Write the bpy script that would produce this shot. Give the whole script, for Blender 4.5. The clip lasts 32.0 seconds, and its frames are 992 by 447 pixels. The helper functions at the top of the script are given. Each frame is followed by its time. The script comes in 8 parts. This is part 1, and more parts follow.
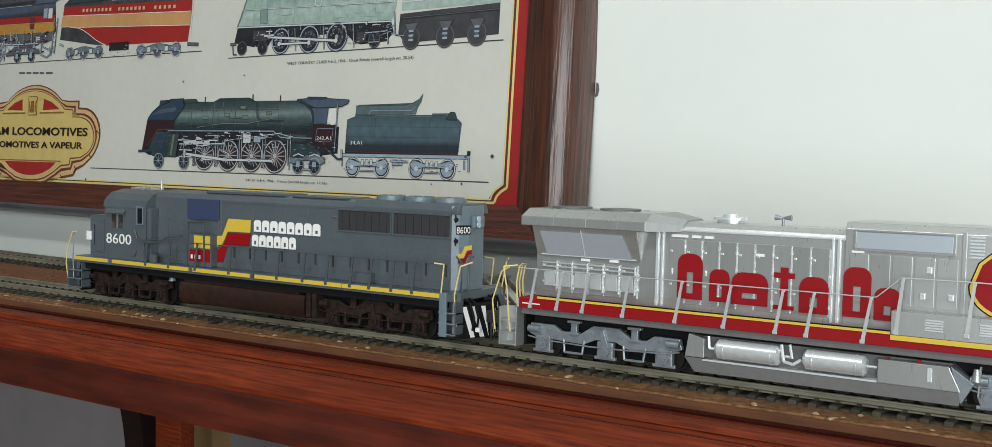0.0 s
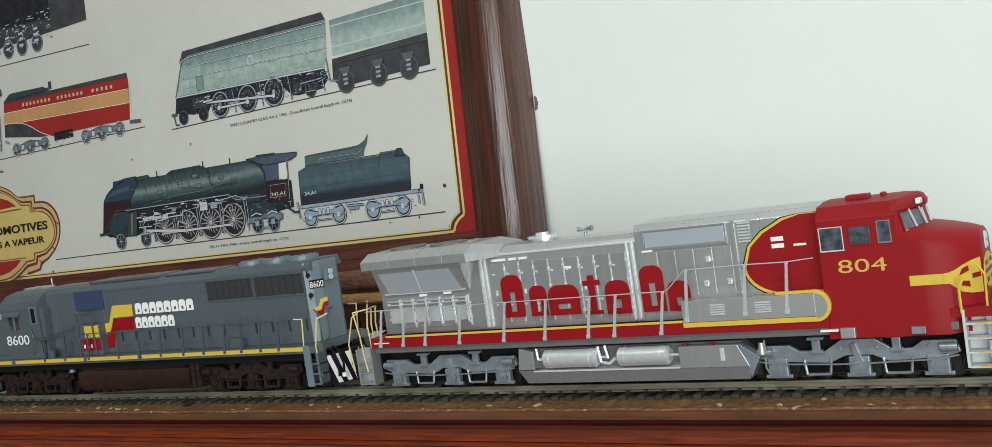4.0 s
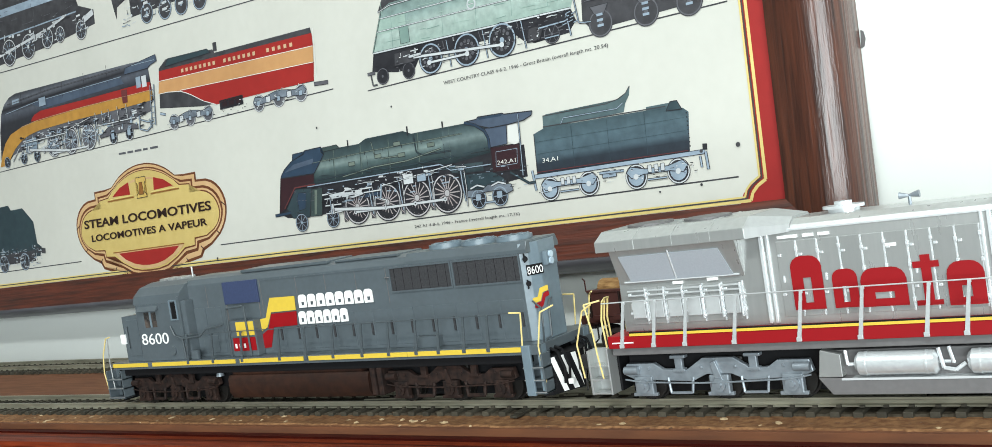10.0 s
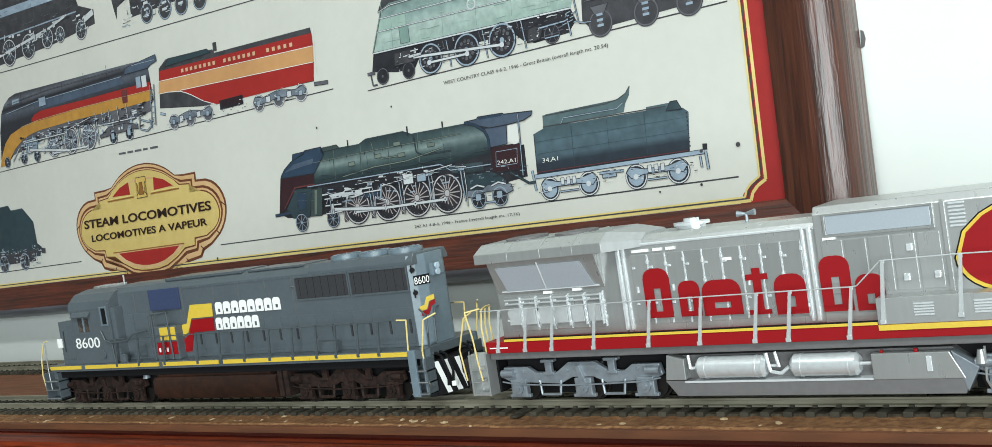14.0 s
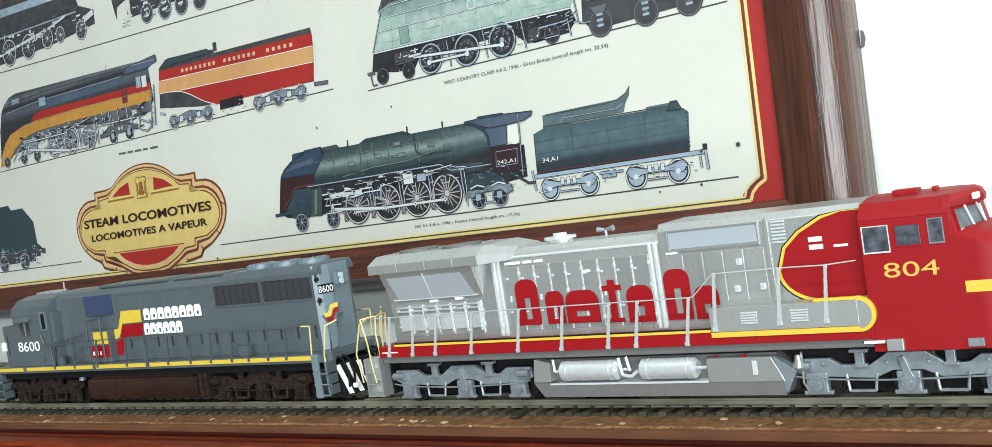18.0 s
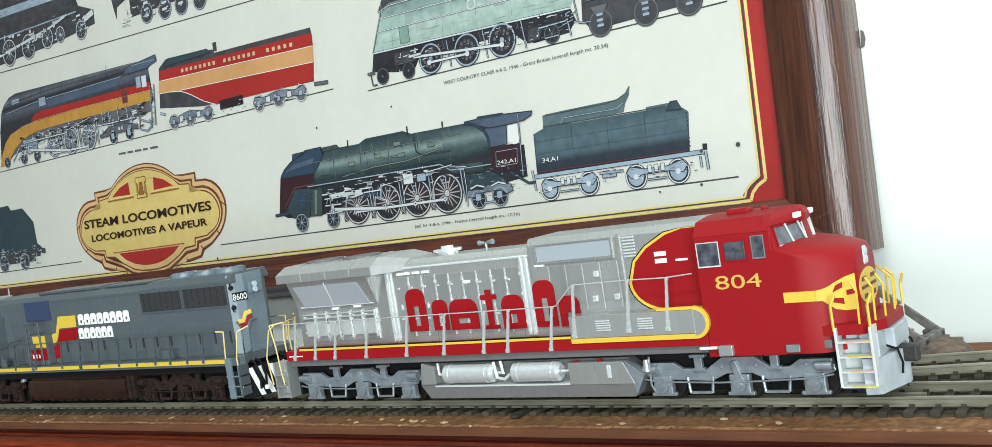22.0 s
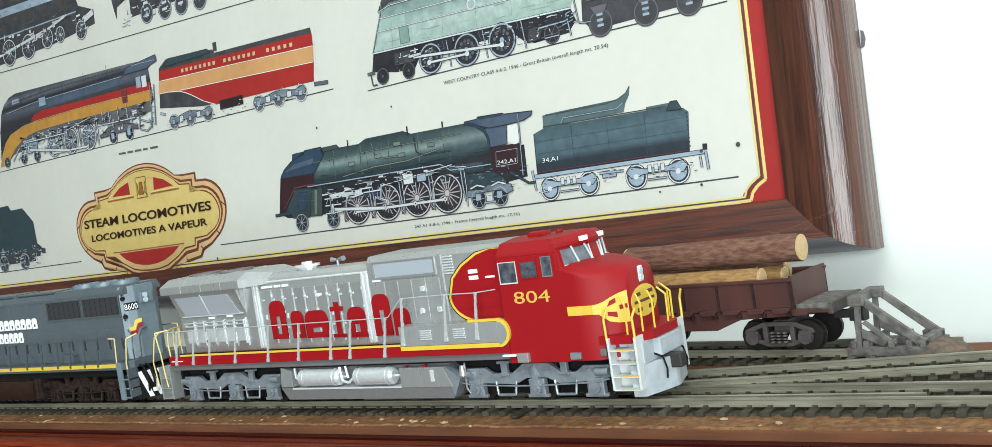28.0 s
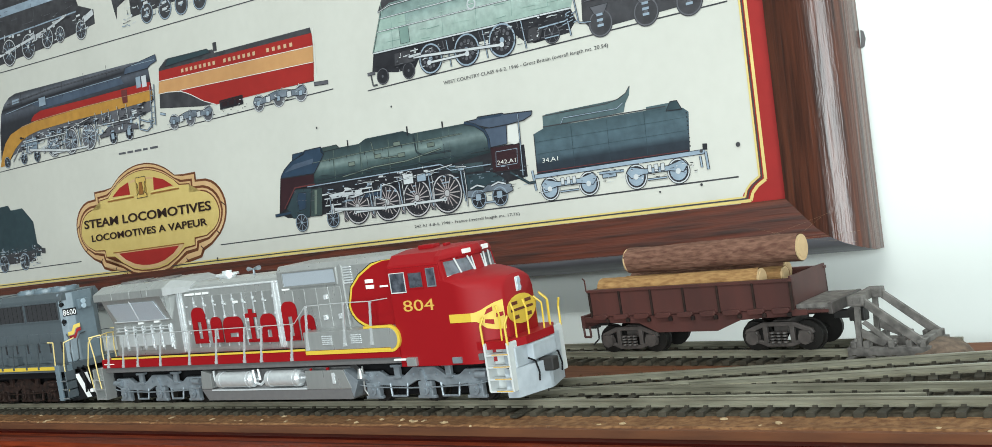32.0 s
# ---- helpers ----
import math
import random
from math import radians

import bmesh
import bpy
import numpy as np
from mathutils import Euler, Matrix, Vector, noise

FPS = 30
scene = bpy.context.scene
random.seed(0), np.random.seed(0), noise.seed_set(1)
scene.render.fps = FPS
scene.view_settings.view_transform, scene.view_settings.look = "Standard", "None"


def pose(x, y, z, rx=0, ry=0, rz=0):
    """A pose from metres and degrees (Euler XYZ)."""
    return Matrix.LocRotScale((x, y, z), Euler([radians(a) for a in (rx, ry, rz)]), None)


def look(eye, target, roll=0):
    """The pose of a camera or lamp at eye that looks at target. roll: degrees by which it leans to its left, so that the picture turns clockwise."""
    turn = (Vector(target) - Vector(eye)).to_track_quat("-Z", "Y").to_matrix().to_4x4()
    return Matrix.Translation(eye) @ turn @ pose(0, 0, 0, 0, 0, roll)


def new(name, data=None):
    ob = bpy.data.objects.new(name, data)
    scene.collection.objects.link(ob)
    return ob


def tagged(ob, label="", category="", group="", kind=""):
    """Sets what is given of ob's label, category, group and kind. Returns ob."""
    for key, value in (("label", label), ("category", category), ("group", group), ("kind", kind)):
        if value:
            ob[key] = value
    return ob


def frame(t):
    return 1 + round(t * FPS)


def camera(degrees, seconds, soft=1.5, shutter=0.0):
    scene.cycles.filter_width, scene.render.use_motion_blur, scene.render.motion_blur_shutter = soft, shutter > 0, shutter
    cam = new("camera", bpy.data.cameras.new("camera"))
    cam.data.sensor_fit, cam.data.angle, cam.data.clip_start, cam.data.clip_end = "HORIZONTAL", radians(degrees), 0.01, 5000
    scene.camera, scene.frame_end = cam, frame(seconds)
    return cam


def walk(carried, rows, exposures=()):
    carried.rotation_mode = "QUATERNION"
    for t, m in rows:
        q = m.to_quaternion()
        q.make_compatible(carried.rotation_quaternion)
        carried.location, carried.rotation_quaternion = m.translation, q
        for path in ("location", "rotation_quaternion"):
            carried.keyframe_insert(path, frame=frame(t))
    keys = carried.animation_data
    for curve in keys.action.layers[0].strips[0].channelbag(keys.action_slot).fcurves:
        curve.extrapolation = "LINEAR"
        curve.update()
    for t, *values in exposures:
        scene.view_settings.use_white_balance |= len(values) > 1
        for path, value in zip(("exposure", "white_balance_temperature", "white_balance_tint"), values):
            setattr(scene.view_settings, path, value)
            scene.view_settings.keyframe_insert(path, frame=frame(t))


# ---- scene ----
# A model railway shelf before a framed print: one carried camera, two diesel locomotives backing slowly.
cam = camera(49.65, 32.0, soft=0.65)
EXPOSURES = [(0.0, 0.08, 6720, 14.5), (1.5, 0.08, 6720, 14.5), (6.0, 0.05, 6720, 14.5), (8.0, 0.1, 6700, 13.5), (9.0, 0.26, 6640, 13), (9.5, 0.68, 6560, 11.5), (10.0, 0.86, 6560, 11.5), (11.0, 0.76, 6530, 10.5), (12.0, 0.6, 6530, 10.5), (14.0, 0.61, 6500, 10), (17.0, 0.88, 6500, 10), (18.0, 0.86, 6500, 10), (20.0, 0.74, 6500, 10), (22.0, 0.79, 6500, 10), (24.0, 1.0, 6500, 10), (25.0, 1.08, 6500, 10), (28.0, 0.84, 6500, 10), (29.0, 0.62, 6500, 10), (31.0, 0.56, 6500, 10), (32.0, 0.7, 6500, 10)]
CAMERA_ROWS = [
    (0.0, pose(0.1578, -0.0439, 0.0723, 86.64, -1.22, 32.83)),
    (0.5, pose(0.1574, -0.0430, 0.0735, 86.51, -0.93, 32.88)),
    (1.0, pose(0.1590, -0.0421, 0.0756, 86.25, 0.32, 32.64)),
    (1.5, pose(0.1627, -0.0410, 0.0782, 86.17, 2.24, 32.33)),
    (2.0, pose(0.1689, -0.0378, 0.0810, 86.39, 5.95, 32.23)),
    (2.5, pose(0.1739, -0.0352, 0.0830, 86.60, 8.57, 32.59)),
    (4.5, pose(0.1715, -0.0319, 0.0816, 87.01, 8.39, 31.66)),
    (5.0, pose(0.1375, -0.0238, 0.0804, 87.09, 8.60, 32.79)),
    (5.5, pose(0.0996, -0.0198, 0.0795, 87.19, 8.67, 33.67)),
    (6.0, pose(0.0728, -0.0113, 0.0796, 87.16, 8.65, 32.11)),
    (6.5, pose(0.0476, -0.0039, 0.0788, 87.26, 8.63, 31.38)),
    (7.0, pose(0.0315, 0.0018, 0.0784, 87.29, 8.74, 32.18)),
    (7.5, pose(0.0158, 0.0067, 0.0762, 87.55, 8.67, 33.59)),
    (8.0, pose(0.0011, 0.0071, 0.0768, 87.52, 8.75, 35.15)),
    (8.5, pose(-0.0006, 0.0063, 0.0768, 87.49, 8.76, 34.96)),
    (9.0, pose(-0.0002, 0.0030, 0.0775, 87.47, 8.80, 34.85)),
    (9.5, pose(0.0000, 0.0000, 0.0781, 87.45, 8.85, 34.74)),
    (32.0, pose(0.0000, -0.0000, 0.0781, 87.45, 8.85, 34.74)),
]
walk(cam, CAMERA_ROWS, EXPOSURES)

# ---- light ----
world = bpy.data.worlds.new("room_air")
scene.world = world
world.use_nodes = True
world.node_tree.nodes["Background"].inputs[0].default_value = (0.9, 0.95, 1.0, 1)
world.node_tree.nodes["Background"].inputs[1].default_value = 0.006


def area_lamp(name, eye, target, width, height, power, colour):
    data = bpy.data.lights.new(name, "AREA")
    data.shape, data.size, data.size_y, data.energy, data.color = "RECTANGLE", width, height, power, colour
    ob = new(name, data)
    ob.matrix_world = look(eye, target)
    return ob


# daylight through the window behind the viewer, and the ceiling tube
area_lamp("window_light", (1.0, -1.65, 0.24), (-0.2, 0.4, 0.0), 2.0, 1.0, 42, (0.87, 0.98, 1.0))
area_lamp("ceiling_tube_light", (0.1, -0.7, 1.22), (0.1, -0.5, 0.0), 1.2, 0.12, 11, (0.92, 1.0, 1.0))

# ---- materials ----
def material(name, colour, rough=0.5, metal=0.0, grain=0.0, scale=200.0, bump=0.0, second=None, stretch=(1, 1, 1), big=0.0, coat=0.0, rand=0.0, spec=0.5, coat_rough=0.15):
    """colour varied by fine noise (grain), large stains (big) and per-object chance (rand)."""
    m = bpy.data.materials.new(name)
    m.use_nodes = True
    t = m.node_tree
    b = t.nodes["Principled BSDF"]
    b.inputs["Roughness"].default_value, b.inputs["Metallic"].default_value = rough, metal
    b.inputs["Coat Weight"].default_value = coat
    b.inputs["Coat Roughness"].default_value = coat_rough
    b.inputs["Specular IOR Level"].default_value = spec
    c = (*colour, 1)
    b.inputs["Base Color"].default_value = c
    if grain or big or second or rand:
        co = t.nodes.new("ShaderNodeTexCoord")
        mp = t.nodes.new("ShaderNodeMapping")
        mp.inputs["Scale"].default_value = stretch
        t.links.new(co.outputs["Object"], mp.inputs[0])
        n1 = t.nodes.new("ShaderNodeTexNoise")
        n1.inputs["Scale"].default_value, n1.inputs["Detail"].default_value = scale, 5
        n2 = t.nodes.new("ShaderNodeTexNoise")
        n2.inputs["Scale"].default_value, n2.inputs["Detail"].default_value = scale * 0.13, 3
        t.links.new(mp.outputs[0], n1.inputs[0])
        t.links.new(mp.outputs[0], n2.inputs[0])
        sec = second or tuple(v * 0.45 for v in colour)
        ramp = t.nodes.new("ShaderNodeMapRange")
        ramp.inputs[1].default_value, ramp.inputs[2].default_value = 0.35, 0.68
        ramp.inputs[4].default_value = grain
        t.links.new(n1.outputs[0], ramp.inputs[0])
        ramp2 = t.nodes.new("ShaderNodeMapRange")
        ramp2.inputs[1].default_value, ramp2.inputs[2].default_value = 0.4, 0.7
        ramp2.inputs[4].default_value = big
        t.links.new(n2.outputs[0], ramp2.inputs[0])
        mx = t.nodes.new("ShaderNodeMix")
        mx.data_type = "RGBA"
        mx.inputs[6].default_value, mx.inputs[7].default_value = c, (*sec, 1)
        t.links.new(ramp.outputs[0], mx.inputs[0])
        mx2 = t.nodes.new("ShaderNodeMix")
        mx2.data_type = "RGBA"
        mx2.inputs[7].default_value = (*[v * 0.6 + w * 0.1 for v, w in zip(sec, colour)], 1)
        t.links.new(mx.outputs[2], mx2.inputs[6])
        t.links.new(ramp2.outputs[0], mx2.inputs[0])
        last = mx2.outputs[2]
        if rand:
            info = t.nodes.new("ShaderNodeObjectInfo")
            r3 = t.nodes.new("ShaderNodeMapRange")
            r3.inputs[3].default_value, r3.inputs[4].default_value = 1 - rand, 1 + rand
            t.links.new(info.outputs["Random"], r3.inputs[0])
            hs = t.nodes.new("ShaderNodeHueSaturation")
            t.links.new(r3.outputs[0], hs.inputs["Value"])
            t.links.new(last, hs.inputs["Color"])
            last = hs.outputs[0]
        t.links.new(last, b.inputs["Base Color"])
        if bump:
            bp = t.nodes.new("ShaderNodeBump")
            bp.inputs["Strength"].default_value, bp.inputs["Distance"].default_value = bump, 0.0006
            t.links.new(n1.outputs[0], bp.inputs["Height"])
            t.links.new(bp.outputs[0], b.inputs["Normal"])
            t.links.new(bp.outputs[0], b.inputs["Coat Normal"])
            rr = t.nodes.new("ShaderNodeMapRange")
            rr.inputs[3].default_value, rr.inputs[4].default_value = max(rough - 0.1, 0.04), min(rough + 0.12, 1)
            t.links.new(n1.outputs[0], rr.inputs[0])
            t.links.new(rr.outputs[0], b.inputs["Roughness"])
    return m


M_WALL = material("white_wall_paint", (0.80, 0.83, 0.79), 0.7, grain=0.12, scale=60, bump=0.12, second=(0.74, 0.76, 0.73), big=0.05)
M_CEIL = material("ceiling_paint", (0.8, 0.8, 0.78), 0.8, grain=0.1, scale=20)
M_FLOOR = material("floor_tile", (0.35, 0.3, 0.26), 0.5, grain=0.4, scale=8)
M_SHELF = material("dry_shelf_wood", (0.175, 0.070, 0.034), 0.7, spec=0.15, grain=0.85, scale=380, bump=0.35, second=(0.105, 0.046, 0.027), stretch=(0.12, 1, 1), big=0.25)
M_VARNISH = material("varnished_red_wood", (0.195, 0.030, 0.008), 0.5, grain=0.9, scale=900, bump=0.5, second=(0.070, 0.010, 0.004), stretch=(0.06, 1, 1), big=0.6, spec=0.14)
# dark red for groove strips: the recess shade is put into this colour
M_GROOVESHADE = material("dark_red_groove_shade", (0.045, 0.005, 0.003), 0.5, spec=0.15, grain=0.7, scale=500, second=(0.02, 0.003, 0.002), stretch=(0.1, 1, 1))
M_FRAME = material("frame_varnished_wood", (0.130, 0.028, 0.013), 0.38, grain=0.95, scale=420, bump=1.0, second=(0.026, 0.009, 0.006), stretch=(0.05, 1, 1), coat=0.6, coat_rough=0.12, big=0.3)
M_FRAMEUP = material("frame_varnished_wood_upright", (0.118, 0.036, 0.019), 0.38, grain=0.95, scale=420, bump=1.0, second=(0.026, 0.009, 0.006), stretch=(1, 1, 0.05), coat=0.6, coat_rough=0.14, big=0.3)
M_PAPER = material("print_paper", (0.625, 0.62, 0.56), 0.4, grain=0.25, scale=120, second=(0.55, 0.545, 0.485), big=0.12)
M_RAIL = material("dull_rail_metal", (0.33, 0.316, 0.245), 0.38, metal=0.45, grain=0.7, scale=300, second=(0.15, 0.138, 0.098), stretch=(0.2, 1, 1), big=0.25)
M_TIE = material("brown_black_tie_plastic", (0.034, 0.030, 0.022), 0.7, spec=0.3, grain=0.5, scale=400, bump=0.3, second=(0.082, 0.069, 0.046), rand=0.35)


# ---- mesh helpers ----
def bm_box(bm, x0, x1, y0, y1, z0, z1, bevel=0.0, m=None):
    vs = [bm.verts.new((x, y, z)) for x in (x0, x1) for y in (y0, y1) for z in (z0, z1)]
    fs = [bm.faces.new([vs[i] for i in q]) for q in ((0, 1, 3, 2), (4, 6, 7, 5), (0, 4, 5, 1), (2, 3, 7, 6), (0, 2, 6, 4), (1, 5, 7, 3))]
    if bevel:
        es = list({e for f in fs for e in f.edges})
        r = bmesh.ops.bevel(bm, geom=es, offset=bevel, segments=2, affect="EDGES", profile=0.6)
        vs = list({v for f in r["faces"] for v in f.verts} | {v for v in vs if v.is_valid})
    if m is not None:
        bmesh.ops.transform(bm, matrix=m, verts=[v for v in vs if v.is_valid])
    return bm


def box(x0, x1, y0, y1, z0, z1, bevel=0.0):
    return bm_box(bmesh.new(), x0, x1, y0, y1, z0, z1, bevel)


def bm_prism(bm, outline, a0, a1, axis="y"):
    """A closed outline of 2D points pushed from a0 to a1 along an axis. axis y: points are x, z; axis x: y, z; axis z: x, y."""
    def at(p, a):
        return {"y": (p[0], a, p[1]), "x": (a, p[0], p[1]), "z": (p[0], p[1], a)}[axis]
    lo = [bm.verts.new(at(p, a0)) for p in outline]
    hi = [bm.verts.new(at(p, a1)) for p in outline]
    n = len(outline)
    bm.faces.new(lo)
    bm.faces.new(hi[::-1])
    for i in range(n):
        bm.faces.new((lo[i], hi[i], hi[(i + 1) % n], lo[(i + 1) % n]))
    return bm


def prism(outline, a0, a1, axis="y", bevel=0.0):
    bm = bm_prism(bmesh.new(), outline, a0, a1, axis)
    bmesh.ops.recalc_face_normals(bm, faces=bm.faces)
    if bevel:
        bmesh.ops.bevel(bm, geom=bm.edges[:], offset=bevel, segments=2, affect="EDGES", profile=0.6)
    return bm


def bm_tube(bm, a, b, r, seg=8, r2=None):
    a, b = Vector(a), Vector(b)
    d = b - a
    q = d.to_track_quat("Z", "Y").to_matrix().to_4x4()
    m = Matrix.Translation((a + b) / 2) @ q
    bmesh.ops.create_cone(bm, cap_ends=True, segments=seg, radius1=r, radius2=r if r2 is None else r2, depth=d.length, matrix=m)
    return bm


def tube(a, b, r, seg=8, r2=None):
    return bm_tube(bmesh.new(), a, b, r, seg, r2)


def bm_wire(bm, pts, r, seg=6):
    for a, b in zip(pts, pts[1:]):
        bm_tube(bm, a, b, r, seg)
    return bm


def wire(pts, r, seg=6):
    return bm_wire(bmesh.new(), pts, r, seg)


def finish(bm, name, mat, smooth=False):
    bmesh.ops.recalc_face_normals(bm, faces=bm.faces)
    me = bpy.data.meshes.new(name)
    bm.to_mesh(me)
    bm.free()
    me.materials.append(mat)
    if smooth:
        for p in me.polygons:
            p.use_smooth = True
        me.set_sharp_from_angle(angle=radians(38))
    return me


def part(name, bm, mat, parent, label="", smooth=False):
    ob = new(name, finish(bm, name, mat, smooth))
    ob.parent = parent
    if label:
        ob["label"] = label
    return ob


def solid(name, bm, mat, label, category, kind="", smooth=False, group=""):
    return tagged(new(name, finish(bm, name, mat, smooth)), label, category, group, kind)


def empty(name, label, category, m=None, group="", kind=""):
    ob = tagged(new(name), label, category, group, kind)
    ob.empty_display_size = 0.01
    if m is not None:
        ob.matrix_world = m
    return ob


def text_part(name, body, parent, mat, size, m, thick=0.00008, width=None, label="", slant=0.0, align="LEFT", bold=0.0):
    """Letters with the built-in font, turned into a thin mesh under parent; m is their pose in the parent's space."""
    cu = bpy.data.curves.new(name, "FONT")
    cu.body, cu.size, cu.extrude, cu.shear, cu.align_x, cu.resolution_u, cu.offset = body, size, thick, slant, align, 3, bold * size
    tmp = bpy.data.objects.new(name, cu)
    scene.collection.objects.link(tmp)
    dg = bpy.context.evaluated_depsgraph_get()
    me = bpy.data.meshes.new_from_object(tmp.evaluated_get(dg))
    bpy.data.objects.remove(tmp)
    bpy.data.curves.remove(cu)
    if width:
        xs = [v.co.x for v in me.vertices]
        k = width / max(max(xs) - min(xs), 1e-6)
        me.transform(Matrix.Diagonal((k, 1, 1, 1)))
    me.transform(m)
    me.materials.clear()
    me.materials.append(mat)
    ob = new(name, me)
    ob.parent = parent
    if label:
        ob["label"] = label
    return ob


FACE = pose(0, 0, 0, 90, 0, 0)  # letters lie in x, y: this stands them up facing -y

# ---- the room and the shelf ----
YAW_WALL = math.atan(-0.0544)
WALL_AT = (-0.1465, 0.5395, 0.0)


wall = solid("wall_back", box(-3.0, 2.2, 0.0, 0.1, -1.2, 1.3), M_WALL, "plain white painted wall", "wall", "structure")
wall.matrix_world = pose(*WALL_AT, 0, 0, math.degrees(YAW_WALL))
# unseen walls added to close the room, dark grey to hold down bounced light
M_UNSEENWALL = material("unseen_wall_grey", (0.20, 0.205, 0.20), 0.8, grain=0.1, scale=20)
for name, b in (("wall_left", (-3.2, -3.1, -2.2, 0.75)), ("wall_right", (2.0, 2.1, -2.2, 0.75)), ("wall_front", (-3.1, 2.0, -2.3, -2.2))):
    solid(name, box(b[0], b[1], b[2], b[3], -1.2, 1.3), M_UNSEENWALL, "unseen plain wall, dark grey to cut bounced light", "wall", "structure")
solid("floor", box(-3.2, 2.1, -2.3, 0.9, -1.3, -1.2), M_FLOOR, "brown tiled room floor", "floor", "structure")
solid("ceiling", box(-3.2, 2.1, -2.3, 0.9, 1.3, 1.4), M_CEIL, "white painted ceiling", "ceiling", "structure")

# added panel: its dark grey stands for the shelf's shade on the wall
solid("shaded_wall_panel", box(-1.6, 0.7, 0.468, 0.48, -1.2, -0.036), material("shaded_wall_grey", (0.17, 0.155, 0.16), 0.7, grain=0.2, scale=30), "added grey panel in the tone of the shaded wall below the shelf", "wall", "structure")
YT = 0.3100   # centre line of the main track
TOP = -0.0045  # shelf surface; the rail heads are at z = 0

shelf = empty("shelf", "long varnished red-brown wooden shelf under the tracks", "shelf")
part("shelf_board", prism([(-1.9, 0.281), (0.75, 0.281), (0.75, 0.3875 - 0.0544 * 0.75), (-1.9, 0.3875 + 0.0544 * 1.9)], TOP - 0.018, TOP, "z"), M_SHELF, shelf, "dull dusty wooden board")
prof = [(0.281, -0.030), (0.281, -0.0078), (0.267, -0.0078), (0.2645, -0.0056), (0.2600, -0.0048), (0.2540, -0.0056), (0.2480, -0.0085), (0.2430, -0.0120), (0.2400, -0.0152),
        (0.2402, -0.0165), (0.2402, -0.0200), (0.2390, -0.0240), (0.2372, -0.0275), (0.2372, -0.030)]
part("front_moulding", prism(prof, -1.9, 0.75, "x"), M_VARNISH, shelf, "glossy red-brown front moulding")


# stain blotches over a dark red that holds the down-facing moulding's shade
M_LOWER = material("shaded_stained_moulding", (0.100, 0.017, 0.008), 0.45, grain=0.85, scale=160, bump=0.4, second=(0.028, 0.006, 0.004), stretch=(0.16, 1, 1), big=0.85, spec=0.2)
part("lower_moulding", prism([(0.2402, -0.0166), (0.2388, -0.0176), (0.2380, -0.0215), (0.2362, -0.0250), (0.2352, -0.0285), (0.2352, -0.0312), (0.2500, -0.0312), (0.2500, -0.0166)], -1.9, 0.75, "x"), M_LOWER, shelf, "stained lower moulding with its underside shade in the dark red")
part("bead", prism([(0.2568, -0.0052), (0.2552, -0.0040), (0.2530, -0.0042), (0.2520, -0.0060), (0.2545, -0.0075)], -1.9, 0.75, "x"), M_VARNISH, shelf, "thin raised bead")
# thin strips laid on the moulding; their dark colour paints the grooves' shade
part("groove_shade_strip", prism([(0.2515, -0.0072), (0.2500, -0.0074), (0.2492, -0.0094), (0.2520, -0.0090)], -1.9, 0.75, "x"), M_GROOVESHADE, shelf, "dark red strip with a groove's shade in its colour")
part("groove_shade_strip", box(-1.9, 0.75, 0.2768, 0.2806, -0.0078, -0.0070), M_GROOVESHADE, shelf, "dark red strip with a groove's shade in its colour")
part("groove_shade_strip", box(-1.9, 0.75, 0.2672, 0.2702, -0.0078, -0.0070), M_GROOVESHADE, shelf, "dark red strip with a groove's shade in its colour")


# ---- tracks ----
M_BED = material("dark_track_dust", (0.072, 0.060, 0.043), 0.95, spec=0.1, grain=0.8, scale=500, second=(0.022, 0.017, 0.011), bump=0.8, big=0.4)


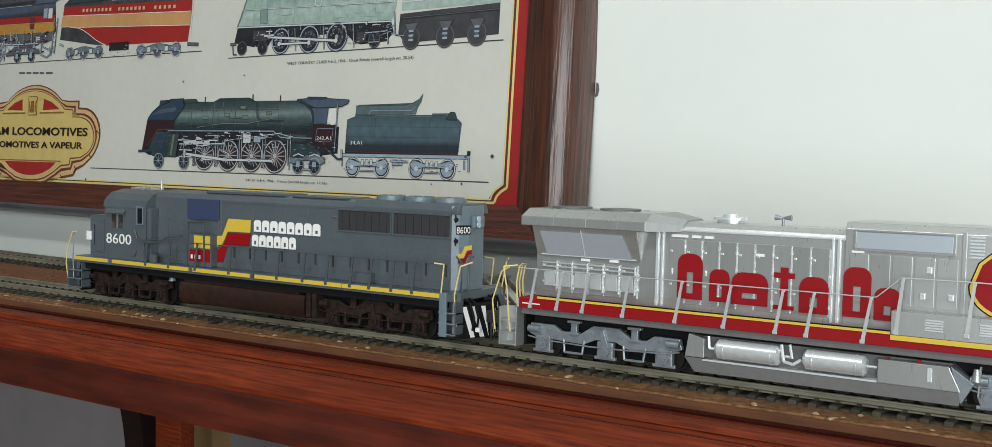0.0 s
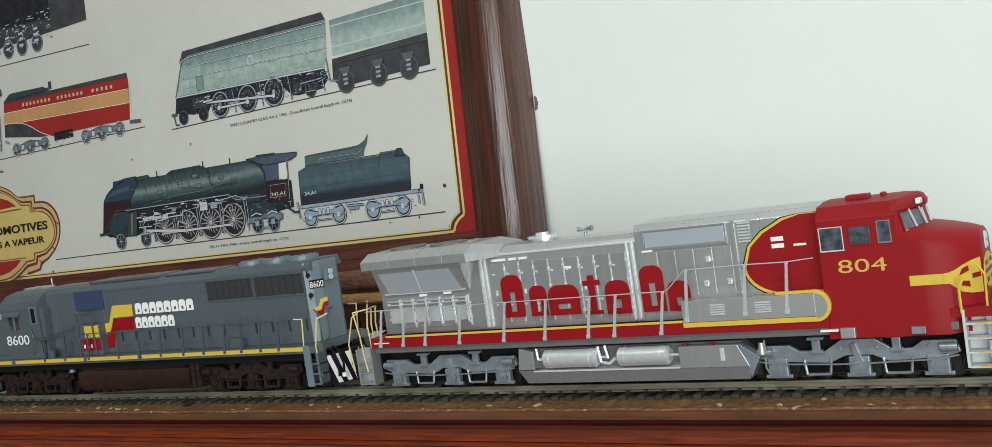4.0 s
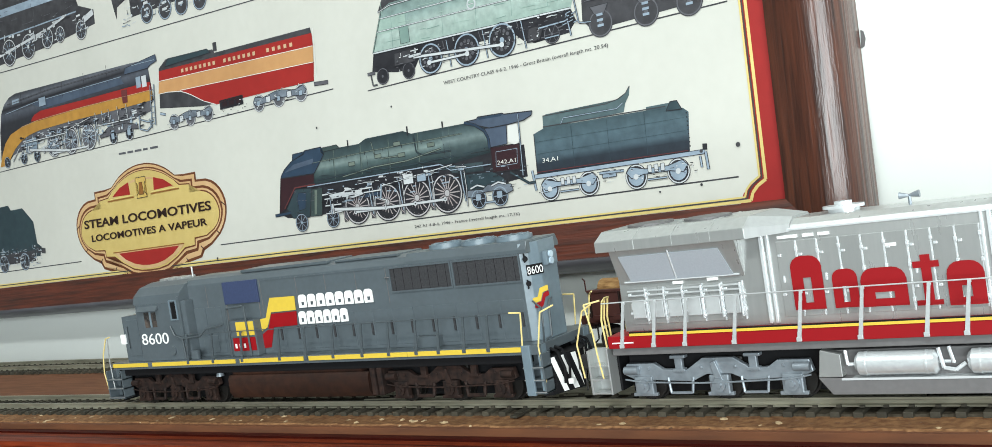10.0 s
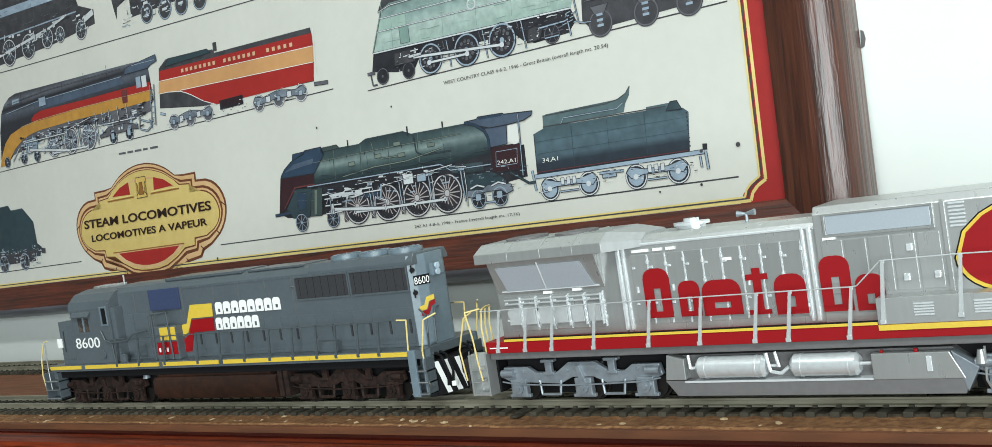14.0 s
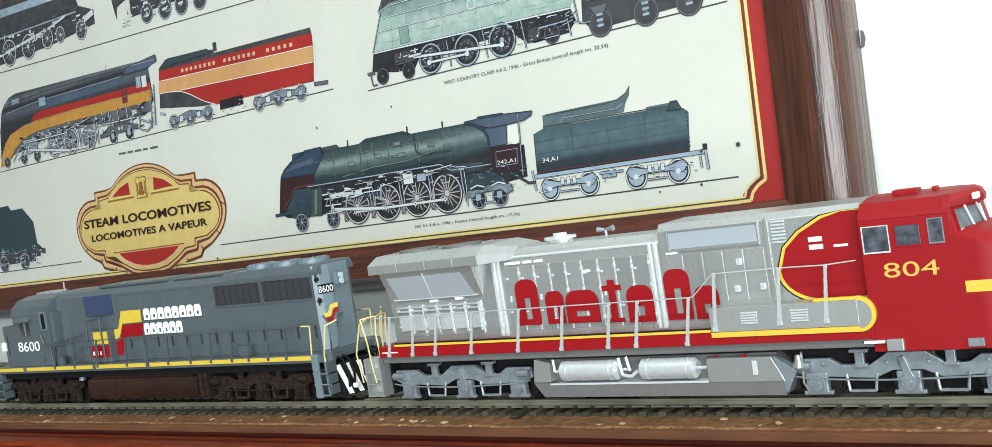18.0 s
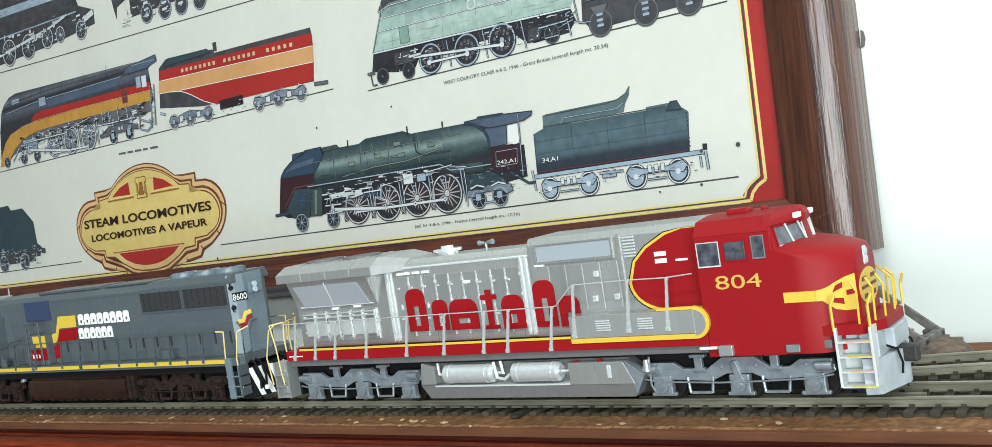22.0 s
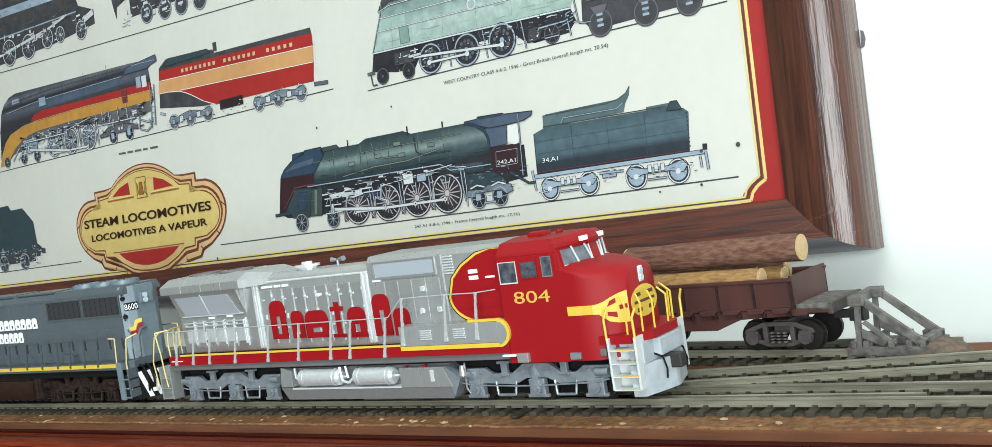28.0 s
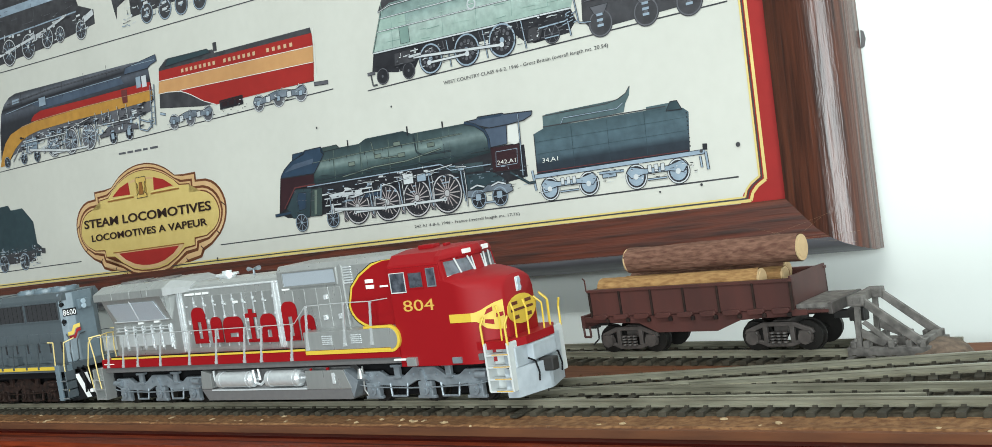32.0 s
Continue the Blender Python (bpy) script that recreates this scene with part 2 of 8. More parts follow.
def track(name, pts, label, ties_first, ties_last, lift=0.0008):
    """Two rails and their ties along a polyline of centre points."""
    ob = empty(name, label, "track")
    pts = [Vector(p) for p in pts]
    cum = [0.0]
    for a, b in zip(pts, pts[1:]):
        cum.append(cum[-1] + (b - a).length)

    def at(d):
        for i in range(len(pts) - 1):
            if d <= cum[i + 1] or i == len(pts) - 2:
                k = (d - cum[i]) / (cum[i + 1] - cum[i])
                return pts[i].lerp(pts[i + 1], k), (pts[i + 1] - pts[i]).normalized()
    for side in (-1, 1):
        bm = bmesh.new()
        rows = []
        n = max(2, len(pts))
        for i, q in enumerate(pts):
            d = ((pts[min(i + 1, n - 1)] - pts[max(i - 1, 0)])).normalized()
            nrm = Vector((-d.y, d.x))
            c = q + nrm * side * 0.00825
            sec = [(-0.0012, -0.0026), (-0.0012, -0.0021), (-0.00035, -0.0018), (-0.00035, -0.0008), (-0.0006, -0.0006), (-0.0006, 0.0),
                   (0.0006, 0.0), (0.0006, -0.0006), (0.00035, -0.0008), (0.00035, -0.0018), (0.0012, -0.0021), (0.0012, -0.0026)]
            rows.append([bm.verts.new((c.x + nrm.x * a, c.y + nrm.y * a, z)) for a, z in sec])
        for a, b in zip(rows, rows[1:]):
            for i in range(12):
                bm.faces.new((a[i], b[i], b[(i + 1) % 12], a[(i + 1) % 12]))
        bm.faces.new(rows[0])
        bm.faces.new(rows[-1][::-1])
        part("rail", bm, M_RAIL, ob)
    bed = bmesh.new()
    rows = []
    for i, q in enumerate(pts):
        d = (pts[min(i + 1, len(pts) - 1)] - pts[max(i - 1, 0)]).normalized()
        nrm = Vector((-d.y, d.x)) * 0.0142
        rows.append([bed.verts.new((q.x + sx * nrm.x, q.y + sx * nrm.y, z)) for sx, z in ((-1, TOP), (-0.94, TOP + lift), (0.94, TOP + lift), (1, TOP))])
    for a, b in zip(rows, rows[1:]):
        for i in range(3):
            bed.faces.new((a[i], a[i + 1], b[i + 1], b[i]))
    part("dust_bed", bed, M_BED, ob, "dark dust packed between the ties")
    tie_bm = box(-0.0014, 0.0014, -0.0150, 0.0150, -0.0044, -0.0026, 0.0003)
    for s in (-1, 1):
        for k in (-1, 1):
            bm_box(tie_bm, -0.0007, 0.0007, s * 0.00825 + k * 0.0016 - 0.0004, s * 0.00825 + k * 0.0016 + 0.0004, -0.0026, -0.0019)
    me = finish(tie_bm, "tie", M_TIE)
    d = ties_first
    rng = random.Random(7)
    while d < min(cum[-1], ties_last):
        c, w = at(d)
        t = new("tie", me)
        t.parent = ob
        t.matrix_local = pose(c.x, c.y, rng.uniform(-0.0001, 0.0001), 0, 0, math.degrees(math.atan2(w.y, w.x)) + rng.uniform(-2, 2))
        d += 0.0068
    return ob


main_track = track("main_track", [(-1.5, YT), (-0.9, YT), (0.0, YT), (0.6, YT)], "dull metal rails on dark ties of the front track", 0.5, 1.93, 0.0009)
siding = track("siding_track", [(-1.4, 0.425), (-0.95, 0.417), (-0.677, 0.409), (-0.45, 0.3995), (-0.24, 0.3885), (-0.166, 0.3805), (-0.085, 0.3725)], "weathered siding track along the shelf's back edge", 0.3, 1.4, 0.0007)
branch = track("branch_track", [(-0.29, 0.3125), (-0.25, 0.3175), (-0.21, 0.3245), (-0.16, 0.334), (-0.07, 0.3495), (0.0, 0.3605), (0.1, 0.3725), (0.3, 0.380)], "dull branch track curving away from the front track", 0.05, 0.6, 0.0005)

# ---- framed print ----
PRINT = pose(0, 0.5067, 0) @ Matrix.Rotation(math.atan(-0.0544), 4, "Z") @ Matrix.Rotation(-math.atan(0.0652), 4, "X")
FL, FR, FB, FT = -1.15, -0.1878, 0.0447, 0.46
framed_print = empty("framed_print", "framed print of steam locomotives hung on the wall", "picture", PRINT)
part("paper", box(FL, FR, 0.0, 0.002, FB, FT), M_PAPER, framed_print, "cream printed paper with old locomotives")
# frame moulding: distance out from the opening on the sides and top, on the narrower bottom bar, and height proud of the paper
FRAME_PROFILE = [(0.0, 0.0, 0.0), (0.0, 0.0, 0.004), (0.008, 0.008, 0.0065), (0.016, 0.0155, 0.0095), (0.023, 0.0205, 0.0110), (0.029, 0.0238, 0.0100), (0.0345, 0.0263, 0.0070), (0.0378, 0.0278, 0.002), (0.0388, 0.0291, -0.005), (0.0388, 0.0291, -0.016), (0.0, 0.0, -0.016)]
WIDE = [(o, h) for o, g, h in FRAME_PROFILE]
NARROW = [(g, h) for o, g, h in FRAME_PROFILE]


def frame_side(p0, p1, q, across, mitre0, mitre1):
    """A mitred bar from p0 to p1: its own profile, and the profiles of the bars that it meets at either end."""
    bm = bmesh.new()
    ends = []
    d = (Vector(p1) - Vector(p0)).normalized()
    for p, sgn, mitre in ((p0, 1, mitre0), (p1, -1, mitre1)):
        ends.append([bm.verts.new((p[0] + q[0] * o - d.x * sgn * m, -h, p[1] + q[1] * o - d.y * sgn * m)) for (o, h), (m, _) in zip(across, mitre)])
    n = len(across)
    for i in range(n):
        bm.faces.new((ends[0][i], ends[1][i], ends[1][(i + 1) % n], ends[0][(i + 1) % n]))
    bm.faces.new(ends[0])
    bm.faces.new(ends[1][::-1])
    return bm


# the bottom bar's outer slope has its own slate-grey
M_FRAMEEDGE = material("slate_grey_frame_edge", (0.150, 0.150, 0.165), 0.4, grain=0.6, scale=300, second=(0.085, 0.080, 0.088), stretch=(0.1, 1, 1), big=0.3, bump=0.3)
for p0, p1, q, m0, m1 in (((FR, FB), (FR, FT), (1, 0), NARROW, WIDE), ((FR, FT), (FL, FT), (0, 1), WIDE, WIDE), ((FL, FT), (FL, FB), (-1, 0), WIDE, NARROW)):
    part("frame_bar", frame_side(p0, p1, q, WIDE, m0, m1), M_FRAME if q[0] == 0 else M_FRAMEUP, framed_print, "varnished dark red wood", True)
FRONT = [0, 1, 2, 3, 4]
face_n, face_w = [NARROW[k] for k in FRONT] + [(0.0205, -0.016), (0.0, -0.016)], [WIDE[k] for k in FRONT] + [(0.023, -0.016), (0.0, -0.016)]
part("frame_bar", frame_side((FL, FB), (FR, FB), (0, -1), face_n, face_w, face_w), M_FRAME, framed_print, "varnished dark red wood", True)
part("frame_edge", frame_side((FL, FB), (FR, FB), (0, -1), [(0.0206, -0.0155), (0.0206, 0.0109)] + NARROW[5:10], [(0.0231, -0.0155), (0.0231, 0.0109)] + WIDE[5:10], [(0.0231, -0.0155), (0.0231, 0.0109)] + WIDE[5:10]), M_FRAMEEDGE, framed_print, "slate-grey lower edge", True)

# ---- locomotive materials ----
M_SILVER = material("silver_model_paint", (0.45, 0.46, 0.45), 0.3, metal=0.55, grain=0.45, scale=500, second=(0.35, 0.36, 0.355), stretch=(1, 1, 0.15), big=0.15, rand=0.10, bump=0.04)
M_DULLSILVER = material("dull_silver_model_paint", (0.38, 0.39, 0.385), 0.62, metal=0.15, spec=0.3, grain=0.45, scale=500, second=(0.30, 0.31, 0.305), stretch=(1, 1, 0.15), big=0.15)
M_CHROME = material("polished_silver_tank", (0.74, 0.77, 0.78), 0.24, metal=0.5, grain=0.2, scale=600)
# bright silver of trim; on door and roof edges it paints the highlights
M_BRIGHT = material("bright_trim_and_glint_silver", (0.74, 0.77, 0.78), 0.26, metal=0.4, grain=0.1, scale=900)
M_TRUCK = material("grey_truck_casting", (0.27, 0.305, 0.335), 0.33, metal=0.4, grain=0.45, scale=300, second=(0.11, 0.125, 0.14), bump=0.2)
M_TANKGREY = material("dark_grey_tank_paint", (0.13, 0.125, 0.125), 0.5, grain=0.2, scale=500)
M_RED = material("bright_red_model_paint", (0.262, 0.006, 0.009), 0.5, spec=0.2, grain=0.15, scale=500, second=(0.225, 0.005, 0.008))
M_YELLOW = material("yellow_model_paint", (0.64, 0.45, 0.05), 0.45, grain=0.3, scale=600, second=(0.52, 0.35, 0.05))
M_GOLD = material("pale_gold_lettering", (0.62, 0.38, 0.075), 0.5, grain=0.3, scale=700, second=(0.50, 0.28, 0.06))
M_BLACK = material("black_paint", (0.007, 0.007, 0.008), 0.7, spec=0.15, grain=0.2, scale=600, second=(0.014, 0.013, 0.013))
M_WHITE = material("white_lettering", (0.78, 0.78, 0.76), 0.5)
M_GREY = material("weathered_grey_model_paint", (0.085, 0.103, 0.115), 0.33, grain=0.35, scale=500, second=(0.062, 0.075, 0.08), big=0.2)
M_BLUEPANEL = material("blue_filter_screen", (0.035, 0.05, 0.11), 0.55, grain=0.3, scale=900)
M_RUST = material("rusty_brown_truck", (0.030, 0.015, 0.011), 0.75, spec=0.25, grain=0.85, scale=420, second=(0.004, 0.003, 0.003), bump=0.4, big=0.3)
M_RUSTTANK = material("rusty_fuel_tank", (0.040, 0.017, 0.011), 0.5, spec=0.3, grain=0.7, scale=250, second=(0.010, 0.006, 0.005), bump=0.2, big=0.5)
M_GRILLE = material("pale_blue_grey_screen", (0.50, 0.55, 0.60), 0.3, metal=0.4, grain=0.35, scale=1800, second=(0.40, 0.45, 0.50))
M_DARKGRILLE = material("black_wire_screen", (0.02, 0.02, 0.022), 0.6, grain=0.6, scale=1500, second=(0.05, 0.05, 0.055), bump=0.4)
M_PANE = material("tinted_window_pane", (0.035, 0.04, 0.05), 0.1, grain=0.7, scale=420, second=(0.13, 0.14, 0.17), coat=0.4)
M_SCREEN = material("pale_hazy_windshield", (0.30, 0.33, 0.38), 0.15, grain=0.7, scale=260, second=(0.10, 0.11, 0.13), coat=0.5)
M_PLOW = material("pale_blue_grey_plow_paint", (0.40, 0.44, 0.47), 0.4, grain=0.5, scale=300, second=(0.25, 0.28, 0.31))
M_DARKPANE = material("dark_cab_glass", (0.03, 0.028, 0.027), 0.1, grain=0.8, scale=220, second=(0.16, 0.12, 0.10), coat=0.5)
M_WHEEL = material("dark_wheel_metal", (0.022, 0.02, 0.018), 0.5, metal=0.5, grain=0.3, scale=600)
M_LAMP = material("clear_headlight_lens", (0.42, 0.52, 0.60), 0.12, coat=0.8)
M_STEP = material("dusty_white_step_paint", (0.56, 0.58, 0.57), 0.5, grain=0.5, scale=300, second=(0.44, 0.46, 0.46))
M_CREAM = material("cream_yellow_rail_paint", (0.76, 0.60, 0.24), 0.45, grain=0.2, scale=600)
M_MAROONPAINT = material("dark_red_emblem_paint", (0.10, 0.02, 0.01), 0.5)
M_POST = material("dark_grey_rail_paint", (0.068, 0.082, 0.09), 0.4, grain=0.3, scale=500)
M_POSTPALE = material("pale_silver_rail_paint", (0.52, 0.54, 0.54), 0.35, metal=0.3, grain=0.4, scale=500, second=(0.40, 0.42, 0.42))
M_COUPLER = material("black_coupler_plastic", (0.02, 0.018, 0.017), 0.55, grain=0.3, scale=700)


def mpart(name, bm, mat, parent, label="", smooth=False):
    """A part built in millimetres."""
    bmesh.ops.scale(bm, vec=(0.001, 0.001, 0.001), verts=bm.verts)
    return part(name, bm, mat, parent, label, smooth)


def loft(outline, z0, top):
    """An upright body over a plan outline of x, y; top gives its height at x."""
    bm = bmesh.new()
    lo = [bm.verts.new((x, y, z0)) for x, y in outline]
    hi = [bm.verts.new((x, y, top(x))) for x, y in outline]
    n = len(outline)
    bm.faces.new(lo)
    bm.faces.new(hi[::-1])
    for i in range(n):
        bm.faces.new((lo[i], hi[i], hi[(i + 1) % n], lo[(i + 1) % n]))
    bmesh.ops.recalc_face_normals(bm, faces=bm.faces)
    return bm


def arc(cx, cz, rx, rz, a0, a1, n=14):
    return [(cx + rx * math.cos(radians(a0 + (a1 - a0) * i / n)), cz + rz * math.sin(radians(a0 + (a1 - a0) * i / n))) for i in range(n + 1)]


def slab_mark(parent, mat, y, spans, share, label):
    """A company's name, drawn only as plain slabs of the letters' size and colour. spans: x0, x1, z0, z1."""
    for x0, x1, z0, z1 in spans:
        bm = bmesh.new()
        ya, yb = sorted((y, y - math.copysign(0.15, -y)))
        w = x1 - x0
        stem = min(w * share, 3.6)
        if w < 7.0 and z1 - z0 > 12:
            bm_box(bm, (x0 + x1 - stem) / 2, (x0 + x1 + stem) / 2, ya, yb, z0, z1)
            bm_box(bm, x0, x1, ya - 0.02, yb + 0.02, z0, z0 + stem * 0.55)
            bm_box(bm, x0, x1, ya - 0.02, yb + 0.02, z1 - stem * 1.4, z1 - stem * 0.7)
        else:
            bm_prism(bm, arc(x1 - stem, z1 - stem, stem, stem, 0, 90, 4) + arc(x0 + stem, z1 - stem, stem, stem, 90, 180, 4) + [(x0, z1 - stem * 1.9), (x1, z1 - stem * 1.9)], ya, yb)
            bm_box(bm, x0, x0 + stem, ya - 0.02, yb + 0.02, z0, z1 - stem * 0.9)
            bm_box(bm, x1 - stem, x1, ya - 0.02, yb + 0.02, z0, z1 - stem * 0.9)
            bm_box(bm, x0, x1, ya - 0.01, yb + 0.01, z0, z0 + stem * 0.6)
        mpart("name_slab", bm, mat, parent, label)


def wheelset(parent, x, r, mat):
    bm = bmesh.new()
    for s in (-1, 1):
        bm_tube(bm, (0, s * 7.0, 0), (0, s * 9.3, 0), r, 20)
        bm_tube(bm, (0, s * 6.4, 0), (0, s * 7.0, 0), r + 0.6, 20)
        for k in range(5):
            a = k * math.tau / 5
            bm_box(bm, -0.35, 0.35, s * 9.2 - 0.2, s * 9.2 + 0.3, 1.2, r - 1.0, 0, Matrix.Rotation(a, 4, "Y"))
    bm_tube(bm, (0, -9.8, 0), (0, 9.8, 0), 1.2, 10)
    ob = mpart("wheelset", bm, mat, parent, "dark metal wheels on an axle")
    ob.matrix_local = pose(x / 1000, 0, r / 1000)
    return ob


def truck(parent, xs, mat, label, chunky):
    """A three-axle truck: a bolster with two side frames, journal boxes and springs."""
    mid, a, b = xs[1], xs[0], xs[2]
    # dark bolster and added black block paint the shade behind the side frames
    bol = mpart("truck", box(mid - 7, mid + 7, -11.0, 11.0, 8, 13.5, 0.8), M_WHEEL, parent, label)
    mpart("gear_shade_block", box(a - 8, b + 8, -6.2, 6.2, 1.8, 13.0, 0.4), M_BLACK, bol, "black gear block added for the shade between the wheels")
    for s in (-1, 1):
        y0, y1 = sorted((s * 11.6, s * 13.6))
        pts = [(a - 6.5, 9.0), (a - 5.5, 12.6), (a + 4.0, 12.6), (a + 7.0, 10.6), (mid - 10.5, 10.2), (mid - 5.0, 13.8), (mid + 5.0, 13.8), (mid + 10.5, 10.2), (b - 7.0, 10.6), (b - 4.0, 12.6),
               (b + 5.5, 12.6), (b + 6.5, 9.0), (b + 3.0, 7.4), (b - 4.0, 7.2), (mid + 9.0, 6.6), (mid + 4.0, 8.8), (mid - 4.0, 8.8), (mid - 9.0, 6.6), (a + 4.0, 7.2), (a - 3.0, 7.4)]
        fr = mpart("side_frame", prism(pts, y0, y1, "y", 0.25), mat, bol)
        yo = s * 14.2
        for x in xs:
            jb = box(x - 3.2, x + 3.2, min(s * 11.8, yo), max(s * 11.8, yo), 2.4, 8.6, 0.5)
            bm_tube(jb, (x, s * 13.0, 5.6), (x, s * 15.0, 5.6), 2.1, 12)
            bm_tube(jb, (x, s * 13.0, 5.6), (x, s * 15.5, 5.6), 0.9, 8)
            bm_box(jb, x - 4.2, x + 4.2, min(s * 12.6, s * 14.0), max(s * 12.6, s * 14.0), 2.2, 3.3, 0.2)
            mpart("axle_box", jb, mat, fr)
        for x in ((a + mid) / 2, (b + mid) / 2):
            sp = box(x - 1.3, x + 1.3, *sorted((s * 12.4, s * 14.0)), 9.6, 14.6, 0.3)
            bm_box(sp, x - 2.6, x + 2.6, *sorted((s * 12.0, s * 14.4)), 14.0, 15.0, 0.3)
            bm_box(sp, x - 2.0, x + 2.0, *sorted((s * 12.2, s * 14.3)), 9.8, 10.8, 0.2)
            mpart("pedestal", sp, mat, fr)
            hang = wire([(x - 4.2, s * 13.6, 8.0), (x - 3.6, s * 14.0, 3.2), (x + 3.6, s * 14.0, 3.2), (x + 4.2, s * 13.6, 8.0)], 0.45 if not chunky else 0.7)
            mpart("brake_hanger", hang, mat, fr)
        for x in (a - 3.5, b + 3.5):
            mpart("brake_cylinder", tube((x - 2.4, s * 14.4, 10.6), (x + 2.4, s * 14.4, 10.6), 1.35, 10), mat, fr, "", True)
        for x in (a - 1.0, a + 2.2, mid - 5.5, mid + 5.5, b - 2.2, b + 1.0):
            mpart("rivet", box(x - 0.45, x + 0.45, *sorted((s * 13.4, s * 14.0)), 10.6, 11.5, 0.2), mat, fr)
        mpart("link", prism([(mid - 0.9, 6.2), (mid - 2.2, 12.4), (mid - 0.6, 13.0), (mid + 1.6, 6.6)], s * 13.5, s * 14.5, "y", 0.2), mat, fr)
        mpart("brake_pipe", wire([(a - 6.0, s * 14.6, 7.8), (a, s * 14.9, 6.9), (mid - 6, s * 14.9, 6.4), (mid + 6, s * 14.9, 6.6), (b, s * 14.9, 7.2), (b + 6.0, s * 14.6, 8.2)], 0.28), mat, fr)
    return bol


def rail_post(parent, x, y, z0, z1, mat, label="", lean=0.0):
    s = math.copysign(1, y)
    bm = bmesh.new()
    n = 5
    for k in range(n):
        f0, f1 = k / n, (k + 1) / n
        w0, w1 = 0.62 - 0.2 * f0, 0.62 - 0.2 * f1
        bm_prism(bm, [(x + lean * f0 - w0, z0 + (z1 - z0) * f0), (x + lean * f0 + w0, z0 + (z1 - z0) * f0), (x + lean * f1 + w1, z0 + (z1 - z0) * f1), (x + lean * f1 - w1, z0 + (z1 - z0) * f1)], y - s * 0.5 * lean * f0 - 0.2, y - s * 0.5 * lean * f0 + 0.2)
    bm_box(bm, x - 0.75, x + 0.75, y - 0.32, y + 0.28, z0, z0 + 1.2, 0.1)
    bm_box(bm, x + lean - 0.5, x + lean + 0.5, y - s * 0.5 * lean - 0.35, y - s * 0.5 * lean + 0.35, z1 - 0.6, z1 + 0.3, 0.1)
    return mpart("stanchion", bm, mat, parent, label)


def coupler(parent, x, s):
    bm = box(min(x, x + s * 9), max(x, x + s * 9), -1.6, 1.6, 9.6, 12.4, 0.3)
    bm_box(bm, min(x + s * 6, x + s * 12), max(x + s * 6, x + s * 12), -3.0, 1.0, 8.6, 13.4, 0.6)
    bm_wire(bm, [(x + s * 7, -0.5, 8.8), (x + s * 7, -0.5, 4.0), (x + s * 8.5, -3.0, 1.8)], 0.35)
    return mpart("coupler", bm, M_COUPLER, parent, "black knuckle coupler")


# ---- the silver and red locomotive ----
sf = empty("silver_locomotive", "silver model diesel locomotive with a red nose, on the front track", "locomotive")
# sill darkened and black block added to paint the shade under the deck
mpart("sill", box(-109.5, 106, -16.6, 16.6, 16.0, 18.4, 0.3), M_TANKGREY, sf, "underframe sill with shade in its dark grey")
mpart("chassis", box(-108, 108, -9.4, 9.4, 7.5, 16.2, 0.3), M_BLACK, sf, "black chassis block added for the deep shade behind the trucks")
deck = mpart("deck", box(-110, 69.5, -17.6, 17.6, 18.4, 22.3, 0.2), M_RED, sf, "red walkway edge")
for s in (-1, 1):
    y0, y1 = sorted((s * 17.2, s * 17.9))
    mpart("stripe", box(-102, 22, y0, y1, 22.3, 23.1), M_YELLOW, deck, "yellow line along the walkway")
    mpart("stripe", box(-102, 22, y0 + 0.1, y1 - 0.1, 23.1, 23.5), M_BLACK, deck, "black line along the walkway")
    mpart("stripe", box(-108.5, -101, s * 17.65 - 0.06, s * 17.65 + 0.06, 20.0, 20.4), M_WHITE, deck)
# long hood
hood = mpart("hood", prism([(-10.5, 22.3), (-10.5, 49.6), (-9.6, 51.2), (-6.5, 52.6), (6.5, 52.6), (9.6, 51.2), (10.5, 49.6), (10.5, 22.3)], -58, 6, "x", 0.2), M_SILVER, sf, "silver long hood")
mpart("rear_hood", box(-107, -58, -10.4, 10.4, 22.3, 48.6, 0.3), M_SILVER, hood)
# radiator wings over the rear hood
roof_sec = [(-16.2, 48.9), (-16.2, 52.2), (-10.5, 55.0), (10.5, 55.0), (16.2, 52.2), (16.2, 48.9)]
wing = mpart("radiator_roof", prism(roof_sec, -110.6, -60.5, "x", 0.25), M_SILVER, sf, "overhanging silver radiator roof")
bm = bmesh.new()
a = [bm.verts.new((-60.5, y, z)) for y, z in roof_sec]
b = [bm.verts.new((-49, y * 0.64, 49.2 + (z - 48.9) * 0.65)) for y, z in roof_sec]
for i in range(6):
    bm.faces.new((a[i], b[i], b[(i + 1) % 6], a[(i + 1) % 6]))
bm.faces.new(b[::-1])
mpart("roof_taper", bm, M_DULLSILVER, wing)
for x in (-97, -84, -71.5):
    mpart("roof_seam", prism([(-16.35, 49.2), (-16.35, 52.3), (-10.5, 55.2), (10.5, 55.2), (16.35, 52.3), (16.35, 49.2), (15.9, 49.2), (15.9, 52.0), (10.4, 54.8), (-10.4, 54.8), (-15.9, 52.0), (-15.9, 49.2)], x - 0.2, x + 0.2, "x"), M_SILVER, wing)
for x in (-98, -78):
    mpart("roof_fan", tube((x, 0, 54.9), (x, 0, 55.7), 7.5, 24), M_TANKGREY, wing, "", True)
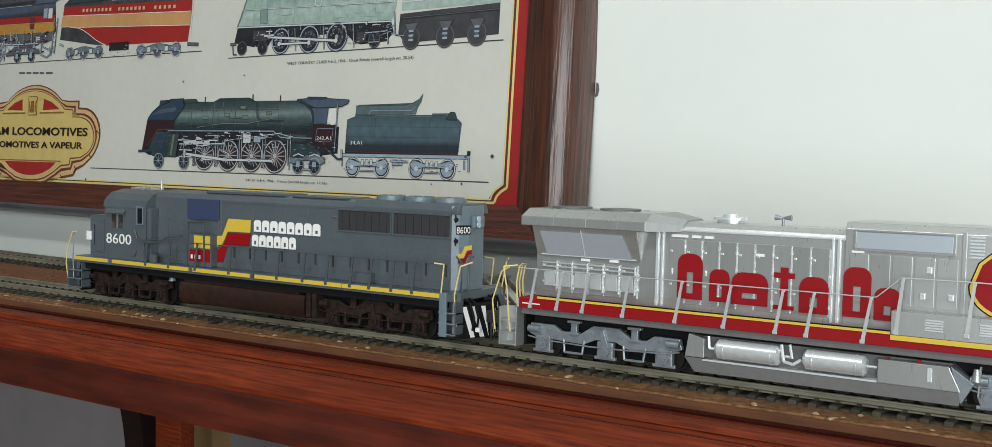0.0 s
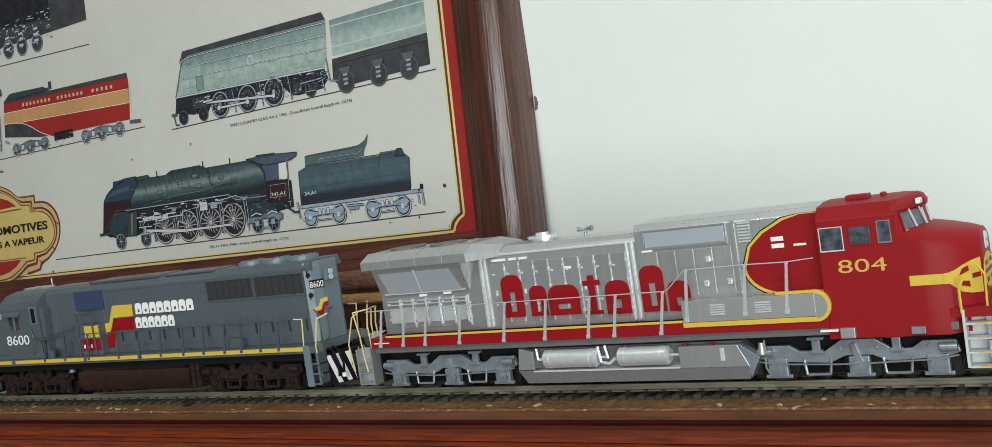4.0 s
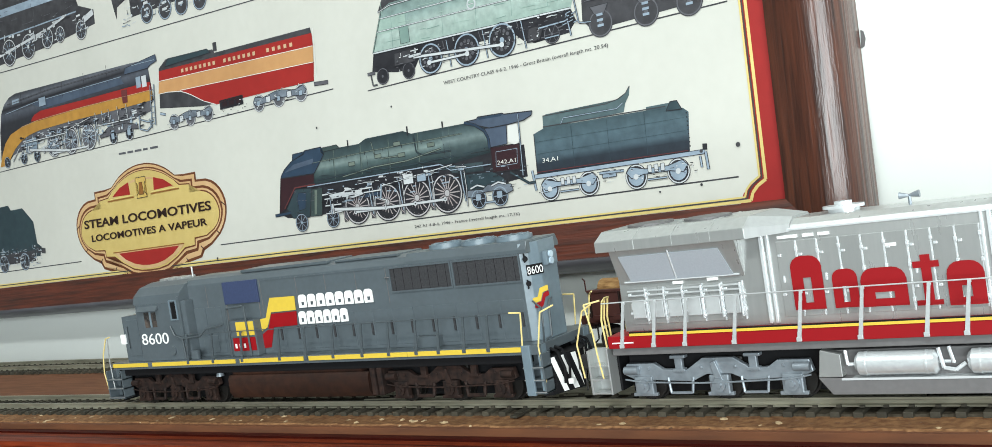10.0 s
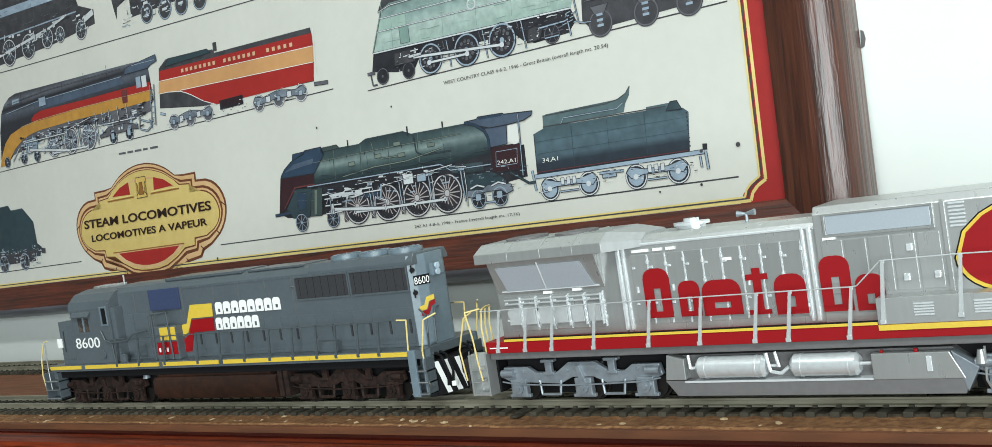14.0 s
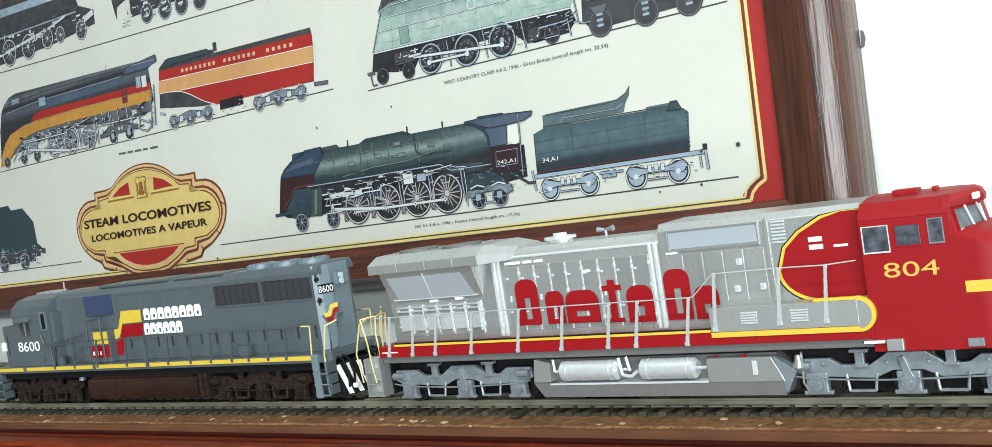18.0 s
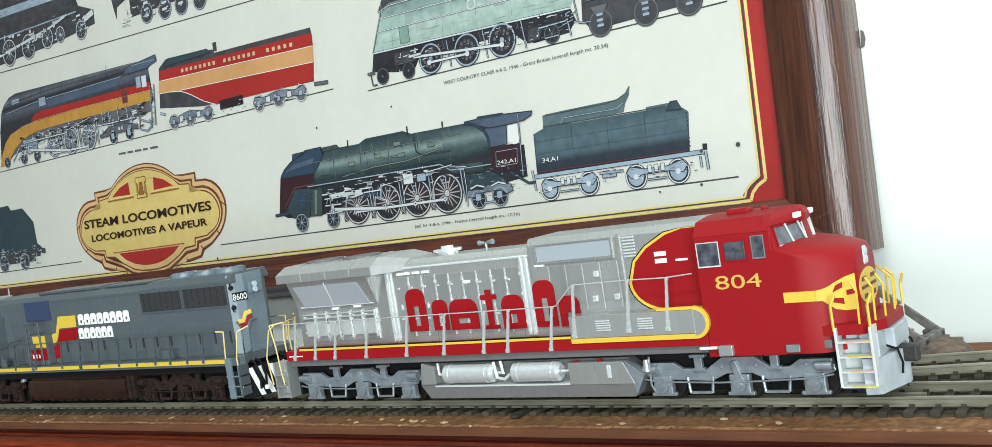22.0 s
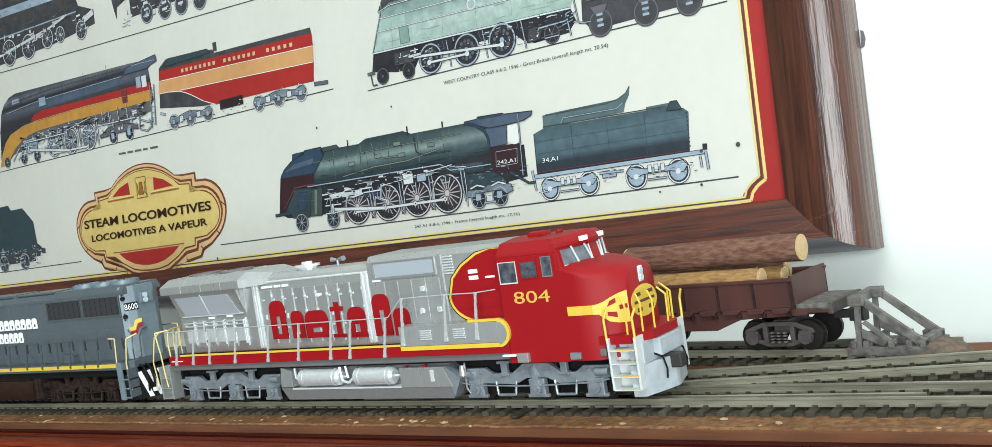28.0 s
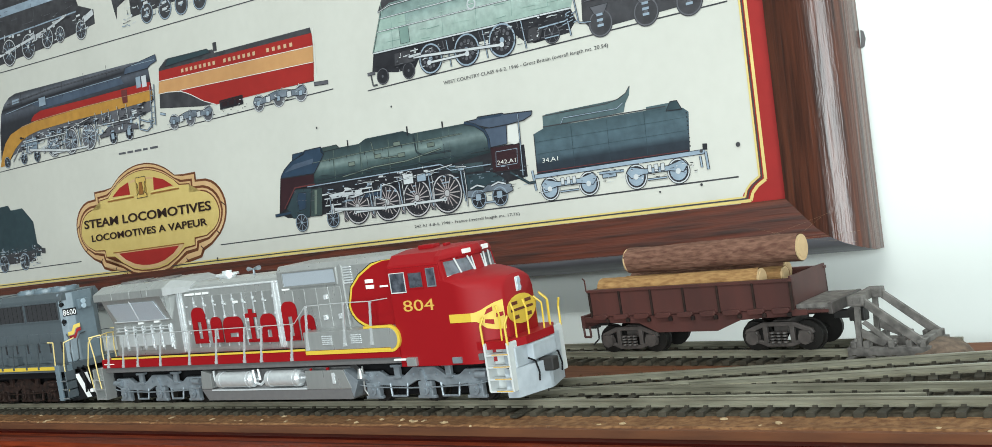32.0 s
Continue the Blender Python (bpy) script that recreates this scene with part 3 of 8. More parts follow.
for s in (-1, 1):
    mpart("radiator_body", prism([(s * 10.3, 37.2), (s * 15.0, 48.8), (s * 10.3, 48.8)], -106.5, -64.5, "x"), M_SILVER, wing)
    d = Vector((0, s * 4.7, 11.6)).normalized()
    n = Vector((0, d.z * s, -d.y * s))
    for x0, x1, k0, k1 in ((-103.6, -86.7, 0, 1.0), (-86.0, -67.5, 1.0, 0)):
        bm = bmesh.new()
        quad = [(x0 + 1.6 * k1 if k0 == 0 else x0, 1.4), (x1 if k0 == 0 else x1 - 0.2, 1.4), (x1 if k0 == 0 else x1 - 2.6, 10.6), (x0, 10.6)]
        vs = [bm.verts.new(Vector((x, s * 10.3, 37.2)) + d * h + n * 0.12) for x, h in quad]
        bm.faces.new(vs)
        r = bmesh.ops.extrude_face_region(bm, geom=bm.faces[:])
        bmesh.ops.translate(bm, vec=n * 0.35, verts=[v for v in r["geom"] if isinstance(v, bmesh.types.BMVert)])
        mpart("radiator_screen", bm, M_GRILLE, wing, "pale blue-grey radiator screen")
    bm = bmesh.new()
    bm_tube(bm, (-86.3, s * 11.1, 38.4), (-86.3, s * 15.2, 47.8), 0.3, 6)
    bm_tube(bm, (-104.5, s * 11.0, 38.2), (-66.0, s * 11.0, 38.2), 0.3, 6)
    mpart("screen_frame", bm, M_BRIGHT, wing)
    # hood doors with hinges and latches
    y0, y1 = sorted((s * 10.3, s * 10.75))
    def doors(first, last, count, z0, z1, owner):
        w = (last - first) / count
        for i in range(count):
            x = first + i * w
            dr = mpart("hood_door", box(x + 0.25, x + w - 0.25, y0, y1, z0, z1, 0.12), M_SILVER, owner)
            edge = box(x + w - 0.26, x + w + 0.02, min(y0, s * 10.95), max(y1, s * 10.95), z0, z1)
            for z in (z0 + 1.5 + (i % 3) * 0.5, z0 + (z1 - z0) * 0.55, z1 - 3 - (i % 2)):
                bm_box(edge, x + w - 0.5, x + w + 0.3, min(y0, s * 11.25), max(y1, s * 11.25), z, z + 1.1, 0.1)
            # the edge's highlight is painted by the brighter silver
            mpart("door_edge", edge, M_BRIGHT, dr, "door edge with hinges, edge glint put into its bright tone")
            mpart("hinge", box(x + 0.5, x + 1.5, min(y0, s * 11.05), max(y1, s * 11.05), z0 + (z1 - z0) * 0.28, z0 + (z1 - z0) * 0.28 + 0.7, 0.08), M_BRIGHT, dr)
            mpart("hinge", box(x + 0.5, x + 1.5, min(y0, s * 11.05), max(y1, s * 11.05), z0 + (z1 - z0) * 0.8, z0 + (z1 - z0) * 0.8 + 0.7, 0.08), M_BRIGHT, dr)
            if i % 2 == 0:
                mpart("door_latch", box(x + 1.2, x + 1.8, min(y0, s * 11.2), max(y1, s * 11.2), (z0 + z1) / 2 - 1, (z0 + z1) / 2 + 1, 0.1), M_BRIGHT, dr)
    doors(-104.5, -65.5, 6, 24.6, 36.2, hood)
    # pale lattice covers over the lower rear doors, and bars that tie them
    for k in range(6):
        x = -103.0 + k * 6.3
        mpart("lattice_cover", box(x, x + 4.6, min(s * 10.7, s * 11.3), max(s * 10.7, s * 11.3), 26.6, 32.4, 0.15), M_POSTPALE, hood, "pale lattice cover")
        mpart("door_handle", box(x + 4.9, x + 5.5, min(s * 10.7, s * 11.5), max(s * 10.7, s * 11.5), 25.6, 35.8, 0.1), M_BRIGHT, hood)
    for z in (33.6, 35.0):
        mpart("tie_bar", box(-104.0, -66.5, min(s * 11.0, s * 11.45), max(s * 11.0, s * 11.45), z, z + 0.55, 0.1), M_POSTPALE, hood, "pale tie bar")
    doors(-54.0, 1.5, 9, 24.6, 46.6, hood)
    for x0, x1 in ((-58.6, -57.6), (-56.6, -55.8), (1.8, 2.5), (3.6, 4.6)):
        mpart("hood_rib", box(x0, x1, min(s * 10.4, s * 11.2), max(s * 10.4, s * 11.2), 23.0, 50.0, 0.1), M_BRIGHT, hood, "bright vertical rib")
    # brighter silver paints the highlight along the roof edge
    mpart("roof_edge", tube((-56, s * 10.45, 49.8), (5.5, s * 10.45, 49.8), 0.45, 6), M_BRIGHT, hood, "roof edge strip, highlight put into its bright tone")
    for x, z, w in ((-53, 47.4, 6.0), (-45.5, 47.4, 3.2), (-41, 47.4, 3.2), (-23, 42.6, 3.0), (-88, 36.6, 3.5), (-76.5, 36.9, 3.5)):
        mpart("label_plate", box(x, x + w, min(s * 10.5, s * 11.0), max(s * 10.5, s * 11.0), z, z + 0.9), M_WHITE, hood, "small white data plate")
stack = loft(arc(-36, 0, 4.6, 3.2, 0, 350, 18), 52.4, lambda x: 53.6)
bm_prism(stack, arc(-36, 0, 6.0, 4.2, 0, 350, 18), 53.6, 54.5, "z")
bm_prism(stack, arc(-36, 0, 2.6, 1.8, 0, 350, 12), 54.5, 55.6, "z")
mpart("exhaust_stack", stack, M_BRIGHT, sf, "oval silver exhaust cap", True)
horn = wire([(-17, -2, 52.4), (-17, -2, 55.0)], 0.5)
for dx, dy in ((-2.6, -0.6), (2.8, 0.0), (2.4, 1.2)):
    bm_tube(horn, (-17, -2 + dy, 55.2), (-17 + dx, -2 + dy, 55.4), 0.4, 8, 1.0)
mpart("horn", horn, M_TRUCK, sf, "small cluster of air horns")
# equipment cab, louvres and its screen
eq = mpart("equipment_cab", prism([(-11.4, 22.3), (-11.4, 53.2), (-9.8, 55.4), (9.8, 55.4), (11.4, 53.2), (11.4, 22.3)], 6, 69, "x", 0.25), M_SILVER, sf, "tall silver equipment housing behind the cab")
for s in (-1, 1):
    def side(a, b):
        return tuple(sorted((s * a, s * b)))
    y0, y1 = side(11.3, 11.7)
    mpart("dynamic_brake_screen", box(9.6, 37.8, y0, y1, 47.4, 52.6, 0.1), M_GRILLE, eq, "long pale screen panel")
    fr = bmesh.new()
    for q in ((8.8, 38.6, 46.6, 47.3), (8.8, 38.6, 52.7, 53.3), (8.8, 9.5, 47.3, 52.7), (37.9, 38.6, 47.3, 52.7)):
        bm_box(fr, q[0], q[1], *side(11.3, 12.0), q[2], q[3], 0.08)
    mpart("screen_frame", fr, M_SILVER, eq)
    mpart("housing_rib", box(40.4, 41.6, *side(11.3, 11.9), 23, 54.0, 0.1), M_SILVER, eq)
    for x0, x1 in ((42.4, 46.4),):
        for k in range(7):
            mpart("louvre_slat", box(x0, x1, *side(11.3, 11.8), 46.4 + k * 1.0, 46.9 + k * 1.0), M_BRIGHT, eq)
    for x0, x1 in ((7.5, 13.5), (14, 20), (20.5, 26.5), (27, 33), (33.5, 39.5)):
        mpart("access_door", box(x0 + 0.1, x1 - 0.1, *side(11.3, 11.65), 30.5, 45.6, 0.1), M_SILVER, eq)
    for x, z in ((30.6, 41.0), (29.0, 33.0), (37, 33.2)):
        mpart("latch", box(x, x + 1.6, *side(11.5, 12.3), z, z + 1.9, 0.2), M_BRIGHT, eq)
    mpart("label_plate", box(8.2, 12.0, *side(11.4, 11.9), 45.9, 46.6), M_WHITE, eq, "small white data plate")
    # walkway battery box with a rounded grey end, outlined in yellow
    bx = mpart("battery_box", box(22.2, 66, *side(11.0, 17.85), 22.3, 29.5, 0.15), M_SILVER, sf, "silver battery box along the walkway")
    for x in (32, 47):
        for k in range(5):
            mpart("louvre_slat", box(x, x + 5, *side(17.8, 18.1), 24.4 + k * 0.75, 24.8 + k * 0.75), M_BRIGHT, bx)
    mpart("box_end", prism(arc(66, 25.6, 3.7, 3.9, -90, 90, 10), s * 17.0, s * 17.98, "y"), M_SILVER, bx)
    mpart("stripe", prism(arc(66, 25.6, 4.8, 5.0, -90, 90, 12), s * 16.8, s * 17.85, "y"), M_YELLOW, bx, "yellow outline")
    mpart("stripe", box(22.2, 66, *side(17.0, 18.0), 20.7, 22.2), M_YELLOW, bx, "yellow outline")
    mpart("stripe", box(54, 66, *side(16.8, 17.9), 29.6, 30.5), M_YELLOW, bx, "yellow outline")
    # red curved panel with yellow and black edges on the housing
    for grow, mat, t in ((1.5, M_BLACK, 0.12), (1.05, M_YELLOW, 0.22), (0.0, M_RED, 0.32)):
        pts = [(69, 29.6 - grow)] + [(x, z) for x, z in arc(56, 38.0, 12.2 + grow, 8.6 + grow, 270, 180, 8)] + [(46.0 - grow * 0.8, 44.5 + grow * 0.4), (50.5 - grow * 0.6, 48.6 + grow * 0.6), (57.5 - grow * 0.5, 52.2 + grow * 0.7), (63.0 - grow * 0.4, 53.6 + grow * 0.2), (69, 53.6 + grow * 0.2)]
        mpart("colour_panel", prism(pts, s * 11.35, s * (11.4 + t), "y"), mat, eq, {0.12: "black edge line", 0.22: "yellow edge line", 0.32: "red curved panel"}[t])
    for x, z in ((53.0, 45.8), (53.0, 43.6), (60.0, 43.8)):
        mpart("label_plate", box(x, x + 4.0, *side(11.5, 11.95), z, z + (1.4 if x < 55 else 0.7), 0.05), M_WHITE, eq, "small white data plate")
slab_mark(sf, M_RED, -11.15, [(-50.2, -41.2, 26.4, 42.0), (-38.6, -31.6, 26.4, 37.4), (-30.8, -18.4, 26.2, 37.0), (-16.4, -9.6, 25.8, 39.6), (-8.0, 1.4, 25.4, 37.2)], 0.37, "red plain slab of a company name")
slab_mark(sf, M_RED, -11.75, [(6.0, 14.6, 25.6, 41.4), (15.6, 23.6, 25.4, 35.6)], 0.37, "red plain slab of a company name")
# cab and nose
cab = mpart("cab", box(68.8, 92.6, -16.8, 16.8, 14.6, 50.6, 0.3), M_RED, sf, "red wide cab")


def sections(rows, bevel=0.0):
    """A body through closed rings of the same number of points, capped at both ends."""
    bm = bmesh.new()
    rings = [[bm.verts.new(p) for p in ring] for ring in rows]
    n = len(rings[0])
    for a, b in zip(rings, rings[1:]):
        for i in range(n):
            bm.faces.new((a[i], b[i], b[(i + 1) % n], a[(i + 1) % n]))
    bm.faces.new(rings[0])
    bm.faces.new(rings[-1][::-1])
    bmesh.ops.recalc_face_normals(bm, faces=bm.faces)
    if bevel:
        bmesh.ops.bevel(bm, geom=bm.edges[:], offset=bevel, segments=2, affect="EDGES", profile=0.6)
    return bm


def cab_plan(x_side, x_mid, half):
    """The cab's front in plan: a shallow V with a flat middle."""
    return [(90.5, -half), (x_side, -half), (x_mid, -1.9), (x_mid, 1.9), (x_side, half), (90.5, half)]


mpart("cab_roof", prism([(-16.8, 50.6), (-16.5, 51.6), (-13.0, 55.0), (-4, 56.0), (4, 56.0), (13.0, 55.0), (16.5, 51.6), (16.8, 50.6)], 68.8, 92.2, "x", 0.2), M_RED, cab)
mpart("cab_front", sections([[(x, y, z) for x, y in cab_plan(xs, xm, h)] for z, xs, xm, h in ((43.0, 94.2, 99.4, 16.7), (51.8, 92.4, 97.4, 16.3))], 0.2), M_RED, cab, "red V-shaped cab front")
mpart("cab_visor", sections([[(x, y, z) for x, y in cab_plan(xs, xm, h)] for z, xs, xm, h in ((51.8, 92.8, 98.4, 16.3), (53.4, 92.8, 98.6, 15.6), (55.2, 92.4, 97.6, 12.6), (55.9, 92.0, 96.0, 4.5))], 0.15), M_RED, cab, "red brow over the windshield")
mpart("roof_vent", box(76.0, 83.0, -6.0, -1.5, 55.6, 57.2, 0.4), M_RED, cab, "small red roof vent")
mpart("roof_vent", box(86.0, 87.6, -4.0, -1.0, 55.8, 57.0, 0.4), M_RED, cab, "small red roof vent")


def nose_ring(x, w, low, crown):
    right = [(w, 14.8), (w, low), (w * 0.90, low + (crown - low) * 0.55), (w * 0.62, crown - 0.5), (w * 0.25, crown)]
    return [(x, -y, z) for y, z in right] + [(x, y, z) for y, z in right[::-1]]


nose = mpart("nose", sections([nose_ring(91.2, 16.84, 45.4, 47.0), nose_ring(97.5, 16.84, 43.4, 46.6), nose_ring(103.6, 16.84, 40.8, 45.4), nose_ring(109.0, 12.8, 39.4, 44.4), nose_ring(112.6, 9.7, 38.4, 43.4), nose_ring(113.3, 9.0, 37.6, 42.4)]), M_RED, sf, "red blunt nose with a crowned top", True)
for s in (-1, 1):
    def side(a, b):
        return tuple(sorted((s * a, s * b)))
    for x0, x1, z0, z1 in ((69.8, 76.4, 42.0, 48.8), (78.4, 84.6, 43.2, 48.5), (87.0, 90.4, 43.4, 49.5)):
        mpart("window_pane", box(x0, x1, *side(16.6, 16.92), z0, z1, 0.08), M_PANE, cab, "tinted cab side window")
        fr = bmesh.new()
        for q in ((x0 - 0.3, x1 + 0.3, z0 - 0.4, z0), (x0 - 0.3, x1 + 0.3, z1, z1 + 0.25), (x0 - 0.3, x0, z0, z1), (x1, x1 + 0.25, z0, z1)):
            bm_box(fr, q[0], q[1], *side(16.7, 17.05), q[2], q[3])
        mpart("window_frame", fr, M_STEP if x0 < 70 else M_TRUCK if x0 > 86 else M_RED, cab)
    # windshield panes follow the V-shaped front and lean back under the brow
    def pane_at(f, g, out=0.0):
        low, high = Vector((94.2, s * 16.7, 43.0)).lerp(Vector((99.4, s * 1.9, 43.0)), f), Vector((92.4, s * 16.3, 51.8)).lerp(Vector((97.4, s * 1.9, 51.8)), f)
        return low.lerp(high, g) + Vector((0.94, s * 0.33, 0.1)) * out
    bm = bmesh.new()
    bm.faces.new([bm.verts.new(pane_at(f, g, 0.12)) for f, g in ((0.10, 0.30), (0.93, 0.36), (0.93, 0.94), (0.10, 0.94))])
    bmesh.ops.solidify(bm, geom=bm.faces[:], thickness=0.25)
    mpart("windshield_pane", bm, M_SCREEN, cab, "tinted windshield pane")
    for f0, g0, f1, g1 in ((0.10, 0.30, 0.93, 0.36), (0.93, 0.36, 0.93, 0.94), (0.93, 0.94, 0.10, 0.94), (0.10, 0.94, 0.10, 0.30)):
        mpart("windshield_frame", tube(pane_at(f0, g0, 0.2), pane_at(f1, g1, 0.2), 0.26, 6), M_STEP if g0 < 0.9 and g1 < 0.95 else M_RED, cab, "pale windshield frame")
    for f in (0.42, 0.80):
        mpart("wiper", tube(pane_at(f, 0.98, 0.6), pane_at(f + 0.10, 0.34, 0.5), 0.34, 6), M_STEP, cab, "pale wiper arm")
    # yellow side bar and front emblem wings
    mpart("stripe", box(94.2, 103.6, *side(16.7, 17.0), 29.6, 32.6), M_YELLOW, nose, "yellow side bar")
    w = Vector((9.0, -s * 7.14, 0)).normalized()
    out = Vector((7.14, s * 9.0, 0)).normalized()
    for pts, lift, mat, name, label in (
            (((-0.2, 29.6), (1.6, 29.4), (3.0, 28.2), (5.0, 26.6), (8.0, 25.8), (11.6, 25.6), (11.6, 35.8), (8.6, 35.2), (5.8, 34.2), (3.6, 33.2), (1.6, 32.7), (-0.2, 32.6)), 0.1, M_YELLOW, "emblem_wing", "yellow nose emblem wing"),
            (((4.6, 31.4), (7.6, 32.4), (7.6, 33.9), (5.6, 33.2)), 0.3, M_RED, "emblem_mark", "red emblem bar"),
            (((4.4, 28.6), (7.6, 27.6), (7.6, 29.4), (4.6, 29.8)), 0.3, M_RED, "emblem_mark", "red emblem bar"),
            (((8.6, 30.0), (11.2, 30.2), (11.2, 31.6), (8.6, 31.4)), 0.3, M_RED, "emblem_mark", "red emblem bar")):
        bm = bmesh.new()
        lo = [bm.verts.new(Vector((103.6, s * 16.84, z)) + w * d - out * 0.1) for d, z in pts]
        hi = [bm.verts.new(Vector((103.6, s * 16.84, z)) + w * d + out * (lift + 0.1)) for d, z in pts]
        bm.faces.new(hi)
        for i in range(len(pts)):
            bm.faces.new((lo[i], hi[i], hi[(i + 1) % len(pts)], lo[(i + 1) % len(pts)]))
        mpart(name, bm, mat, nose, label)
    # stirrup steps beside the pilot
    stp = bmesh.new()
    for q in ((107.2, 117.6, 12.0, 12.8, 5.0, 21.8), (107.2, 108.0, 12.8, 17.8, 5.0, 21.8), (116.8, 117.6, 12.8, 17.8, 5.0, 21.8)):
        bm_box(stp, q[0], q[1], *side(q[2], q[3]), q[4], q[5], 0.15)
    steps = mpart("front_steps", stp, M_STEP, sf, "white stepwell")
    for z in (5.4, 9.6, 13.8, 18.0):
        mpart("tread", box(107.8, 117.0, *side(12.6, 17.9), z - 0.5, z, 0.05), M_STEP, steps)
        mpart("tread_edge", box(110.5, 117.2, *side(17.7, 18.0), z - 0.2, z + 0.1), M_GOLD, steps)
    for x in (107.3, 117.4):
        mpart("grab_rail", wire([(x, s * 17.4, 21), (x, s * 17.6, 28), (x + 1.2, s * 16.8, 31)], 0.42), M_YELLOW, steps, "yellow grab rail")
    # nose handrails and rear steps
    for i, (x, y) in enumerate(((114.0, 15.4), (117.2, 11.0), (118.4, 5.0))):
        mpart("nose_rail", wire([(x, s * y, 22.4), (x + 0.3, s * y, 31.5), (x - 1.8, s * (y - 1.6), 34.2)], 0.34), M_YELLOW, sf, "yellow nose handrail")
    rs = bmesh.new()
    for q in ((-118.6, -117.8, 12.4, 17.6, 3.6, 18.0), (-111.6, -110.9, 12.0, 17.6, 3.6, 18.4), (-118.6, -111, 12.0, 12.6, 3.6, 18.0)):
        bm_box(rs, q[0], q[1], *side(q[2], q[3]), q[4], q[5], 0.15)
    rsteps = mpart("rear_steps", rs, M_SILVER, sf, "silver stepwell")
    for z in (4.4, 8.8, 13.2):
        mpart("tread", box(-118.2, -111.2, *side(12.4, 17.8), z - 0.5, z, 0.05), M_SILVER, rsteps)
    mpart("grab_rail", wire([(-121, s * 16.5, 9), (-122, s * 17, 20), (-118, s * 17.4, 31), (-114.5, s * 17.4, 33)], 0.3), M_CREAM, rsteps, "yellow grab rail")
    mpart("grab_rail", wire([(-117, s * 17.6, 33), (-115.2, s * 17.6, 24), (-114.5, s * 17.6, 16), (-113.5, s * 17.6, 9)], 0.3), M_CREAM, rsteps, "yellow grab rail")
    mpart("grab_rail", wire([(-113.0, s * 14, 33.5), (-117, s * 17.6, 33)], 0.3), M_CREAM, rsteps, "yellow grab rail")
    for x, y in ((-112.4, 14.6), (-113.6, 10.6), (-115.0, 6.0)):
        mpart("end_rail", wire([(x, s * y, 18.4), (x - 0.6, s * y, 27.0), (x + 0.8, s * (y + 0.4), 33.4)], 0.32), M_CREAM, sf, "cream end handrail")
    mpart("end_rail", wire([(-111.6, s * 14.8, 33.4), (-113.0, s * 10.6, 33.8), (-114.2, s * 6.0, 33.4)], 0.3), M_CREAM, sf, "cream end handrail")
    # walkway handrails
    xs = (-105, -94, -83.5, -67.6, -48, -30.8, -13.4, -3.4, 14.0)
    for x in xs:
        rail_post(sf, x, s * 17.95, 18.6, 32.8, M_POSTPALE, "", 2.0)
    mpart("handrail", wire([(-110.5, s * 17.7, 33.0)] + [(x + 2, s * 16.95, 33.0) for x in xs] + [(17.5, s * 16.95, 33.2), (24.6, s * 16.95, 39.6), (45, s * 16.95, 39.8), (58, s * 16.95, 39.6), (67, s * 16.9, 40.2)], 0.2), M_POSTPALE, sf, "thin silver handrail")
    for x in (23.6, 43.5, 57):
        rail_post(sf, x, s * 17.95, 23.4 if x > 40 else 22.4, 39.4, M_POSTPALE, "", 1.6)
front = bmesh.new()
bm_prism(front, arc(0, 30.8, 9.0, 5.2, 0, 350, 20), 113.32, 113.55, "x")
mpart("emblem", front, M_YELLOW, nose, "yellow round nose emblem")
for y0, y1, z0, z1 in ((-6.2, -2.4, 32.6, 33.8), (2.4, 6.2, 32.6, 33.8), (-7.0, 7.0, 30.4, 31.3), (-5.6, -2.4, 27.6, 28.9), (2.4, 5.6, 27.6, 28.9)):
    mpart("emblem_mark", box(113.5, 113.7, y0, y1, z0, z1), M_MAROONPAINT, nose, "dark red emblem bar")
mpart("headlight_housing", box(112.4, 113.7, -1.5, 1.5, 36.9, 42.2, 0.5), M_STEP, nose, "pale oval headlight housing")
for z in (38.3, 40.7):
    mpart("headlight", tube((113.0, 0, z), (114.0, 0, z), 1.1, 14), M_LAMP, nose, "round headlight", True)
for y in (-5.4, 5.4):
    mpart("number_board", box(96.6, 98.0, y - 1.9, y + 1.9, 52.7, 54.3, 0.2), M_WHITE, cab, "white number board")
mpart("front_platform", loft([(100, -16.6), (115, -16.6), (119.6, -9), (119.6, 9), (115, 16.6), (100, 16.6)], 19.6, lambda x: 22.4), M_RED, sf, "red front platform")
mpart("plow", loft([(113.4, -15.8), (117.6, -15.0), (121.8, -1.0), (121.8, 1.0), (117.6, 15.0), (113.4, 15.8)], 2.4, lambda x: 12.5), M_PLOW, sf, "pale blue-grey snow plow")
mpart("pilot", box(113.0, 118.2, -14.5, 14.5, 12.5, 19.6, 0.4), M_PLOW, sf, "pale pilot plate")
for y in (-7.5, 7.5):
    mpart("air_hose", wire([(118.0, y, 14.5), (121.0, y, 13.4), (122.0, y, 9.5), (121.6, y, 6.5)], 0.35), M_BLACK, sf, "black air hose")
mpart("anticlimber", box(117.6, 120.8, -7.5, 7.5, 13.6, 19.4, 0.5), M_PLOW, sf)
mpart("rear_pilot", box(-112.6, -110.2, -12.0, 12.0, 3.6, 18.2, 0.3), M_BLACK, sf, "black rear pilot plate")
for y in (-7.5, -4.6, 4.6, 7.5):
    mpart("air_hose", wire([(-112.6, y, 15.0), (-116.4, y, 13.4), (-118.2, y, 9.0), (-117.0, y, 5.4)], 0.5), M_BLACK, sf, "black air hose")
coupler(sf, 113, 1)
coupler(sf, -113, -1)
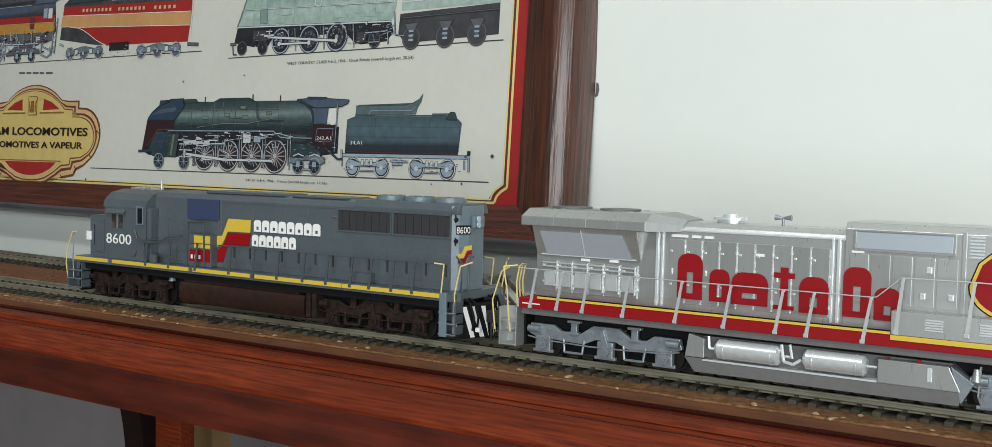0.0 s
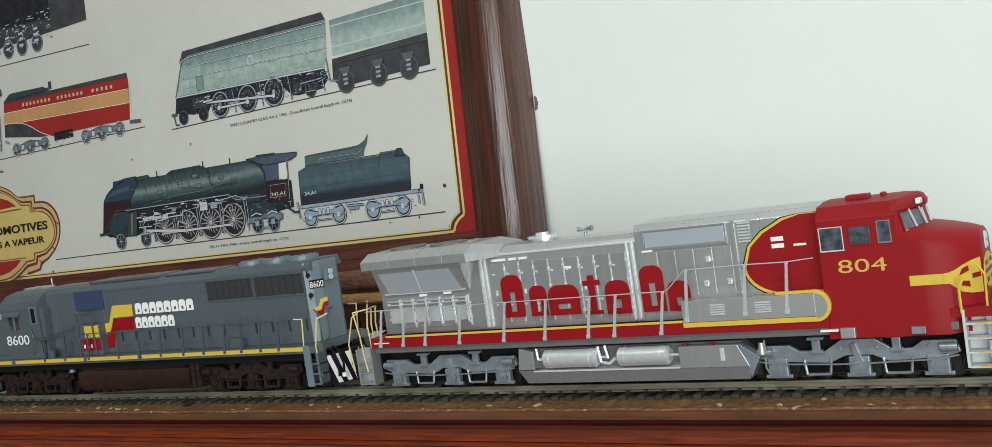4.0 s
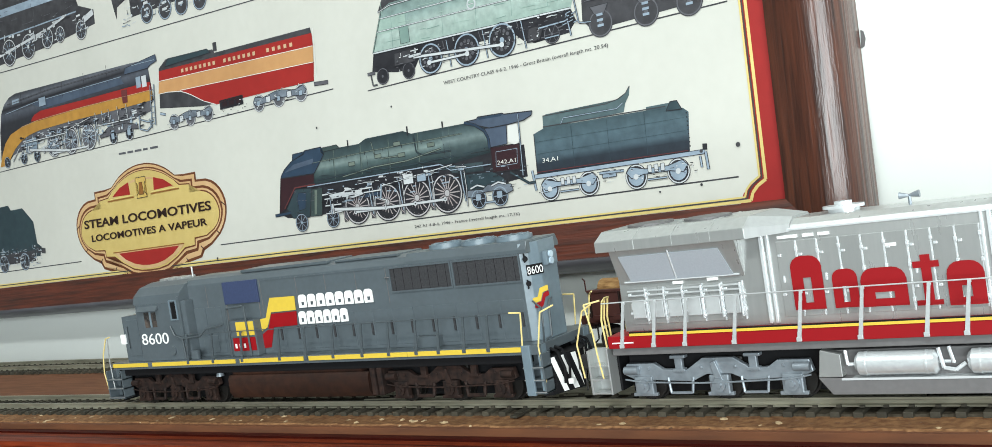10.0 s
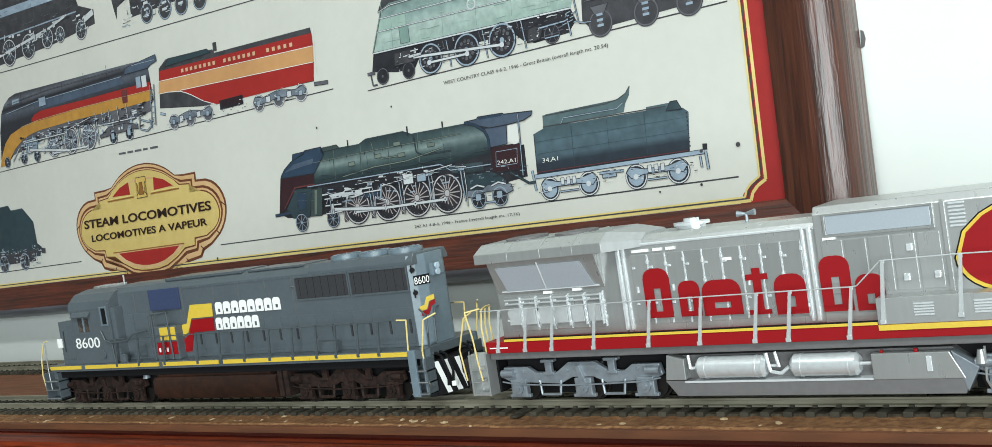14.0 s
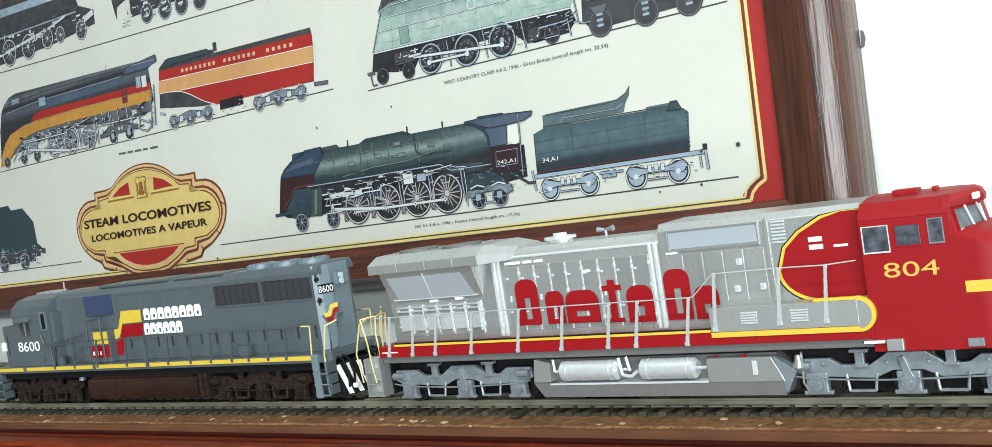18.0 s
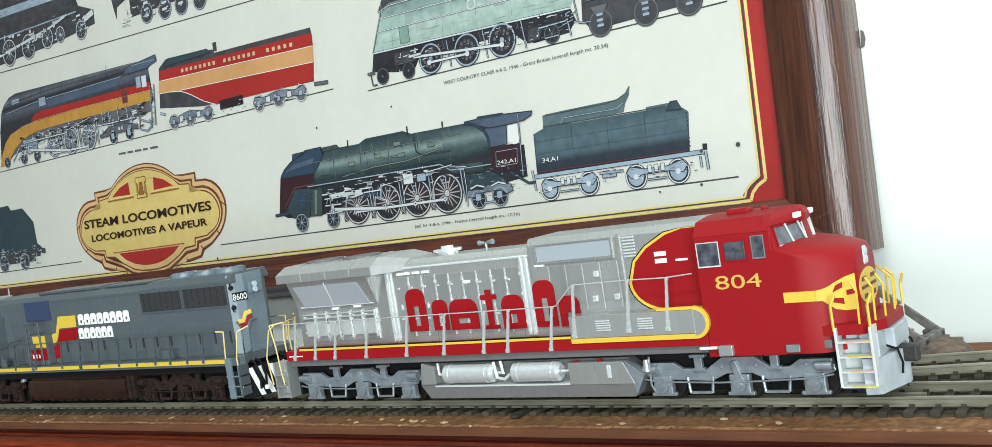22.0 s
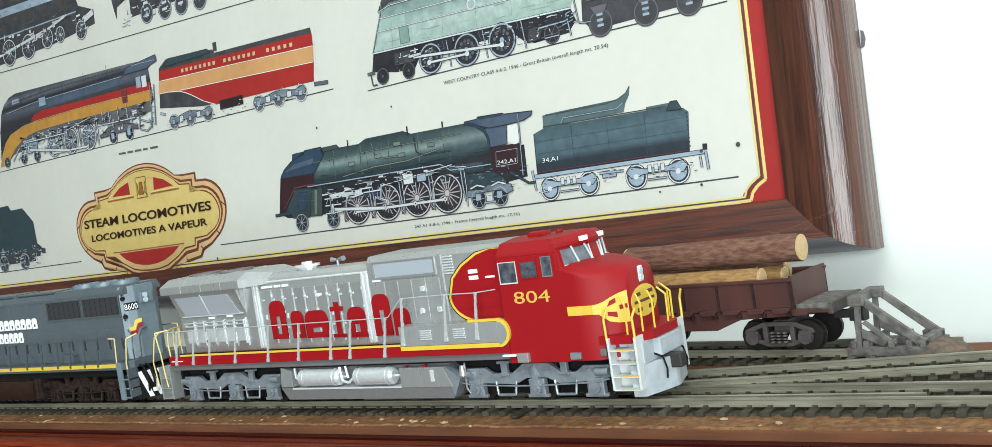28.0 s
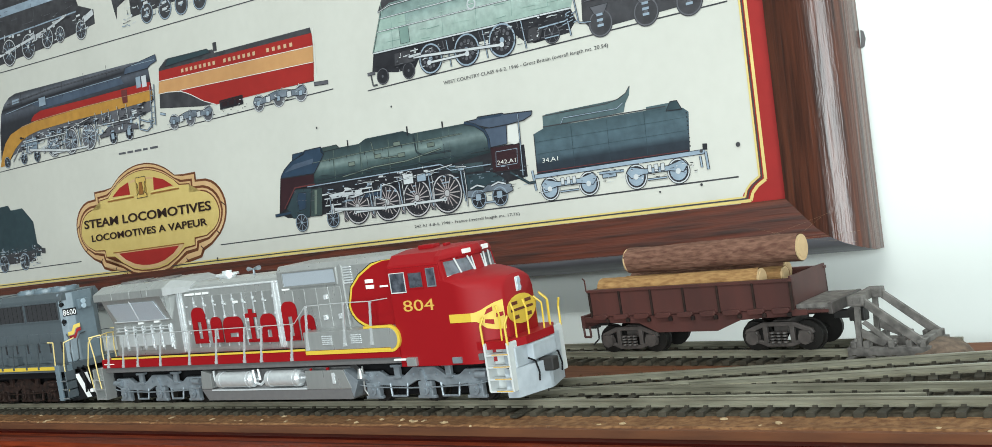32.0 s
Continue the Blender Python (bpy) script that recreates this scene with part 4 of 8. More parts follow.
text_part("road_number", "804", sf, M_GOLD, 0.0058, pose(0.0738, -0.01692, 0.0348) @ FACE, width=0.0142, label="gold road number")
mpart("step_block", box(72.5, 77.0, -18.2, -16.6, 15.0, 18.2, 0.3), M_SILVER, cab)
mpart("step_block", box(66.5, 72, -18.0, -16.6, 17.2, 17.9, 0.1), M_WHITE, cab)
mpart("jack_pad", box(93, 97, -17.6, -16.6, 15.4, 17.6, 0.2), M_TRUCK, cab)
# tank, air reservoirs and boxes under the frame
tank = mpart("fuel_tank", prism([(-44.6, 8), (-41, 2.8), (42, 2.8), (45.4, 9.6), (39.0, 14.8), (-43.4, 14.8)], -13.2, 13.2, "y", 0.3), M_TANKGREY, sf, "dark grey fuel tank")
for s in (-1, 1):
    def side(a, b):
        return tuple(sorted((s * a, s * b)))
    mpart("tank_side", prism([(-44.6, 7.6), (-41, 2.8), (42, 2.8), (43.2, 6.9), (18.5, 6.9), (-44, 7.6)], s * 13.0, s * 16.6, "y", 0.15), M_TANKGREY, tank)
    mpart("tank_ledge", box(-38, 18.5, *side(13.0, 16.8), 6.9, 7.5), M_BRIGHT, tank)
    mpart("end_box", prism([(-44.4, 7.8), (-37.6, 7.8), (-37.6, 14.2), (-43.2, 15.6)], s * 13.0, s * 16.7, "y", 0.2), M_SILVER, tank)
    mpart("control_box", prism([(18.6, 6.9), (42.5, 6.9), (39.0, 14.2), (18.6, 14.2)], s * 13.0, s * 16.8, "y", 0.25), M_SILVER, tank, "grey equipment box")
    mpart("box_end", prism([(42.6, 3.4), (46.0, 9.8), (39.4, 14.4)], s * 12.0, s * 16.7, "y", 0.15), M_TRUCK, tank)
    mpart("sight_gauge", box(33.0, 34.4, *side(16.7, 17.1), 9.0, 13.2, 0.1), M_BRIGHT, tank)
    mpart("valve", box(30.0, 31.0, *side(15.4, 16.6), 14.2, 15.2, 0.2), M_RED, tank, "small red valve")
    mpart("valve", box(21.0, 21.8, *side(15.4, 16.4), 14.2, 15.0, 0.2), M_RED, tank, "small red valve")
    for x0, x1 in ((-33.8, -11.8), (-4.4, 15.2)):
        rs = bmesh.new()
        bm_tube(rs, (x0 + 1, s * 15.2, 11.3), (x1 - 1, s * 15.2, 11.3), 3.3, 24)
        bm_tube(rs, (x0, s * 15.2, 11.3), (x0 + 1, s * 15.2, 11.3), 2.2, 24, 3.3)
        bm_tube(rs, (x1 - 1, s * 15.2, 11.3), (x1, s * 15.2, 11.3), 3.3, 24, 2.2)
        bm_tube(rs, (x1, s * 15.2, 11.3), (x1 + 3, s * 15.2, 11.3), 0.5, 8)
        for x in (x0 + 3, x1 - 3):
            bm_tube(rs, (x - 0.3, s * 15.2, 11.3), (x + 0.3, s * 15.2, 11.3), 3.45, 24)
        mpart("air_reservoir", rs, M_CHROME, tank, "bright silver air reservoir", True)
    mpart("air_pipe", wire([(-11.6, s * 16.0, 15.2), (-10.6, s * 16.4, 9.8), (-7.6, s * 16.4, 9.2), (-5.0, s * 16.2, 11.0)], 0.55), M_BRIGHT, tank, "", True)
    mpart("air_pipe", wire([(-9.0, s * 15.6, 15.4), (-8.0, s * 16.0, 11.0)], 0.5), M_BRIGHT, tank, "", True)
    mpart("air_pipe", wire([(-36.4, s * 15.6, 15.2), (-36.0, s * 15.9, 11.2), (-33.6, s * 15.4, 11.2)], 0.5), M_BRIGHT, tank, "", True)
    mpart("bell", tube((46.4, s * 15.2, 10.6), (46.4, s * 15.2, 14.2), 1.5, 12, 0.8), M_SILVER, sf, "small silver bell", True)
    mpart("sand_pipe", wire([(47.4, s * 14.8, 15.0), (47.0, s * 14.8, 6.0), (48.2, s * 13.4, 2.2)], 0.35), M_SILVER, sf)
SF_AXLES = (-101.4, -75.9, -53.2, 50.6, 76.0, 98.7)
truck(sf, SF_AXLES[:3], M_TRUCK, "grey three-axle truck", False)
truck(sf, SF_AXLES[3:], M_TRUCK, "grey three-axle truck", False)
sf_wheels = [(wheelset(sf, x, 5.8, M_WHEEL), x) for x in SF_AXLES]

# ---- the grey locomotive ----
sb = empty("grey_locomotive", "weathered grey model diesel locomotive with a yellow stripe on the track", "locomotive")
# black block added so the gaps above the trucks stay in deep shade
mpart("chassis", box(-110, 110, -9.4, 9.4, 7.0, 14.4, 0.3), M_BLACK, sb, "black chassis block added for the deep shade behind the trucks")
mpart("sill", box(-112, 113, -15.5, 15.5, 14.2, 17.4, 0.3), M_BLACK, sb, "black underframe sill")
deck = mpart("deck", box(-113, 118.4, -17.3, 17.3, 17.4, 20.6, 0.2), M_GREY, sb)
for s in (-1, 1):
    for x0, x1 in ((-112.8, -88.0), (-84.6, -30.5), (-27.5, 9), (12, 62), (62.2, 112.6)):
        mpart("stripe", box(x0, x1, *sorted((s * 17.2, s * 17.75)), 18.5, 20.2, 0.08), M_YELLOW, deck, "worn yellow edge stripe")
hood = mpart("hood", prism([(-10.5, 20.6), (-10.5, 51.6), (-8.8, 53.8), (-5, 54.8), (5, 54.8), (8.8, 53.8), (10.5, 51.6), (10.5, 20.6)], -63, 112, "x", 0.25), M_GREY, sb, "weathered grey long hood")
# paler copy of the body grey: window sheen is put into the colour
M_GREYEND = material("pale_sheen_blue_grey", (0.15, 0.195, 0.225), 0.33, grain=0.35, scale=500, second=(0.10, 0.135, 0.16), big=0.2)
endp = mpart("hood_end", prism([(111.8, -10.5), (114.4, -8.6), (116.6, -5.2), (116.6, 5.2), (114.4, 8.6), (111.8, 10.5)], 20.6, 54.2, "z", 0.3), M_GREYEND, sb, "rear hood end with window sheen put into its pale blue-grey")
mpart("radiator_top", prism([(-10.7, 50.8), (-10.7, 52.2), (-9.2, 55.0), (9.2, 55.0), (10.7, 52.2), (10.7, 50.8)], 62, 115, "x", 0.2), M_GREY, hood)
for x in (74, 89, 104):
    fan = tube((x, 0, 54.8), (x, 0, 56.6), 6.6, 28)
    bm_tube(fan, (x, 0, 56.6), (x, 0, 56.9), 5.6, 28)
    for k in range(8):
        bm_box(fan, 0.8, 5.4, -0.3, 0.3, 56.9, 57.1, 0, Matrix.Translation((x, 0, 0)) @ Matrix.Rotation(k * math.tau / 8, 4, "Z"))
    mpart("roof_fan", fan, M_GREYEND, sb, "grey roof fan", True)
for x0, x1, h in ((-30, 20, 55.6), (24, 56, 55.3)):
    mpart("roof_hatch", box(x0, x1, -7.5, 7.5, 54.4, h, 0.3), M_GREY, hood)
for s in (-1, 1):
    def side(a, b):
        return tuple(sorted((s * a, s * b)))
    for x0, x1 in ((53.9, 81.8), (83.4, 111.4)):
        g = mpart("radiator_grille", box(x0, x1, *side(10.3, 10.65), 41.8, 50.2, 0.05), M_DARKGRILLE, hood, "black radiator grille")
        fr = bmesh.new()
        for q in ((x0 - 0.5, x1 + 0.5, 41.2, 41.8), (x0 - 0.5, x1 + 0.5, 50.2, 50.8), (x0 - 0.5, x0, 41.8, 50.2), (x1, x1 + 0.5, 41.8, 50.2)):
            bm_box(fr, q[0], q[1], *side(10.3, 11.0), q[2], q[3], 0.05)
        mpart("grille_frame", fr, M_GREY, g)
        for k in range(7):
            x = x0 + (k + 0.5) * (x1 - x0) / 7
            mpart("grille_wire", box(x - 0.06, x + 0.06, *side(10.6, 10.72), 41.8, 50.2), M_BLACK, g)
    mpart("filter_screen", box(-38.6, -17.6, *side(10.4, 11.2), 42.2, 51.6, 0.2), M_BLUEPANEL, hood, "dark blue filter screen")
    mpart("blower_duct", box(-34.0, -19, *side(10.4, 14.6), 20.6, 35.6, 0.5), M_GREY, hood)
    for x0, x1 in ((-61, -52), (-51.4, -42)):
        mpart("hood_door", box(x0, x1, *side(10.3, 10.8), 22, 41.5, 0.12), M_GREY, hood)
    for i in range(13):
        x0 = -16 + i * 9.8
        dr = mpart("hood_door", box(x0 + 0.2, x0 + 9.4, *side(10.3, 10.7), 22, 35.4, 0.12), M_GREY, hood)
        mpart("door_latch", box(x0 + 8.0, x0 + 8.8, *side(10.6, 11.2), 26.0, 31.0, 0.1), M_DARKGRILLE, dr, "dark door latch")
    mpart("side_duct", box(64, 74, *side(10.4, 13.6), 20.6, 24.8, 0.3), M_GREY, hood)
    for x in (-50, -16.5, 4, 20, 36, 51.5):
        mpart("hood_seam", box(x, x + 0.25, *side(10.4, 10.62), 37.5, 51.0), M_TANKGREY, hood)
    mpart("lift_ring", wire([(51, s * 10.6, 47), (51.6, s * 11.2, 47.2), (52.4, s * 11.2, 47.2), (53, s * 10.6, 47)], 0.25), M_TANKGREY, hood)
    mpart("cab_step", box(-58, -54, *side(15.5, 17.0), 20.6, 24.5, 0.3), M_GREY, hood)
    mpart("hand_brake", tube((-70, s * 16.2, 25), (-70, s * 16.9, 25), 2.0, 14), M_GREY, hood)
    mpart("hood_seam", box(-16, 52, *side(10.4, 10.75), 50.6, 51.0), M_GREY, hood)
    # stepwells at both ends
    for x0, x1, z1, m2 in ((111.6, 119.6, 17.6, M_GREY), (-119.4, -108.0, 17.0, M_GREY)):
        st = bmesh.new()
        for q in ((x0, x0 + 0.7, 12.0, 17.6, 4.2, z1), (x1 - 0.7, x1, 12.0, 17.6, 4.2, z1), (x0, x1, 12.0, 12.6, 4.2, z1)):
            bm_box(st, q[0], q[1], *side(q[2], q[3]), q[4], q[5], 0.12)
        stw = mpart("stepwell", st, m2, sb, "grey stepwell")
        for z in (4.8, 9.0, 13.2):
            mpart("tread", box(x0, x1, *side(12.4, 17.8), z - 0.6, z, 0.05), M_GREY, stw)
            mpart("tread_edge", box(x0, x1, *side(17.7, 18.0), z - 0.15, z + 0.1), M_SILVER, stw, "pale worn step edge")
    mpart("side_plate", box(112.0, 115.4, *side(17.0, 18.1), 3.6, 20.8, 0.3), M_GREYEND, sb, "pale blue-grey side plate of the steps")
    mpart("end_plate", box(117.6, 118.6, *side(12.6, 16.9), 5.0, 20.4, 0.2), M_GREYEND, sb, "pale blue-grey end plate")
    mpart("end_panel", box(112.4, 118.8, *side(15.8, 16.6), 17.6, 20.6, 0.2), M_GREY, sb)
    mpart("grab_rail", wire([(109.2, s * 17.7, 32.0), (113.8, s * 17.7, 31.8), (112.4, s * 17.7, 18.5)], 0.3), M_CREAM, sb, "pale yellow grab rail")
    mpart("grab_rail", wire([(119.4, s * 16.9, 8.0), (118.4, s * 16.9, 20.0), (120.8, s * 16.6, 31.4), (124.0, s * 13.0, 33.0)], 0.3), M_CREAM, sb, "pale yellow end handrail")
    mpart("grab_rail", wire([(-119.8, s * 16.9, 8.5), (-121.4, s * 16.9, 16), (-120.6, s * 16.6, 24), (-116.8, s * 16.6, 31.8), (-113.2, s * 16.9, 32.6)], 0.3), M_CREAM, sb, "pale yellow front grab rail")
    mpart("grab_rail", wire([(-114.8, s * 17.3, 9), (-115.4, s * 17.3, 20), (-114.6, s * 17.3, 32)], 0.26), M_SILVER, sb, "pale end handrail")
    xs = (-60, -44, -26, -4, 10.5, 25.3, 40.2, 53.3, 66.4, 76.6, 88, 98.4)
    for x in xs:
        rail_post(sb, x, s * 17.6, 19.0, 31.2, M_POST, "", 1.0)
    mpart("handrail", wire([(-62, s * 17.2, 31.2)] + [(x + 1, s * 17.1, 31.6) for x in xs] + [(109.2, s * 17.4, 32.0)], 0.2), M_POST, sb, "thin grey handrail")
    # livery blocks
    yb = s * 10.72
    mpart("livery_block", prism([(-19.2, 35.0), (-19.2, 30.0), (-15.6, 31.4), (-12.0, 37.5), (2.2, 37.7), (2.6, 43.3), (-11.6, 43.4), (-15.6, 35.4)], yb, yb + s * 0.18, "y"), M_YELLOW, hood, "yellow livery block")
    mpart("livery_block", prism([(-19.2, 28.6), (-19.2, 23.0), (-15.0, 23.2), (-11.8, 31.3), (1.8, 31.6), (2.4, 37.2), (-12.0, 36.9), (-15.2, 30.6)], yb, yb + s * 0.18, "y"), M_RED, hood, "red livery block")
    mpart("livery_block", prism([(-30.0, 35.0), (-30.0, 29.3), (-19.4, 29.3), (-19.4, 35.0)], s * 14.62, s * 14.74, "y"), M_YELLOW, hood, "yellow livery block")
    mpart("livery_block", prism([(-32.8, 28.4), (-33.2, 23.0), (-19.4, 23.0), (-19.4, 28.6)], s * 14.62, s * 14.72, "y"), M_RED, hood, "red livery block")
    for k in range(3):
        mpart("safety_bar", box(-32.0 + k * 2.6, -30.8 + k * 2.6, *side(14.6, 14.8), 24.2, 26.0), M_WHITE, hood, "small white sign bar")
    for q in ((-38.2, -37.9, 22.0, 42.0), (-18.4, -18.1, 36.2, 42.0)):
        mpart("hood_seam", box(q[0], q[1], *side(10.4, 10.85), q[2], q[3]), M_TANKGREY, hood)
letter_w = 4.5
slab_mark(sb, M_WHITE, -10.85, [(4.6 + i * 5.0, 4.6 + i * 5.0 + letter_w, 38.4, 43.6) for i in range(8)], 0.34, "white plain slab of a company name")
slab_mark(sb, M_WHITE, -10.85, [(3.4 + i * 4.5, 3.4 + i * 4.5 + 4.1, 31.8, 37.0) for i in range(6)], 0.34, "white plain slab of a company name")
# cab and low nose
cab = mpart("cab", box(-92, -61.5, -16.2, 16.2, 20.6, 46.2, 0.35), M_GREY, sb, "grey cab")
mpart("cab_roof", prism([(-16.4, 45.8), (-15.4, 49.5), (-11.6, 52.8), (-5, 54.3), (5, 54.3), (11.6, 52.8), (15.4, 49.5), (16.4, 45.8)], -93.0, -61.5, "x", 0.2), M_GREY, cab)
mpart("nose", loft([(-92, -14.4), (-105.4, -14.4), (-107.6, -11.5), (-107.6, 11.5), (-105.4, 14.4), (-92, 14.4)], 20.6, lambda x: 41.6 + (x + 93) * 0.05), M_GREY, sb, "low grey nose")
for s in (-1, 1):
    def side(a, b):
        return tuple(sorted((s * a, s * b)))
    for x0, x1, z0, z1 in ((-86.6, -83.0, 35.6, 42.4), (-81.6, -78.4, 35.6, 42.2), (-67.4, -63.8, 38.6, 46.2)):
        mpart("window_pane", box(x0, x1, *side(16.0, 16.32), z0, z1, 0.08), M_DARKPANE if x0 < -70 else M_BLACK, cab, "dark cab window")
    mpart("sun_shade", prism([(s * 16.2, 43.6), (s * 18.0, 43.0), (s * 16.2, 45.0)], -90, -76, "x"), M_GREY, cab)
    mpart("cab_rib", box(-62.8, -61.4, *side(15.9, 16.5), 21, 48, 0.15), M_GREY, cab)
    mpart("front_window", box(-92.4, -91.9, *side(3.5, 13), 42.2, 45.4, 0.05), M_DARKPANE, cab, "cab front window")
    mpart("headlight", tube((-106.2, s * 1.8, 31), (-107.2, s * 1.8, 31), 1.4, 12), M_LAMP, sb, "small headlight", True)
    mpart("flag_plate", box(-107.8, -104.2, *side(14.0, 15.0), 28.6, 33.0, 0.1), M_WHITE, sb, "white square plate")
    mpart("nose_door", box(-102.4, -94.2, *side(14.2, 14.75), 23.0, 39.4, 0.2), M_GREY, sb, "grey nose side door")
    mpart("nose_grab", wire([(-101.6, s * 14.7, 36.4), (-101.6, s * 15.4, 36.4), (-101.6, s * 15.4, 27.0), (-101.6, s * 14.7, 27.0)], 0.35), M_POST, sb)
    fr = bmesh.new()
    for q in ((-68.2, -67.4, 38.0, 46.8), (-63.8, -63.0, 38.0, 46.8), (-67.4, -63.8, 46.2, 46.8), (-67.4, -63.8, 38.0, 38.6)):
        bm_box(fr, q[0], q[1], *side(16.1, 16.7), q[2], q[3], 0.1)
    mpart("window_frame", fr, M_GREYEND, cab, "pale blue-grey window frame")
    mpart("window_frame", box(-82.8, -81.8, *side(16.1, 16.5), 35.6, 42.4, 0.1), M_GREYEND, cab)
    mpart("sand_box", box(-62.0, -59.2, *side(10.4, 15.4), 20.6, 46.0, 0.6), M_GREY, hood, "grey column behind the cab")
    mpart("cab_handrail", wire([(-69.0, s * 16.9, 35.6), (-66.6, s * 17.2, 31.4), (-62.0, s * 17.2, 30.0), (-50.0, s * 17.2, 30.6), (-46.0, s * 17.0, 33.4), (-36.0, s * 16.6, 34.4)], 0.42), M_POST, sb, "grey bent handrail")
    mpart("cab_handrail", wire([(-62.0, s * 17.2, 30.0), (-61.4, s * 17.2, 21.0)], 0.4), M_POST, sb)
    for x in (-55.6, -50.6):
        mpart("hood_door", box(x, x + 4.4, *side(10.7, 11.1), 22.4, 29.4, 0.15), M_GREY, hood)
    mpart("duct_frame", wire([(-34.6, s * 15.2, 21.0), (-33.6, s * 15.2, 41.0), (-23.0, s * 15.2, 41.6), (-22.6, s * 15.2, 21.0)], 0.45), M_POST, hood)
text_part("road_number", "8600", sb, M_WHITE, 0.0070, pose(-0.0908, -0.01635, 0.0281) @ FACE, width=0.0185, label="white road number")
for x in (-86, -80, -74):
    mpart("roof_vent", box(x - 2, x + 1.5, -4, 4, 53.8, 55.4, 0.4), M_SILVER, cab)
mpart("antenna", wire([(-72, 2, 53.5), (-72, 2, 59)], 0.4), M_SILVER, cab)
# rear end details
for z in (49.0, 46.7):
    mpart("headlight", tube((118.0, -1.2, z), (119.0, -1.2, z), 1.2, 14), M_LAMP, endp, "pale headlight", True)
mpart("number_board", prism([(113.5, -9.6), (116.9, -4.6), (117.2, -4.8), (113.8, -9.9)], 43.0, 46.6, "z"), M_BLACK, endp, "black number board")
text_part("board_number", "8600", endp, M_WHITE, 0.0038, pose(0.1139, -0.0099, 0.0434, 0, 0, 56) @ FACE, width=0.0058, label="white number", thick=0.00002)
# livery flash: yellow over red, stepping up towards the middle
for d0, zs, mat, label in ((0.0, ((0.0, 33.4), (2.6, 33.8), (3.8, 36.6), (6.0, 37.0), (6.0, 38.8), (3.0, 38.2), (1.8, 35.4), (0.0, 35.2)), M_YELLOW, "yellow livery flash"), (0.0, ((0.4, 31.6), (3.2, 31.8), (4.6, 34.8), (6.0, 35.2), (6.0, 36.8), (4.0, 36.2), (2.9, 33.6), (0.4, 33.2)), M_RED, "red livery flash")):
    bm = bmesh.new()
    along, off = Vector((0.56, 0.83, 0)), Vector((0.83, -0.56, 0))
    lo = [bm.verts.new(Vector((114.0, -9.1, z)) + along * d - off * 0.2) for d, z in zs]
    hi = [bm.verts.new(Vector((114.0, -9.1, z)) + along * d + off * 0.25) for d, z in zs]
    bm.faces.new(hi)
    for k in range(len(zs)):
        bm.faces.new((lo[k], hi[k], hi[(k + 1) % len(zs)], lo[(k + 1) % len(zs)]))
    mpart("livery_flash", bm, mat, endp, label)
mpart("headlight_bracket", box(116.4, 118.4, -3.4, 3.4, 45.4, 50.2, 0.5), M_GREYEND, endp, "pale headlight housing")
for y, z in ((-9.9, 48.8), (-9.9, 40.4)):
    mpart("lift_eye", tube((113.4, y + 0.6, z), (114.4, y - 0.9, z), 0.9, 12), M_BLACK, endp, "small black lifting eye")
mpart("end_handrail", wire([(116.8, -8.6, 21.0), (119.0, -8.6, 22.0), (119.4, -8.4, 31.0), (118.4, -6.0, 33.6), (117.0, -2.0, 34.0)], 0.34), M_POST, sb, "dark end handrail")
mpart("end_handrail", wire([(117.0, -11.0, 20.0), (118.6, -12.4, 26.0), (118.4, -11.6, 32.0), (114.6, -10.4, 34.4)], 0.34), M_POST, sb, "dark end handrail")
mpart("grab_iron", wire([(113.4, -9.9, 50.5), (114.0, -10.6, 50.5), (114.0, -10.6, 47.8), (113.4, -9.9, 47.8)], 0.25), M_BLACK, endp)
mpart("grab_iron", wire([(113.4, -9.9, 41.5), (114.0, -10.6, 41.5), (114.0, -10.6, 38.8), (113.4, -9.9, 38.8)], 0.25), M_BLACK, endp)
for sgn in (1, -1):
    x = 116 if sgn > 0 else -113
    pl = mpart("plow", loft([(x, -14), (x + sgn * 3, -13), (x + sgn * 8, -1), (x + sgn * 8, 1), (x + sgn * 3, 13), (x, 14)], 2.6, lambda q: 15.6), M_BLACK, sb, "black plow with white slanted stripes")
    for k in range(3):
        bm = bmesh.new()
        for s in (-1, 1):
            for (xa, ya), (xb, yb2) in (((x + sgn * 3.1, s * 13.1), (x + sgn * 8.1, s * 1.0)),):
                f0, f1 = 0.02 + k * 0.34, 0.18 + k * 0.34
                pa, pb = Vector((xa, ya, 0)), Vector((xb, yb2, 0))
                o = Vector((sgn * 0.18, s * 0.10, 0))
                bm.faces.new([bm.verts.new(pa.lerp(pb, min(f, 1)) + o + Vector((0, 0, z))) for f, z in ((f0, 15.2), (f1, 15.2), (f1 + 0.32, 3.0), (f0 + 0.32, 3.0))])
        mpart("plow_stripe", bm, M_WHITE, pl, "white slanted stripe")
    coupler(sb, x + sgn * 2, sgn)
for y in (-10, -7, 7, 10):
    mpart("air_hose", wire([(116.6, y, 18.5), (121, y, 17), (123.2, y, 11), (122.5, y, 6)], 0.5), M_BLACK, sb, "black air hose")
mpart("hose_end", box(122.4, 124.4, -8.2, -6.2, 5.2, 7.0, 0.4), M_WHITE, sb, "white hose coupling")
tk = bmesh.new()
bm_prism(tk, [(s2 * a, b) for s2, pts in ((-1, ((10, 13.2), (15.4, 13.0), (16.4, 11.4), (16.4, 6.0), (14.6, 3.4), (9, 2.8))), (1, ((9, 2.8), (14.6, 3.4), (16.4, 6.0), (16.4, 11.4), (15.4, 13.0), (10, 13.2)))) for a, b in pts], -38, 40, "x")
